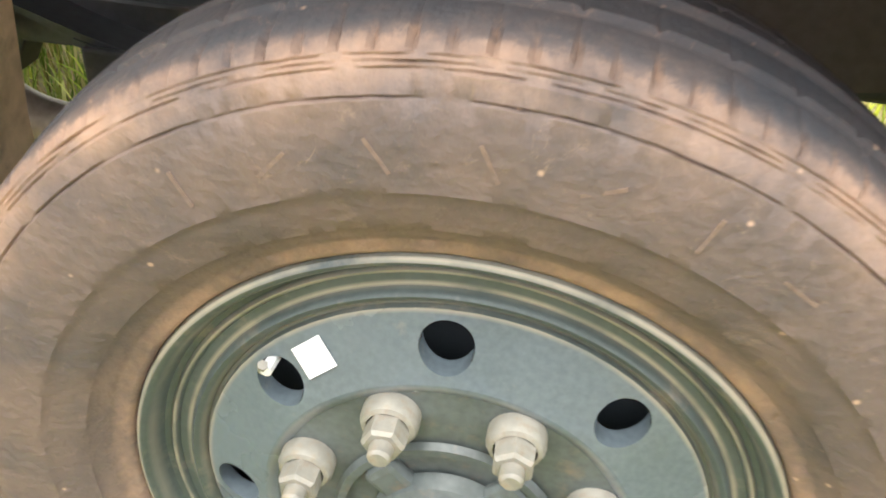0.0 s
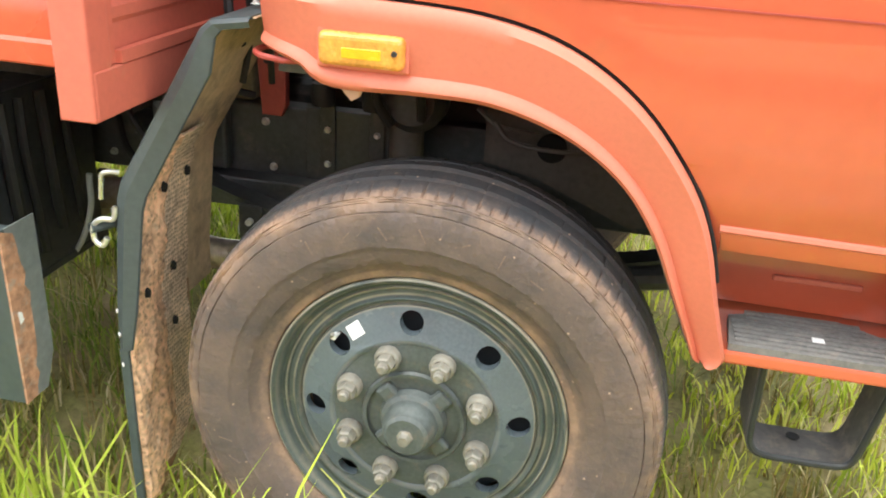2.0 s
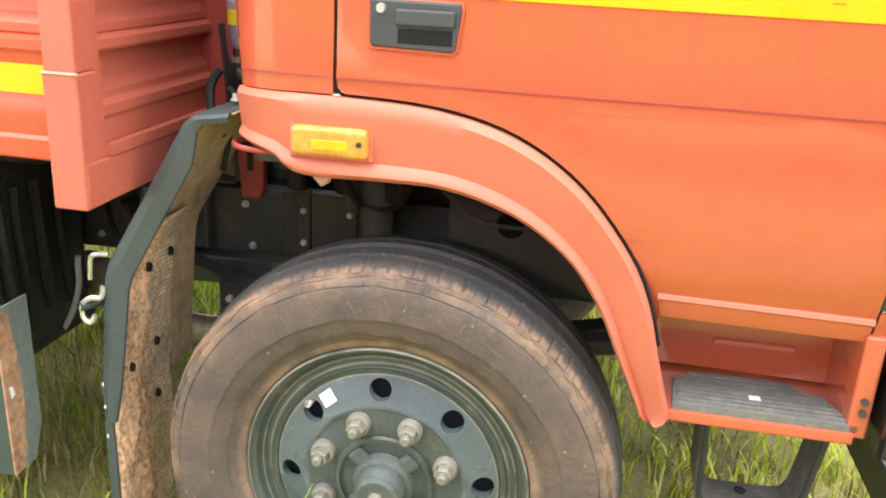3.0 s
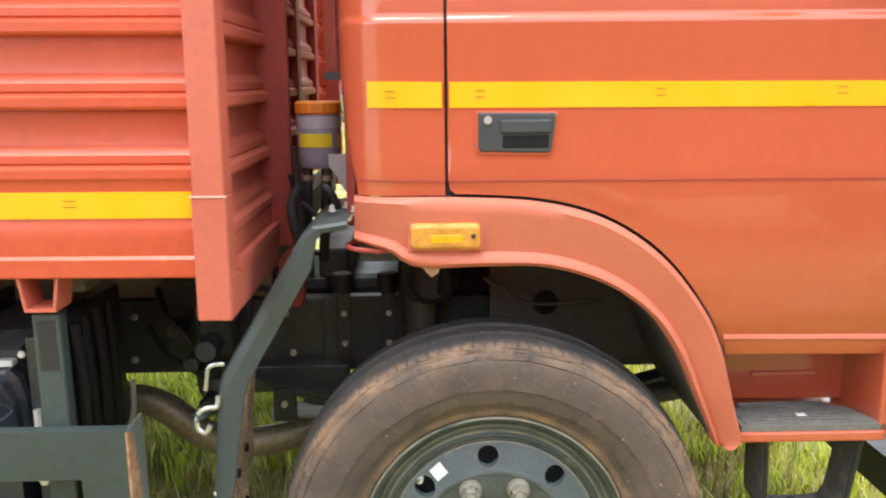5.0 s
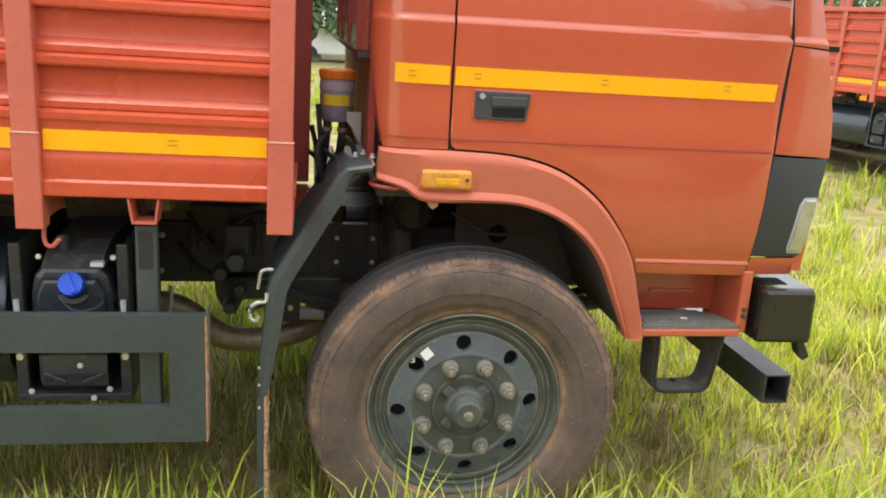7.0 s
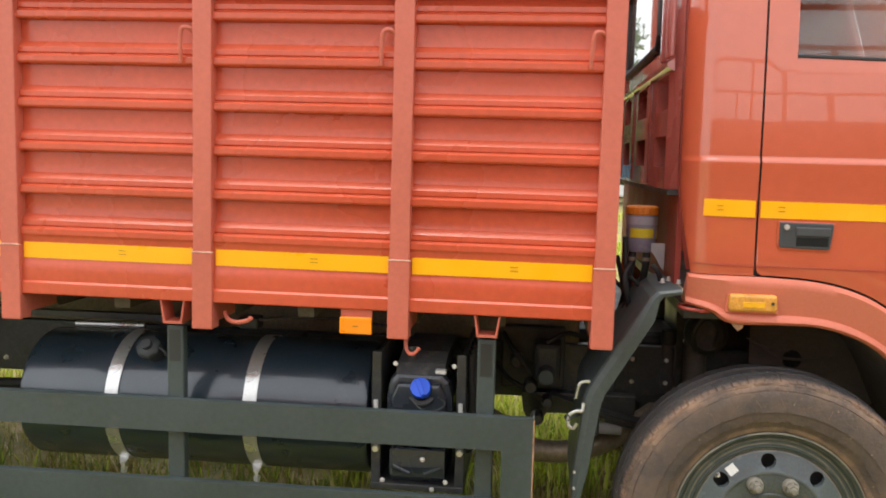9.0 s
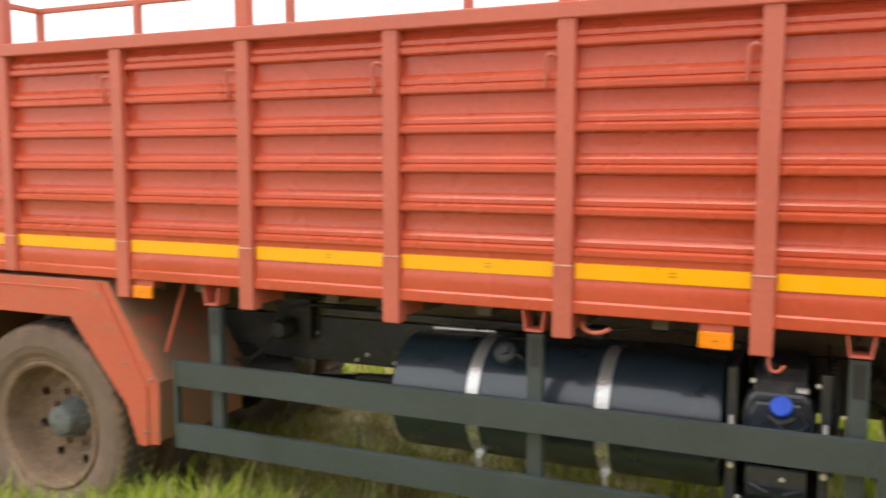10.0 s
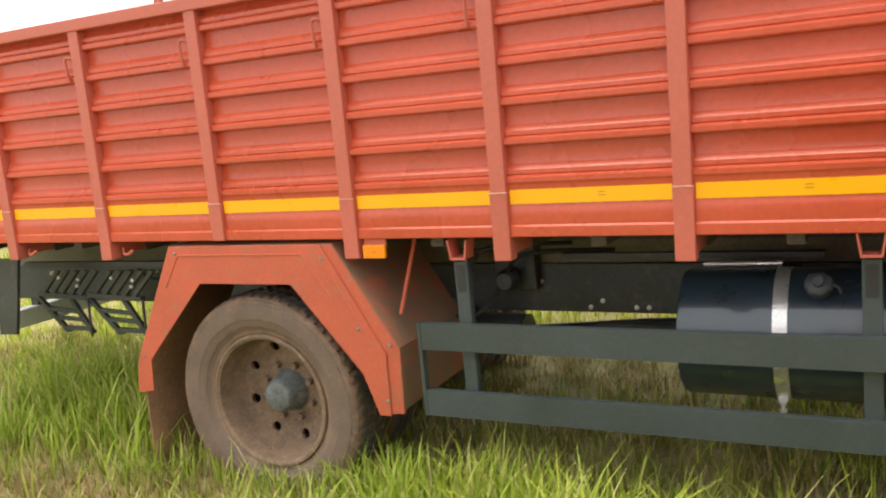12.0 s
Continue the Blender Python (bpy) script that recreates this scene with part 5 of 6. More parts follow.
def headboard():
    """Front board: ribs across the cargo body, stiffened by uprights."""
    bm = bmesh.new()
    prof = rib_profile(low_rib=True)
    ys = (-0.055, 0.33, 0.49, 0.51, 1.45, 2.365)
    rows = [[bm.verts.new((-0.612 - d - 0.078 * (y > 0.5), y, z)) for d, z in prof] for y in ys]
    for a, b in zip(rows, rows[1:]):
        for j in range(len(a) - 1):
            bm.faces.new((a[j], b[j], b[j + 1], a[j + 1]))
    hb = part("headboard", bm, POST, cargo, "matt red ribbed front board", smooth=25)
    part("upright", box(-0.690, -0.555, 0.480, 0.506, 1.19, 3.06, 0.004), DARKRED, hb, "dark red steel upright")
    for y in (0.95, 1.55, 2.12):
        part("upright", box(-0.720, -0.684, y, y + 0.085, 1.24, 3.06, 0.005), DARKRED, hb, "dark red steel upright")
    part("corner_plate", box(-0.668, -0.607, -0.10, -0.035, 1.238, 2.30), POST, hb)
    part("sill_lip", box(-0.612, -0.594, -0.034, 0.478, 1.238, 1.262), POST, hb)
    part("top_beam", box(-0.69, -0.63, -0.10, 2.40, 2.305, 2.36), POST, hb)
    part("front_bearer", box(-0.665, -0.599, -0.118, 0.478, 1.144, 1.236, 0.004), POST, hb, "matt red front cross-bearer")


headboard()
for y in (0.70, 1.50):
    part("runner", box(REAR + 0.1, -0.66, y, y + 0.09, 1.08, 1.25), GRIME, cargo)
for k, x in enumerate(POSTS[:-1]):
    part("cross_bearer", box(x - 0.035, x + 0.035, 0.12, 2.08, 1.15, 1.25), GRIME, cargo)
    part("cross_bearer", box(x - 0.385, x - 0.325, 0.0, 2.2, 1.18, 1.25), GRIME, cargo)

# ---- chassis ----
for y in (0.69, 1.43):
    rail = part("chassis_rail", box(-7.6, 1.05, y, y + 0.07, 0.738, 0.978, 0.008), BLACK, truck)
    part("subframe", box(-7.55, -0.66, y + 0.012, y + 0.07, 0.982, 1.15, 0.006), mat("dusty_subframe_paint", (0.20, 0.175, 0.115), 0.8, spread=0.3, scale=5, bump=0.2), truck, "dusty subframe under the cargo floor")
    if y < 1:
        # thin paler strip added for the lit top edge of the rail
        part("rail_lip", box(-7.6, -0.70, y - 0.006, y - 0.001, 0.970, 0.981, 0.002), GUARD, rail)
        first = None
        for x, z in [(-0.62, 0.93), (-0.60, 0.80), (-0.972, 0.95), (-1.096, 0.926), (-1.103, 0.784), (-1.366, 0.928), (-1.436, 0.928), (-1.219, 0.926), (-3.356, 0.764), (-3.295, 0.796), (-3.132, 0.766), (-3.073, 0.767), (-2.3, 0.94), (-3.6, 0.89), (-6.2, 0.94), (-6.0, 0.86), (-5.9, 0.87), (-2.6, 0.87), (-2.75, 0.94)]:
            m = pose(x, y, z)
            if first is None:
                first = part("frame_bolt", lathe([(0, -0.014), (0.007, -0.014), (0.009, -0.004), (0.012, -0.003), (0.012, 0.002), (0, 0.002)], 8), STEEL, rail, "zinc-plated frame bolt", at=m)
            else:
                again(first, rail, m)
fp = part("frame_plate", box(-0.50, -0.24, 0.682, 0.689, 0.775, 0.985, 0.003), BLACK, truck)
for x in (-0.433, -0.292):
    part("frame_rib", box(x - 0.022, x + 0.022, 0.674, 0.681, 0.79, 1.06, 0.003), BLACK, fp)
    part("mount_rubber", lathe([(0, -0.03), (0.03, -0.03), (0.034, 0.0), (0.03, 0.03), (0, 0.03)], 16), RUBBER, fp, smooth=40, at=pose(x, 0.64, 1.04, 90))
    for z in (0.931, 0.833):
        part("plate_bolt", lathe([(0, -0.010), (0.006, -0.010), (0.008, -0.003), (0.010, -0.002), (0.010, 0.003), (0, 0.003)], 8), ZINC, fp, "bright zinc-plated bolt", at=pose(x, 0.673, z))
for x, z in ((-0.223, 1.024), (-0.456, 1.0)):
    part("plate_bolt", lathe([(0, -0.010), (0.007, -0.010), (0.010, -0.003), (0, 0.003)], 8), ZINC, fp, at=pose(x, 0.679 if z < 1.01 else 0.655, z))
part("air_spring", tube([(-0.19, 0.60, 0.86), (-0.19, 0.60, 1.12)], 0.045, 20), LINER, truck, smooth=40)
part("frame_plate", box(-0.26, -0.20, 0.66, 0.70, 0.80, 1.20, 0.006), BLACK, truck)
part("air_chamber", lathe([(0, -0.05), (0.06, -0.05), (0.085, -0.02), (0.085, 0.03), (0.06, 0.06), (0, 0.06)], 24), BLACK, truck, smooth=40, at=pose(-0.16, 0.55, 1.08))
part("air_hose", tube(curve([(-0.21, 0.50, 1.02), (-0.23, 0.44, 1.10), (-0.19, 0.42, 1.17), (-0.13, 0.45, 1.13), (-0.13, 0.50, 1.04)]), 0.012, 8), RUBBER, truck)
part("brake_pipe", tube(curve([(0.05, 0.52, 1.05), (0.10, 0.50, 1.01), (0.22, 0.50, 1.00), (0.35, 0.52, 1.01)]), 0.006, 8), LINER, truck)
part("brake_pipe", tube(curve([(0.0, 0.55, 1.07), (0.06, 0.52, 1.04), (0.16, 0.52, 1.03)]), 0.005, 8), LINER, truck)
ip = part("arch_inner_panel", prism([(0.02, 1.22), (0.36, 1.17), (0.46, 1.02), (0.53, 0.82), (0.40, 0.80), (0.16, 0.90), (0.02, 0.93)], 0.57, 0.58), LINER, truck, "dusty plastic inner arch panel")
part("panel_opening", lathe([(0, -0.003), (0.034, -0.003), (0.038, 0.0), (0, 0.0)], 24), SEAM, ip, "dark round opening", at=pose(0.188, 0.569, 0.985))
part("engine_block", box(-0.2, 0.95, 0.78, 1.42, 0.70, 1.25, 0.03), BLACK, truck)
part("gearbox", box(-1.3, -0.2, 0.90, 1.30, 0.735, 1.0, 0.04), BLACK, truck)
part("front_axle", box(-0.08, 0.06, 0.26, 1.90, 0.42, 0.56, 0.02), BLACK, truck)
spring = holder("front_leaf_spring", truck)
for k in range(5):
    half = 0.72 - 0.11 * k
    line = [(-0.05 + half * t, 0.66 + 0.13 * (t * half / 0.72) ** 2 - 0.013 * k) for t in [i / 6 - 1 for i in range(13)]]
    part("spring_leaf", sheet(line, 0.55, 0.63, 0.010), BLACK, spring)
shack = holder("spring_shackle", truck)
part("shackle_plate", box(-0.643, -0.572, 0.535, 0.55, 0.63, 0.735, 0.006), BLACK, shack)
part("shackle_bolt", tube([(-0.607, 0.52, 0.69), (-0.607, 0.64, 0.69)], 0.010, 8), ZINC, shack)
part("shackle_tube", tube([(-0.65, 0.57, 0.655), (-0.48, 0.57, 0.655)], 0.026, 14), PALEGREY, shack)
part("exhaust_pipe", tube(curve([(-1.70, 0.72, 0.63), (-1.40, 0.70, 0.635), (-1.18, 0.69, 0.643), (-1.09, 0.69, 0.650), (-1.007, 0.69, 0.615), (-0.934, 0.69, 0.554), (-0.85, 0.69, 0.507), (-0.717, 0.69, 0.501), (-0.563, 0.70, 0.54), (-0.40, 0.80, 0.60), (-0.25, 0.95, 0.66)]), 0.048, 20), RUSTPIPE, truck, "grey-brown scuffed exhaust pipe", smooth=40)
part("pipe_flange", lathe([(0.048, -0.010), (0.072, -0.010), (0.074, -0.006), (0.074, 0.010), (0.048, 0.010)], 20), RUSTPIPE, truck, "rusty pipe flange", at=pose(-1.160, 0.69, 0.645, 0, 0, 90))
part("clamp_bolt", tube([(-1.176, 0.63, 0.585), (-1.176, 0.63, 0.71)], 0.008, 8), ZINC, truck)
part("track_rod", tube([(0.05, 0.35, 0.70), (0.75, 0.45, 0.78)], 0.03, 10), BLACK, truck)
part("valve_block", box(-0.85, -0.74, 0.48, 0.62, 0.86, 1.02, 0.02), BLACK, truck)
part("spring_bracket", prism([(-0.90, 0.78), (-0.89, 0.70), (-0.86, 0.64), (-0.82, 0.63), (-0.79, 0.69), (-0.42, 0.70), (-0.42, 0.78)], 0.62, 0.686, 0.006), BLACK, truck)
for x, y, z, r in ((-0.86, 0.50, 0.84, 0.03), (-0.79, 0.50, 0.78, 0.024), (-0.92, 0.56, 0.93, 0.03), (-0.83, 0.52, 0.70, 0.028)):
    part("air_valve", lathe([(0, -0.04), (r * 0.7, -0.04), (r, -0.02), (r, 0.03), (r * 0.6, 0.05), (0, 0.05)], 14), BLACK, truck, smooth=40, at=pose(x, y, z))
for p in (((-0.98, 0.58, 1.04), (-0.93, 0.50, 0.98), (-0.86, 0.48, 0.90)), ((-0.80, 0.50, 1.02), (-0.72, 0.52, 1.06), (-0.62, 0.62, 1.02)), ((-1.02, 0.60, 0.92), (-0.95, 0.52, 0.86), (-0.86, 0.48, 0.82), (-0.78, 0.50, 0.76))):
    part("air_hose", tube(curve(p), 0.010, 8), RUBBER, truck, smooth=40)
part("solenoid", lathe([(0, -0.05), (0.03, -0.05), (0.035, -0.02), (0.035, 0.05), (0, 0.05)], 16), FLAP, truck, at=pose(-0.80, 0.45, 0.90))
part("cable", tube(curve([(-1.028, 0.45, 0.80), (-1.031, 0.45, 0.771), (-1.035, 0.45, 0.706), (-1.068, 0.45, 0.614), (-1.116, 0.45, 0.544), (-1.182, 0.45, 0.507)]), 0.0085, 8), PALEGREY, truck, "pale grey cable")
part("valve_plate", box(-0.99, -0.72, 0.64, 0.686, 0.79, 1.06, 0.01), BLACK, truck)
part("prop_shaft", tube([(-4.65, 1.06, 0.44), (-3.2, 1.06, 0.565), (-1.2, 1.06, 0.68)], 0.048, 16), BLACK, truck)
part("rear_axle", tube([(-4.915, 0.3, 0.505), (-4.915, 1.85, 0.505)], 0.09, 16), BLACK, truck)
part("differential", lathe([(0, -0.18), (0.12, -0.16), (0.2, -0.05), (0.2, 0.05), (0.12, 0.16), (0, 0.18)], 24), BLACK, truck, at=pose(-4.9, 1.06, 0.51, 0, 0, 0))
rs = holder("rear_leaf_spring", truck)
for k in range(7):
    half = 0.75 - 0.09 * k
    line = [(-4.915 + half * t, 0.70 + 0.10 * (t * half / 0.75) ** 2 - 0.014 * k) for t in [i / 6 - 1 for i in range(13)]]
    part("spring_leaf", sheet(line, 0.62, 0.70, 0.012), BLACK, rs)
part("spring_hanger", prism([(-4.25, 0.80), (-4.02, 0.80), (-3.80, 0.62), (-3.98, 0.55), (-4.20, 0.66)], 0.55, 0.68), BLACK, truck)
part("air_reservoir", tube([(-4.02, 0.62, 0.64), (-3.66, 0.62, 0.64)], 0.10, 20), BLACK, truck, smooth=40)
part("relay_valve", lathe([(0, -0.06), (0.04, -0.06), (0.055, -0.03), (0.055, 0.02), (0.035, 0.05), (0, 0.05)], 18), BLACK, truck, smooth=40, at=pose(-3.72, 0.56, 0.93))
part("relay_bracket", box(-3.82, -3.60, 0.62, 0.70, 0.86, 1.12, 0.008), BLACK, truck)
part("relay_valve", lathe([(0, -0.05), (0.035, -0.05), (0.045, -0.02), (0.045, 0.03), (0, 0.04)], 16), GRIME, truck, smooth=40, at=pose(-3.90, 0.50, 1.06))
for p in (((-3.70, 0.52, 0.98), (-3.62, 0.46, 1.06), (-3.45, 0.50, 1.08), (-3.2, 0.62, 1.06)), ((-3.75, 0.52, 0.90), (-3.82, 0.44, 0.80), (-3.95, 0.46, 0.76), (-4.10, 0.56, 0.80)), ((-3.90, 0.46, 1.04), (-3.80, 0.40, 1.10), (-3.62, 0.44, 1.12), (-3.40, 0.60, 1.10)), ((-6.3, 0.62, 0.98), (-6.1, 0.55, 0.92), (-5.9, 0.55, 0.95), (-5.75, 0.62, 1.02))):
    part("air_hose", tube(curve(p), 0.011, 8), RUBBER, truck, smooth=40)
part("cable_duct", tube(curve([(-3.30, 0.60, 0.70), (-3.15, 0.60, 0.706), (-2.98, 0.60, 0.700), (-2.75, 0.60, 0.72)]), 0.022, 8), RUBBER, truck)
part("cable_rail", box(-3.4, -2.3, 0.45, 0.49, 1.05, 1.075), BLACK, truck)

# ---- rear wheel arch ----
OUT = [(-5.615, 0.455), (-5.575, 0.640), (-5.245, 1.238), (-4.270, 1.238), (-3.975, 0.770), (-3.985, 0.480)]
INN = [(-4.110, 0.452), (-4.175, 0.640), (-4.520, 1.050), (-5.072, 1.050), (-5.485, 0.640), (-5.500, 0.470)]
ra = holder("rear_mudguard", truck)
part("arch_plate", prism([OUT[0], OUT[1], (-5.245, 1.236), (-4.330, 1.236), (-4.045, 0.740), (-4.050, 0.452)] + INN, -0.112, -0.106, 0.002), DUSTRED, ra, "dusty red steel arch plate")
part("arch_fold", prism([(-4.330, 1.236), (-4.275, 1.236), (-3.978, 0.765), (-4.045, 0.740)], -0.1045, -0.099), DUSTRED, ra)
part("arch_shell", sheet([(OUT[k][0], OUT[k][1]) for k in range(6)], -0.105, 0.52, 0.004), mat("mud_sprayed_red", (0.50, 0.125, 0.065), 0.7, spread=0.15, scale=3, dust=(0.27, 0.165, 0.105), dust_at=0.31), ra, "red steel arch shell with brown mud spray")
part("arch_foot", prism([(-4.112, 0.452), (-3.985, 0.466), (-3.975, 0.770), (-4.045, 0.742), (-4.052, 0.50)], -0.103, -0.098), DUSTRED, ra)
first = None
for x, z in ((-5.21, 1.20), (-4.33, 1.17), (-4.175, 0.85), (-4.02, 0.78), (-4.06, 0.52), (-5.53, 0.66)):
    m = pose(x, -0.111, z)
    if first is None:
        first = part("arch_rivet", lathe([(0, -0.007), (0.007, -0.005), (0.010, 0.0), (0, 0.001)], 10), NUT, ra, at=m)
    else:
        again(first, ra, m)
part("arch_stay", tube([(-3.93, 0.05, 1.23), (-4.00, -0.02, 0.90)], 0.009, 8), DUSTRED, ra)
for line in ([(-5.30, 1.03), (-5.19, 1.192), (-4.44, 1.192), (-4.30, 0.99)], [(-4.345, 1.19), (-4.075, 0.735)]):
    part("arch_emboss", tube([(x, -0.1115, z) for x, z in line], 0.0045, 6), DUSTRED, ra)
part("arch_flap", prism([(-0.085, 0.50), (0.46, 0.50), (0.44, 0.08), (0.24, 0.004), (-0.04, 0.0), (-0.095, 0.02)], -5.588, -5.580, axis="x"), BROWNFLAP, ra, "muddy rubber flap")
part("arch_inner", sheet([(-5.592, 0.470), (-5.555, 0.640), (-5.232, 1.222), (-4.280, 1.222), (-3.990, 0.770), (-4.0, 0.50)], -0.098, 0.50, 0.004), BROWNFLAP, ra, "brown mud on the arch lining")

# ---- side guard ----
sg = holder("side_guard", truck)
GY = -0.122
def channel(x0, x1, z0, z1):
    """A C-section rail, its back to the road."""
    t, d = 0.004, 0.034
    return prism([(GY, z0), (GY + d, z0), (GY + d, z0 + t), (GY + t, z0 + t), (GY + t, z1 - t), (GY + d, z1 - t), (GY + d, z1), (GY, z1)], x0, x1, axis="x")


part("guard_rail", channel(-3.852, -0.844, 0.772, 0.888), GUARD, sg, "dark grey-green steel guard rail")
part("guard_rail", channel(-3.852, -0.844, 0.478, 0.592), GUARD, sg, "dark grey-green steel guard rail")
part("guard_end", box(-0.952, -0.844, GY - 0.003, GY, 0.478, 0.889), GUARD, sg)
# end plate: some dust, and a paler base standing in for skylight
part("guard_end_face", prism([(GY + 0.012, 0.889), (GY + 0.105, 0.889), (GY + 0.105, 0.560), (GY + 0.070, 0.478), (GY + 0.012, 0.478)], -0.847, -0.843, axis="x"), mat("dusty_guard_paint", (0.15, 0.165, 0.155), 0.5, spread=0.2, scale=6, bump=0.1, dust=(0.20, 0.17, 0.14), dust_at=0.6), sg, "dusty guard end plate, coloured paler for the skylight on it")
RUST = mat("scraped_rust", (0.38, 0.20, 0.115), 0.85, spread=0.5, scale=14, bump=0.4, dust=(0.30, 0.27, 0.22), dust_at=0.52)
rough_edge = [(0.034 + 0.020 * math.sin(math.pi * k / 16) + 0.014 * noise.noise(Vector((k * 0.9, 0, 3))), 0.872 - 0.392 * k / 16) for k in range(17)]
part("rust_scrape", prism([(GY - 0.0036, 0.886), (GY + 0.002, 0.886)] + [(GY + d, z) for d, z in rough_edge] + [(GY - 0.0036, 0.478)], -0.8462, -0.8412, axis="x"), RUST, sg, "ragged rust scrape on the guard end")
part("paint_chip", prism([(GY + 0.010, 0.70), (GY + 0.022, 0.695), (GY + 0.026, 0.675), (GY + 0.014, 0.668)], -0.8414, -0.8405, axis="x"), WHITE, sg)
part("guard_end", box(-3.868, -3.853, GY - 0.002, GY + 0.034, 0.476, 0.890), GUARD, sg)
for x in (-3.650, -2.128, -1.014):
    hang = part("hanger", box(x - 0.031, x + 0.031, GY + 0.036, GY + 0.076, 0.478, 1.150, 0.005), GUARD, sg, "dark guard hanger tube")
    part("hanger_slot", box(x - 0.020, x + 0.020, GY + 0.0345, GY + 0.0365, 1.02, 1.135), PLASTIC, hang)
    bm = prism([(x - 0.046, 1.242), (x - 0.034, 1.160), (x + 0.034, 1.160), (x + 0.046, 1.242), (x + 0.040, 1.242), (x + 0.028, 1.168), (x - 0.028, 1.168), (x - 0.040, 1.242)], GY + 0.016, GY + 0.10)
    part("hanger_fork", bm, POST, hang, "red bracket")

# ---- fuel tank ----
ft = holder("fuel_tank", truck)
TX0, TX1, TY, TZ, TR = -2.815, -1.450, 0.280, 0.785, 0.255
shellm = lathe([(0, 0), (TR - 0.03, 0.0), (TR - 0.008, 0.006), (TR, 0.02), (TR, TX1 - TX0 - 0.02), (TR - 0.008, TX1 - TX0 - 0.006), (TR - 0.03, TX1 - TX0), (0, TX1 - TX0)], 72)
part("tank_shell", shellm, TANK, ft, "black painted cylindrical fuel tank", smooth=35, at=Matrix.Translation((TX0, TY, TZ)) @ Matrix.Rotation(radians(-90), 4, 'Z'))
for x in (-2.435, -1.895):
    st = part("tank_strap", lathe([(TR + 0.001, -0.026), (TR + 0.004, -0.026), (TR + 0.004, 0.026), (TR + 0.001, 0.026)], 72), STEEL, ft, "bright steel tank strap", at=Matrix.Translation((x, TY, TZ)) @ Matrix.Rotation(radians(-90), 4, 'Z'))
    end = part("strap_end", prism([(-0.024, 0.085), (0.024, 0.085), (0.016, 0.02), (0.009, 0.0), (-0.009, 0.0), (-0.016, 0.02)], -0.004, 0.0), STEEL, ft, at=Matrix.Translation((x - 0.004, TY - 0.165, 0.545)) @ Matrix.Rotation(radians(-38), 4, 'X'))
    part("strap_bolt", tube([(x - 0.004, TY - 0.165, 0.556), (x - 0.004, TY - 0.150, 0.505)], 0.007, 8), ZINC, ft)
    part("strap_nut", lathe([(0, -0.012), (0.013, -0.012), (0.014, 0.008), (0, 0.008)], 6), STEEL, ft, at=pose(x - 0.004, TY - 0.152, 0.52, 75))
    part("tank_cradle", box(x - 0.04, x + 0.04, TY + 0.15, 0.70, 0.55, 0.98, 0.01), BLACK, ft)
filler = part("filler_neck", lathe([(0, -0.035), (0.018, -0.035), (0.02, -0.02), (0.040, -0.016), (0.047, -0.008), (0.047, 0.012), (0.036, 0.018), (0.036, 0.06), (0, 0.06)], 28, wobble=lambda k, i, r, y: (r - 0.003 * (i % 4 == 0 and 3 <= k <= 5), y)), mat("dusty_grey_plastic", (0.036, 0.042, 0.046), 0.5, spread=0.15, scale=12, bump=0.08), ft, "dusty grey filler cap", smooth=40, at=Matrix.Translation((-2.302, 0.075, 1.027)) @ Matrix.Rotation(radians(-35), 4, 'X') @ Matrix.Scale(1.02, 4))
part("filler_chain", tube(curve([(-2.255, 0.06, 1.03), (-2.235, 0.055, 1.02), (-2.228, 0.06, 1.0)]), 0.005, 6), GREYPLAST, ft)
part("sender_unit", box(-2.02, -1.94, 0.26, 0.34, 1.07, 1.12, 0.01), PLASTIC, ft)
part("sender_pipe", tube(curve([(-2.0, 0.28, 1.10), (-1.8, 0.3, 1.12), (-1.6, 0.4, 1.10), (-1.4, 0.5, 1.05)]), 0.007, 8), BLACK, ft)
part("tank_pipe", tube([(-2.75, 0.35, 1.045), (-2.45, 0.35, 1.048)], 0.011, 10), STEEL, ft, "bright pipe along the tank")

# ---- urea tank with its blue cap ----
ut = holder("urea_tank", truck)
DUSTTOP = mat("dusty_plastic_top", (0.075, 0.078, 0.080), 0.65, spread=0.25, scale=10, bump=0.1, dust=(0.17, 0.155, 0.13), dust_at=0.5)
part("urea_body", prism([(-1.372, 0.72), (-1.152, 0.72), (-1.138, 0.80), (-1.138, 0.90), (-1.152, 0.955), (-1.18, 0.985), (-1.345, 0.985), (-1.372, 0.955), (-1.386, 0.90), (-1.386, 0.80)], 0.05, 0.55, 0.02), UREA, ut, "blue-black plastic urea tank")
part("urea_front", prism([(-1.355, 0.73), (-1.168, 0.73), (-1.155, 0.80), (-1.160, 0.90), (-1.185, 0.95), (-1.34, 0.95), (-1.362, 0.90), (-1.368, 0.80)], 0.026, 0.056, 0.012), UREA, ut)
part("urea_top", prism([(0.05, 0.978), (0.10, 1.010), (0.20, 1.035), (0.52, 1.035), (0.52, 0.978)], -1.352, -1.172, 0.008, axis="x"), DUSTTOP, ut, "dusty grey sloping tank top")
part("top_fitting", box(-1.205, -1.165, 0.045, 0.075, 0.985, 1.0, 0.003), WHITE, ut, "white plastic fitting")
part("top_fitting", lathe([(0, 0.05), (0.018, 0.05), (0.020, 0.044), (0.020, 0.0), (0, 0)], 16), GREYPLAST, ut, "grey plug", at=pose(-1.30, 0.14, 1.015, 90))
part("urea_belly", prism([(0.024, 0.705), (0.10, 0.712), (0.30, 0.712), (0.30, 0.575), (0.06, 0.575), (0.034, 0.60), (0.024, 0.64)], -1.368, -1.162, 0.014, axis="x"), UREA, ut, "lower block of the tank")
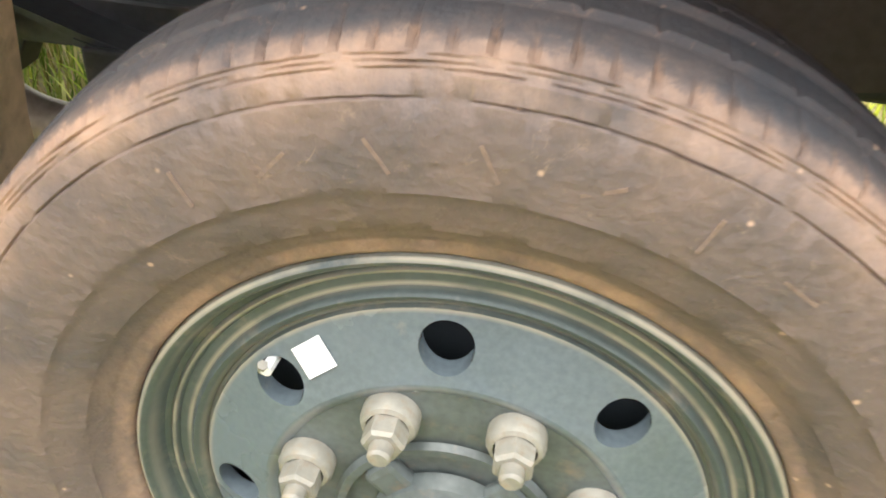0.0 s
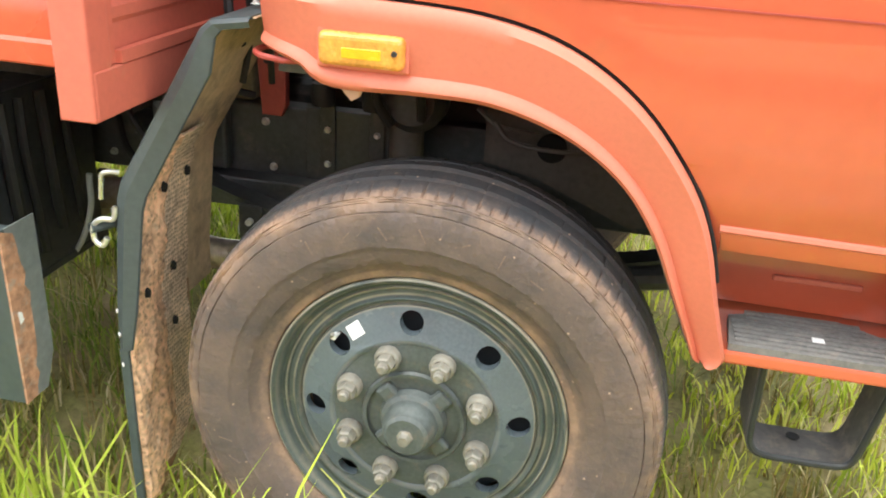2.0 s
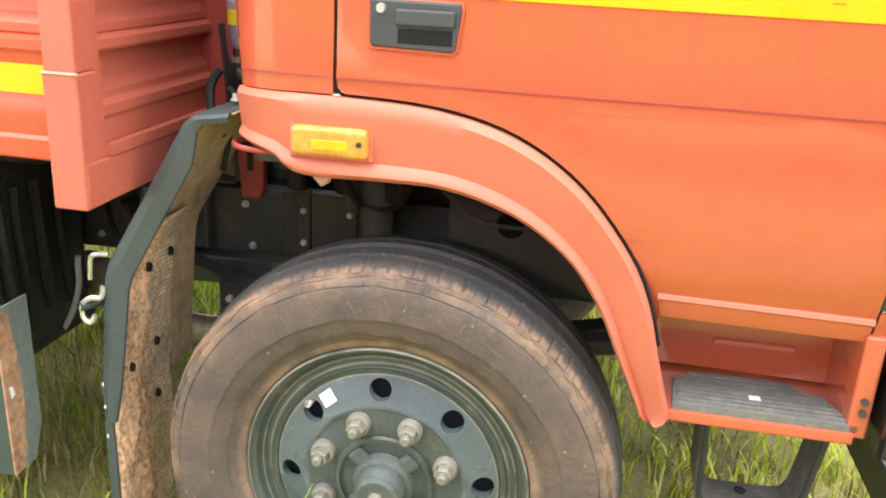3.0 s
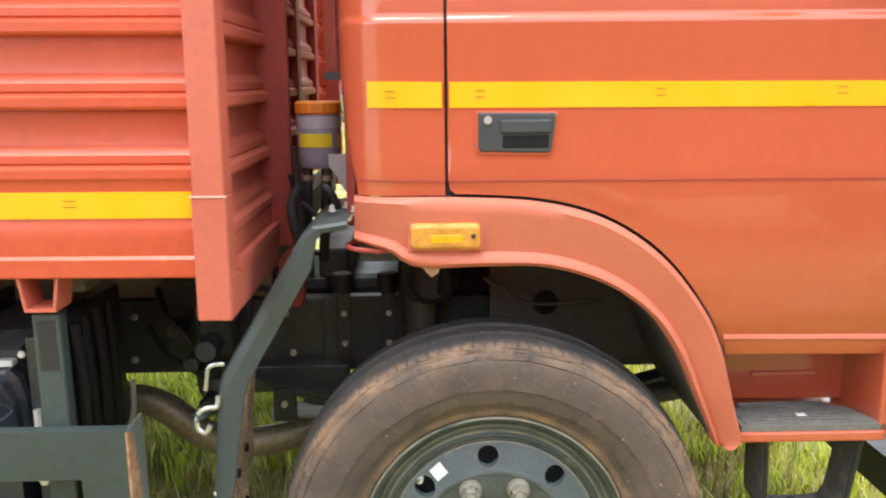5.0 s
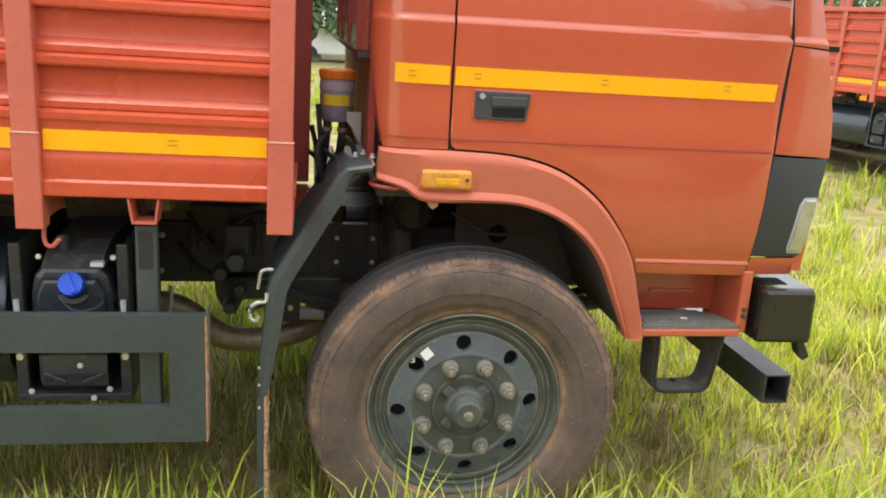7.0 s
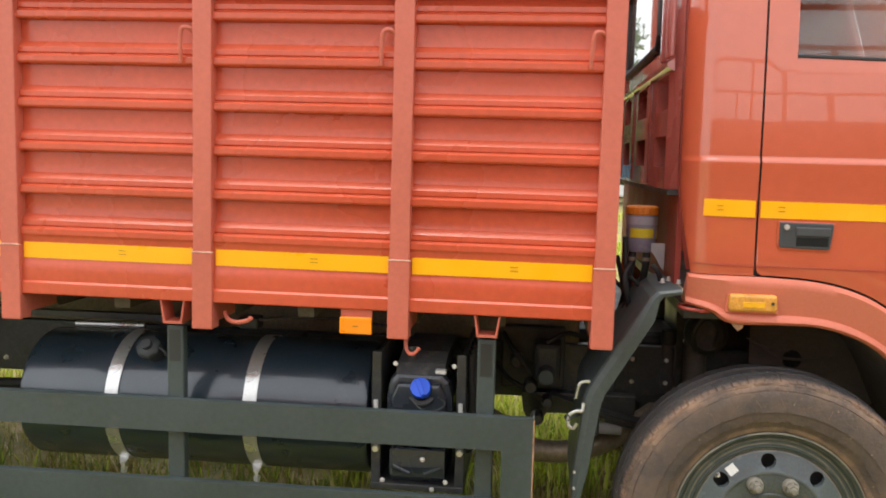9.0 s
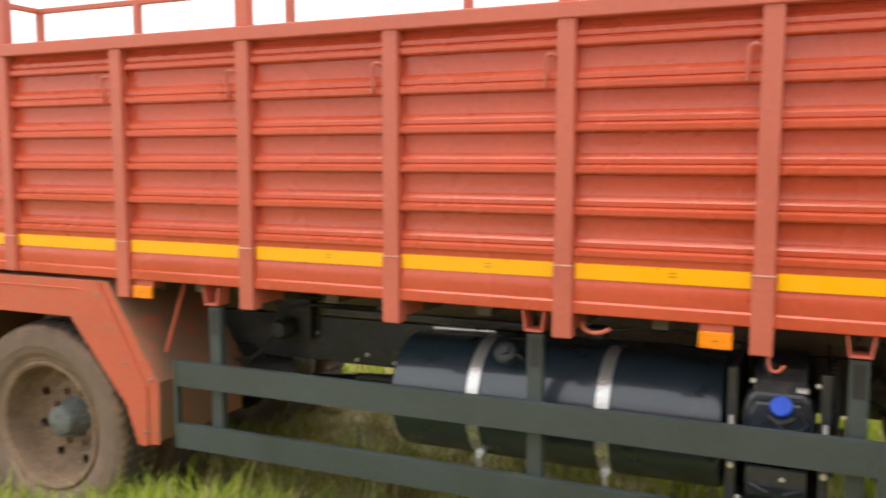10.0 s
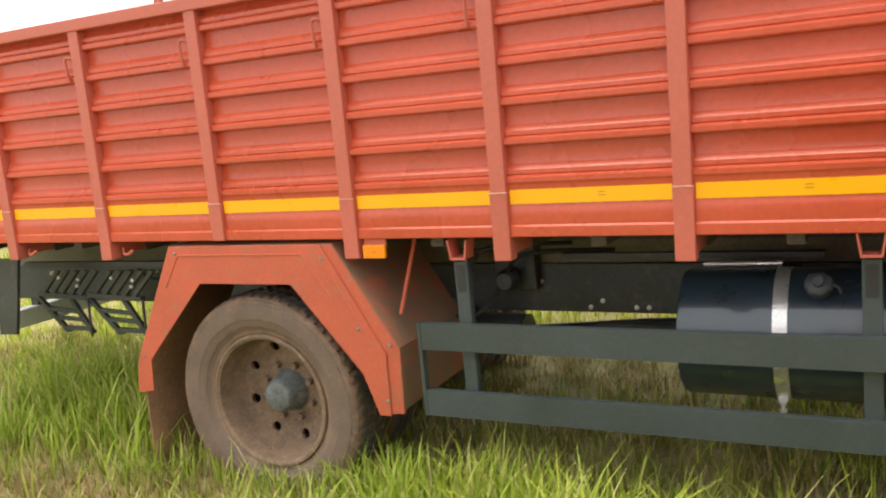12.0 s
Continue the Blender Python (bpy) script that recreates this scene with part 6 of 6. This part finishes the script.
for x, lean in ((-1.320, 0.45), (-1.205, -0.45)):
    part("belly_rib", tube([(x - 0.03, 0.026, 0.628 + lean * 0.03), (x + 0.03, 0.026, 0.628 - lean * 0.03)], 0.007, 8), UREA, ut, smooth=40)
cap_at = Matrix.Translation((-1.252, 0.045, 0.922)) @ Matrix.Rotation(radians(-28), 4, 'X') @ Matrix.Scale(0.80, 4)
part("filler_neck", lathe([(0.074, 0.02), (0.074, 0.0), (0.068, -0.008), (0.05, -0.010), (0.05, -0.03)], 32), PLASTIC, ut, smooth=40, at=cap_at)
cap = lathe([(0.047, -0.028), (0.047, -0.062), (0.044, -0.068), (0, -0.068)], 36, wobble=lambda k, i, r, y: (r - 0.0025 * (i % 3 == 0 and k < 3), y))
box(-0.011, 0.011, -0.078, -0.066, -0.040, 0.040, 0.003, bm=cap)
part("blue_cap", cap, BLUECAP, ut, "bright blue ribbed filler cap", at=cap_at @ Matrix.Rotation(radians(-25), 4, 'Y'))
part("cap_cord", tube(curve([(-1.285, -0.01, 0.905), (-1.24, -0.03, 0.872), (-1.19, -0.01, 0.868), (-1.165, 0.02, 0.885), (-1.19, 0.015, 0.91)]), 0.003, 6), GREYPLAST, ut)
for x in (-1.418, -1.108):
    part("urea_strap", sheet([(x, 0.56), (x, 1.0), (x, 1.06)], 0.05, 0.58, 0.012), BLACK, ut)
    part("urea_bracket", box(x - 0.017, x + 0.017, 0.036, 0.060, 0.55, 1.06, 0.004), BLACK, ut)
    part("urea_bolt", tube([(x, 0.026, 0.835), (x, 0.026, 0.885)], 0.009, 8), ZINC, ut)
    part("urea_nut", lathe([(0, -0.012), (0.012, -0.012), (0.014, 0.002), (0, 0.002)], 6), STEEL, ut, at=pose(x, 0.034, 0.70))
for k, y in enumerate((0.14, 0.22, 0.29, 0.37, 0.46)):
    part("urea_hose", tube(curve([(-1.085, y, 1.04), (-1.078 + 0.006 * (k % 2), y - 0.01, 0.90), (-1.082, y + 0.01, 0.76), (-1.09, y + 0.03, 0.66 - 0.02 * (k % 3))]), 0.013 + 0.003 * (k % 2), 8), RUBBER, ut, smooth=40)
part("urea_tray", box(-1.435, -1.092, 0.03, 0.60, 0.548, 0.570, 0.003), BLACK, ut)
for x, z in ((-1.242, 0.672), (-1.389, 0.587), (-1.206, 0.562), (-1.157, 0.592), (-1.348, 1.02), (-1.134, 1.02)):
    part("urea_screw", lathe([(0, -0.008), (0.008, -0.006), (0.010, 0), (0, 0.001)], 8), ZINC, ut, at=pose(x, 0.02 if z < 0.9 else 0.035, z))

# ---- steering-fluid bottle between cab and cargo body ----
fb = part("fluid_bottle", lathe([(0, 0.0), (0.046, 0.0), (0.054, 0.010), (0.055, 0.04), (0.057, 0.128), (0.054, 0.136), (0, 0.136)], 32), FLUID, truck, "cloudy plastic fluid bottle with orange cap", smooth=40, at=pose(-0.455, 0.395, 1.422, 90) @ Matrix.Scale(1.047, 4))
cap = part("bottle_cap", lathe([(0, 0.168), (0.054, 0.168), (0.060, 0.163), (0.060, 0.140), (0.056, 0.136), (0, 0.136)], 40, wobble=lambda k, i, r, y: (r - 0.002 * (i % 2), y)), ORANGE, fb, "orange screw cap")
def curved_label(r, a0, a1, z0, z1):
    """A sticker bent round the bottle."""
    bm = bmesh.new()
    rows = [[bm.verts.new((r * math.sin(t), z, -r * math.cos(t))) for z in (z0, z1)] for t in [radians(a0 + (a1 - a0) * k / 8) for k in range(9)]]
    for p, q in zip(rows, rows[1:]):
        bm.faces.new((p[0], q[0], q[1], p[1]))
    return bm


TAG = mat("warning_label", (0.72, 0.58, 0.03), 0.5, spread=0.12, scale=40, fine=300, bump=0.02)
part("bottle_label", curved_label(0.0575, 138, 232, 0.054, 0.088), TAG, fb, "yellow warning label")
part("bottle_label", curved_label(0.0575, 92, 118, 0.050, 0.084), TAG, fb)
part("fluid_line", lathe([(0.0566, 0.101), (0.0574, 0.103), (0.0574, 0.128), (0.0568, 0.130)], 32), mat("empty_bottle_wall", (0.42, 0.40, 0.46), 0.3, spread=0.06, bump=0.02), fb, "paler wall above the fluid")
for x, y in ((-0.487, 0.385), (-0.435, 0.372)):
    h = part("bottle_hose", tube(curve([(x, y, 1.428), (x, y - 0.005, 1.40), (x - 0.004, y, 1.35), (x - 0.012, y + 0.03, 1.27), (x - 0.03, y + 0.10, 1.15)]), 0.0145, 12), RUBBER, truck, smooth=40)
    part("hose_clamp", lathe([(0.0152, -0.007), (0.018, -0.007), (0.018, 0.007), (0.0152, 0.007)], 16), RUSTPIPE, h, at=pose(x - 0.001, y - 0.003, 1.395, 90))
part("bottle_bracket", prism([(-0.424, 1.461), (-0.374, 1.461), (-0.374, 1.355), (-0.389, 1.375), (-0.407, 1.410), (-0.424, 1.43)], 0.325, 0.329), PALEGREY, truck, "pale bracket plate")
part("hose_branch", tube(curve([(-0.50, 0.30, 1.38), (-0.52, 0.29, 1.34), (-0.515, 0.28, 1.28), (-0.50, 0.30, 1.22)]), 0.011, 8), RUBBER, truck)
part("hose_branch", tube(curve([(-0.43, 0.25, 1.385), (-0.41, 0.24, 1.37), (-0.395, 0.25, 1.33), (-0.39, 0.28, 1.28)]), 0.010, 8), RUBBER, truck)
for x0, y0, z0, x1, y1, z1 in ((-0.54, 0.42, 1.40, -0.50, 0.46, 1.10), (-0.50, 0.34, 1.33, -0.40, 0.36, 1.30), (-0.55, 0.5, 1.30, -0.42, 0.5, 1.24), (-0.52, 0.36, 1.48, -0.53, 0.36, 1.12)):
    part("wiring", tube(curve([(x0, y0, z0), ((x0 + x1) / 2 + 0.02, (y0 + y1) / 2, (z0 + z1) / 2 - 0.04), (x1, y1, z1)]), 0.009, 6), RUBBER, truck)
part("cab_crossmember", box(-0.52, -0.42, 0.78, 1.9, 1.02, 1.12, 0.01), BLACK, truck)

# ---- rear end ----
ru = holder("rear_underrun", truck)
part("underrun_bar", box(-7.50, -7.40, 0.02, 2.2, 0.565, 0.69, 0.006), GALV, ru, "grey-white rear underrun bar")
for y in (0.70, 1.43):
    part("underrun_drop", box(-7.48, -7.41, y, y + 0.07, 0.68, 0.80), BLACK, ru)
part("lamp_bracket", prism([(-6.79, 1.16), (-6.56, 1.16), (-6.63, 0.90), (-6.69, 0.70), (-6.84, 0.695)], 0.0, 0.02, 0.003), BLACK, truck, "black steel lamp bracket")
part("lamp_bracket_lamp", lathe([(0, -0.02), (0.028, -0.018), (0.034, 0.0), (0, 0.0)], 16), WHITE, truck, at=pose(-6.84, -0.012, 1.115))
part("lamp_bracket_case", box(-7.02, -6.80, -0.01, 0.06, 1.07, 1.235, 0.006), BLACK, truck)
rack = holder("folding_step_rack", truck)
RY = 0.30
part("rack_beam", box(-6.95, -5.55, RY + 0.02, RY + 0.06, 1.035, 1.075), BLACK, rack)
for k in range(2):
    dx = 0.46 * k
    # sloping slats of the upper frame
    for j in range(5):
        x = -6.82 + dx + 0.085 * j
        part("rack_slat", prism([(x, 0.875), (x + 0.035, 0.868), (x + 0.215, 1.025), (x + 0.185, 1.03)], RY - 0.01, RY + 0.012), BLACK, rack)
    part("rack_rail", prism([(-6.84 + dx, 0.865), (-6.40 + dx, 0.845), (-6.39 + dx, 0.872), (-6.83 + dx, 0.892)], RY - 0.015, RY + 0.02), BLACK, rack)
    # the ladder that hangs from it
    part("ladder_rail", prism([(-6.875 + dx, 0.870), (-6.835 + dx, 0.872), (-6.585 + dx, 0.640), (-6.625 + dx, 0.632)], RY - 0.012, RY + 0.012, 0.003), BLACK, rack)
    part("ladder_rail", prism([(-6.560 + dx, 0.845), (-6.520 + dx, 0.845), (-6.375 + dx, 0.640), (-6.405 + dx, 0.626)], RY - 0.012, RY + 0.012, 0.003), BLACK, rack)
    for t in (0.42, 0.66, 0.93):
        a, b = (-6.85 + dx + 0.25 * t, 0.868 - 0.232 * t), (-6.54 + dx + 0.15 * t, 0.842 - 0.208 * t)
        part("ladder_rung", prism([(a[0], a[1]), (b[0], b[1]), (b[0], b[1] + 0.024), (a[0], a[1] + 0.026)], RY - 0.010, RY + 0.010, 0.002), GUARD, rack)
    part("stay_rod", tube([(-6.372 + dx, RY - 0.02, 0.86), (-6.385 + dx, RY - 0.02, 0.618)], 0.008, 8), BLACK, rack)
    for x, z in ((-6.604, 0.986), (-6.45, 0.935), (-6.43, 0.975)):
        part("rack_bolt", lathe([(0, -0.012), (0.010, -0.012), (0.012, 0.0), (0, 0.0)], 8), ZINC, rack, at=pose(x + dx, RY - 0.012, z))
part("rack_label", box(-6.72, -6.675, RY + 0.014, RY + 0.018, 0.995, 1.02), WHITE, rack)

# ---- other lorries of the same kind ----
other = copy_thing(truck, pose(7.24, 6.57, -0.05, 0, 0, -78))
for guard in [o for o in other.children if o.name.startswith("side_guard")]:
    for ob in list(guard.children_recursive) + [guard]:
        bpy.data.objects.remove(ob)
for ob in [o for o in other.children_recursive if o.name.split(".")[0] in ("tank_strap", "strap_end", "strap_bolt", "strap_nut", "blue_cap", "urea_screw", "urea_nut", "urea_bolt", "cap_cord")]:
    bpy.data.objects.remove(ob)
tagged(other, "second orange-red lorry parked farther off in the grass")
# extra lorry, added only to block light behind and under the second
beside = copy_thing(other, pose(10.05, 7.15, -0.05, 0, 0, -78))
tagged(beside, "added fourth orange-red lorry that keeps light from under the second")
behind = copy_thing(truck, pose(4.4, -7.0, 0.0, 0, 0, 0))
tagged(behind, "third orange-red lorry of the same row, seen mirrored in the cab")

# ---- far things ----
# leaf green is lightened, with the haze of distance in its colour
LEAF = mat("tree_leaves", (0.17, 0.25, 0.125), 0.6, spread=0.5, scale=0.6, fine=6, bump=0)
BARK = mat("tree_bark", (0.12, 0.09, 0.06), 0.9, spread=0.3, scale=3, bump=0.4)


def tree(x, y, height, seed):
    """A broad field tree: tapered trunk, limbs, crown of many small leaf clumps."""
    rng = np.random.default_rng(seed)
    t = tagged(holder("tree", None, pose(x, y, 0)), "broad leafy green tree at the meadow's edge", "tree", group="trees at the meadow's edge")
    bm = bmesh.new()
    def limb(a, b, r0, r1):
        a, b = Vector(a), Vector(b)
        pts = [a.lerp(b, k / 4) + Vector(rng.normal(0, 0.12, 3)) * (0 < k < 4) for k in range(5)]
        rings = []
        for k, p in enumerate(pts):
            r = r0 + (r1 - r0) * k / 4
            rings.append([bm.verts.new(p + Vector((r * math.cos(q), r * math.sin(q), 0))) for q in [2 * math.pi * i / 7 for i in range(7)]])
        for u, v in zip(rings, rings[1:]):
            for i in range(7):
                bm.faces.new((u[i], u[(i + 1) % 7], v[(i + 1) % 7], v[i]))
    limb((0, 0, -0.1), (0, 0, height * 0.45), 0.3, 0.2)
    ends = []
    for k in range(7):
        a = 2 * math.pi * k / 7 + rng.uniform(-0.3, 0.3)
        e = (math.cos(a) * height * 0.28, math.sin(a) * height * 0.28, height * rng.uniform(0.5, 0.85))
        limb((0, 0, height * rng.uniform(0.25, 0.44)), e, 0.13, 0.04)
        ends.append(e)
    part("trunk", bm, BARK, t)
    clumps = []
    for k in range(52):
        e = ends[k % 7]
        clumps.append((np.array(e) * rng.uniform(0.4, 1.15) + rng.normal(0, height * 0.09, 3) - np.array((0, 0, height * 0.02)), height * rng.uniform(0.06, 0.12)))
    n = 13000
    pick = rng.integers(0, len(clumps), n)
    d = rng.normal(0, 1, (n, 3))
    d /= np.linalg.norm(d, axis=1)[:, None]
    c = np.array([clumps[i][0] for i in pick]) + d * np.array([clumps[i][1] for i in pick])[:, None] * rng.uniform(0.5, 1.1, n)[:, None]
    u = rng.normal(0, 1, (n, 3))
    u /= np.linalg.norm(u, axis=1)[:, None]
    v = np.cross(u, d)
    s = 0.21
    verts = np.stack([c - u * s, c + v * s * 0.5, c + u * s, c - v * s * 0.5], 1).reshape(-1, 3)
    me = bpy.data.meshes.new("crown")
    me.from_pydata(verts.tolist(), [], (np.arange(n * 4).reshape(-1, 4)).tolist())
    part("crown", me, LEAF, t)
    return t


for i in range(13):
    tree(-9 + i * 2.9 + 1.3 * math.sin(i * 2.1), 38 + 5 * math.sin(i * 1.7), 8.5 + 1.8 * math.sin(i * 3.3), 100 + i)



def stall(x, y):
    s = tagged(holder("van", None, pose(x, y, 0, 0, 0, 12)), "small blue box van parked at the meadow's edge", "van")
    part("van_box", box(-1.6, 1.2, -0.9, 0.9, 1.08, 2.16, 0.05), BLUEPAINT, s)
    part("van_skirt", box(-1.58, 1.18, -0.88, 0.88, 0.42, 1.075, 0.03), WHITE, s)
    part("van_cab", prism([(1.2, 0.5), (2.4, 0.5), (2.4, 1.2), (2.1, 1.85), (1.2, 1.9)], -0.85, 0.85, 0.04), WHITE, s)
    part("van_window", prism([(1.45, 1.25), (2.2, 1.25), (2.0, 1.8), (1.45, 1.85)], -0.87, -0.855), GLASS, s)
    for wx in (-0.9, 1.8):
        for wy in (-0.85, 0.70):
            part("van_wheel", lathe([(0, 0), (0.2, 0), (0.33, 0.02), (0.33, 0.15), (0, 0.15)], 24), RUBBER, s, at=pose(wx, wy, 0.33))


stall(-2.4, 36.0)
car = tagged(holder("car", None, pose(0.8, 34.0, 0)), "white car parked far off beside the trees", "car")
part("car_body", prism([(-2, 0.3), (2, 0.3), (2.05, 0.75), (1.3, 0.9), (0.7, 1.4), (-1.0, 1.42), (-1.9, 0.95), (-2.05, 0.8)], -0.8, 0.8, 0.08), WHITE, car)
for wx in (-1.3, 1.3):
    part("car_wheel", lathe([(0, -0.02), (0.2, -0.02), (0.32, 0.0), (0.32, 0.2), (0, 0.2)], 24), RUBBER, car, at=pose(wx, -0.82, 0.32))

# ---- grass ----


def parched(x, y):
    """How dry the meadow is at a place: 0 green, 1 bare and straw-covered."""
    wave = 0.5 * np.sin(1.7 * x + 2.2 * np.sin(1.1 * y + 0.4)) + 0.5 * np.sin(2.9 * y + 1.6 * np.sin(2.3 * x)) + 0.35 * np.sin(7.3 * x + 3.1 * y) * np.sin(6.1 * y - 2.2 * x)
    d = np.clip(0.20 + 0.32 * wave, 0, 1)
    for cx, cy, rx, ry, much in ((-3.75, 1.9, 1.25, 0.75, 1.0), (-5.95, -0.55, 1.15, 0.6, 1.0), (-5.25, -0.52, 0.75, 0.6, 1.0), (-2.0, 0.25, 1.5, 0.35, 0.6), (0.75, 0.35, 0.7, 0.8, 0.8), (-0.55, -0.1, 0.7, 0.35, 0.45)):
        d = np.maximum(d, much * np.clip(1.5 - 1.3 * np.hypot((x - cx) / rx, (y - cy) / ry), 0, 1))
    return d


def scatter(x, y):
    """A steady pseudo-random number for each place."""
    return np.modf(np.abs(np.sin(x * 91.7 + y * 57.3)) * 997.0)[0]


def under(x, y):
    """Shorter and thinner under the lorry, where the wheels stand and where the meadow is dry, in uneven stands."""
    f = 0.80 + 0.32 * np.sin(2.1 * x + 1.3 * np.sin(2.7 * y)) * np.sin(3.3 * y + 0.8 * np.sin(1.9 * x))
    shade = (y > 0.1) & (y < 2.2) & (x > -8) & (x < 0.3)
    f[shade] *= 0.6
    f[shade & (scatter(x, y) < 0.55)] = 0
    d = parched(x, y)
    f[scatter(y, x) < 0.95 * d] = 0
    f *= 1 - 0.35 * d
    for wx in (-0.012, -4.815):
        near = (np.abs(x - wx) < 0.45) & (y > -0.02) & (y < 0.32)
        f[near] = 0
    return f


def thin(x, y):
    """Undergrowth that fails on the dry patches."""
    return np.where(scatter(y, x) < 0.95 * parched(x, y), 0.0, 1.0)


def dead(x, y):
    """Dead blades where the meadow is dry."""
    low = np.where((y > -1.15) & (y < -0.1) & (x > -7.0) & (x < -4.9), 0.6, 1.0)
    low = np.where((y > 0.9) & (y < 2.7) & (x < -2.4) & (x > -5.2), 0.45, low)
    return np.where(scatter(x, y) < parched(x, y) + 0.10, low, 0.0)


def ahead(x, y):
    """No grass under the lorries that stand ahead."""
    dx, dy = x - 7.24, y - 6.57
    c, s = math.cos(radians(-78)), math.sin(radians(-78))
    along, across = c * dx + s * dy, c * dy - s * dx
    return np.where((along > -7.9) & (along < 1.2) & (across > 0.5) & (across < 5.2), 0.0, 1.0)


blades("dry_grass", 23000, -0.5, 4.4, -1.3, 4.8, 0.36, 0.009, 16, "yellowing dry meadow grass ahead of the wheel", under, DRYGRASS, 0.9)
blades("tall_grass", 19000, -4.2, 3.6, -0.95, 0.15, 0.52, 0.009, 17, "tall yellow-green meadow grass beside the front wheel", under, FRONTGRASS, 0.3)
blades("tall_grass", 15000, -9.5, -2.6, -0.95, 0.15, 0.52, 0.009, 11, "tall green-yellow meadow grass beside the lorry", under, LUSHGRASS, 0.3)
blades("tall_grass", 3600, -7.4, -5.72, -0.05, 1.1, 0.60, 0.010, 24, "tall lush green grass clump behind the rear wheel", None, LUSHGRASS, 0.3)
blades("grass", 15000, -10.5, -2.7, 0.0, 6.0, 0.36, 0.009, 12, "green-yellow meadow grass", under, GRASS, 0.8)
blades("grass", 18000, -3.3, 4.6, 0.0, 6.0, 0.36, 0.009, 18, "yellow-green meadow grass", under, FRONTGRASS, 0.8)
blades("grass", 9000, -8.0, 1.5, 2.5, 5.6, 0.40, 0.012, 26, "bright yellow-green meadow grass beyond the lorry", None, FRONTGRASS, 0.5)
blades("grass", 3600, -2.5, 0.3, 1.3, 2.9, 0.36, 0.011, 27, "bright yellow-green grass at the lorry's far side", None, FRONTGRASS, 0.3)
# low blades under the lorry, shade carried by their darker colour
blades("shaded_grass", 26000, -9.0, 0.8, -0.5, 2.6, 0.26, 0.008, 19, "undergrowth under the lorry, coloured darker for its shade", thin, SHADEGRASS, 0.3)
blades("straw", 40000, -9.5, 4.4, -1.2, 3.6, 0.17, 0.007, 20, "brown and tan dead straw between the grass", None, STRAW, 0.5)
blades("dead_grass", 46000, -9.5, 3.4, -2.2, 3.4, 0.24, 0.007, 25, "olive and tan dying grass on dry patches", dead, DEADGRASS, 0.6)
blades("grass", 40000, -15.0, 9.0, -12.0, -0.4, 0.20, 0.011, 13, "short trodden meadow grass", thin, GRASS, 2.5)
blades("grass", 13000, 2.5, 14.0, -6.0, 9.0, 0.38, 0.014, 21, "yellow-green meadow grass ahead of the lorry", ahead, FRONTGRASS, 2.5)
blades("dead_grass", 14000, 2.3, 13.0, -5.0, 8.5, 0.26, 0.012, 28, "olive and tan dying grass ahead of the lorry", ahead, DEADGRASS, 1.5)
blades("grass", 50000, -30, 18, 3.5, 27, 0.40, 0.022, 14, "far meadow grass", ahead, GRASS, 3.0)
blades("grass", 14000, -28, -7.0, -6, 6, 0.42, 0.02, 15, "meadow grass behind the lorry", None, GRASS, 2.5)
blades("seeding_grass", 2100, -3.4, 3.0, -0.80, -0.22, 0.55, 0.008, 22, "long bright grass stems standing over the rest", None, FRONTGRASS, 0.1)
blades("seeding_grass", 1300, -8.8, -3.4, -0.80, -0.22, 0.62, 0.008, 23, "long green grass stems standing over the rest", under, LUSHGRASS, 0.1)
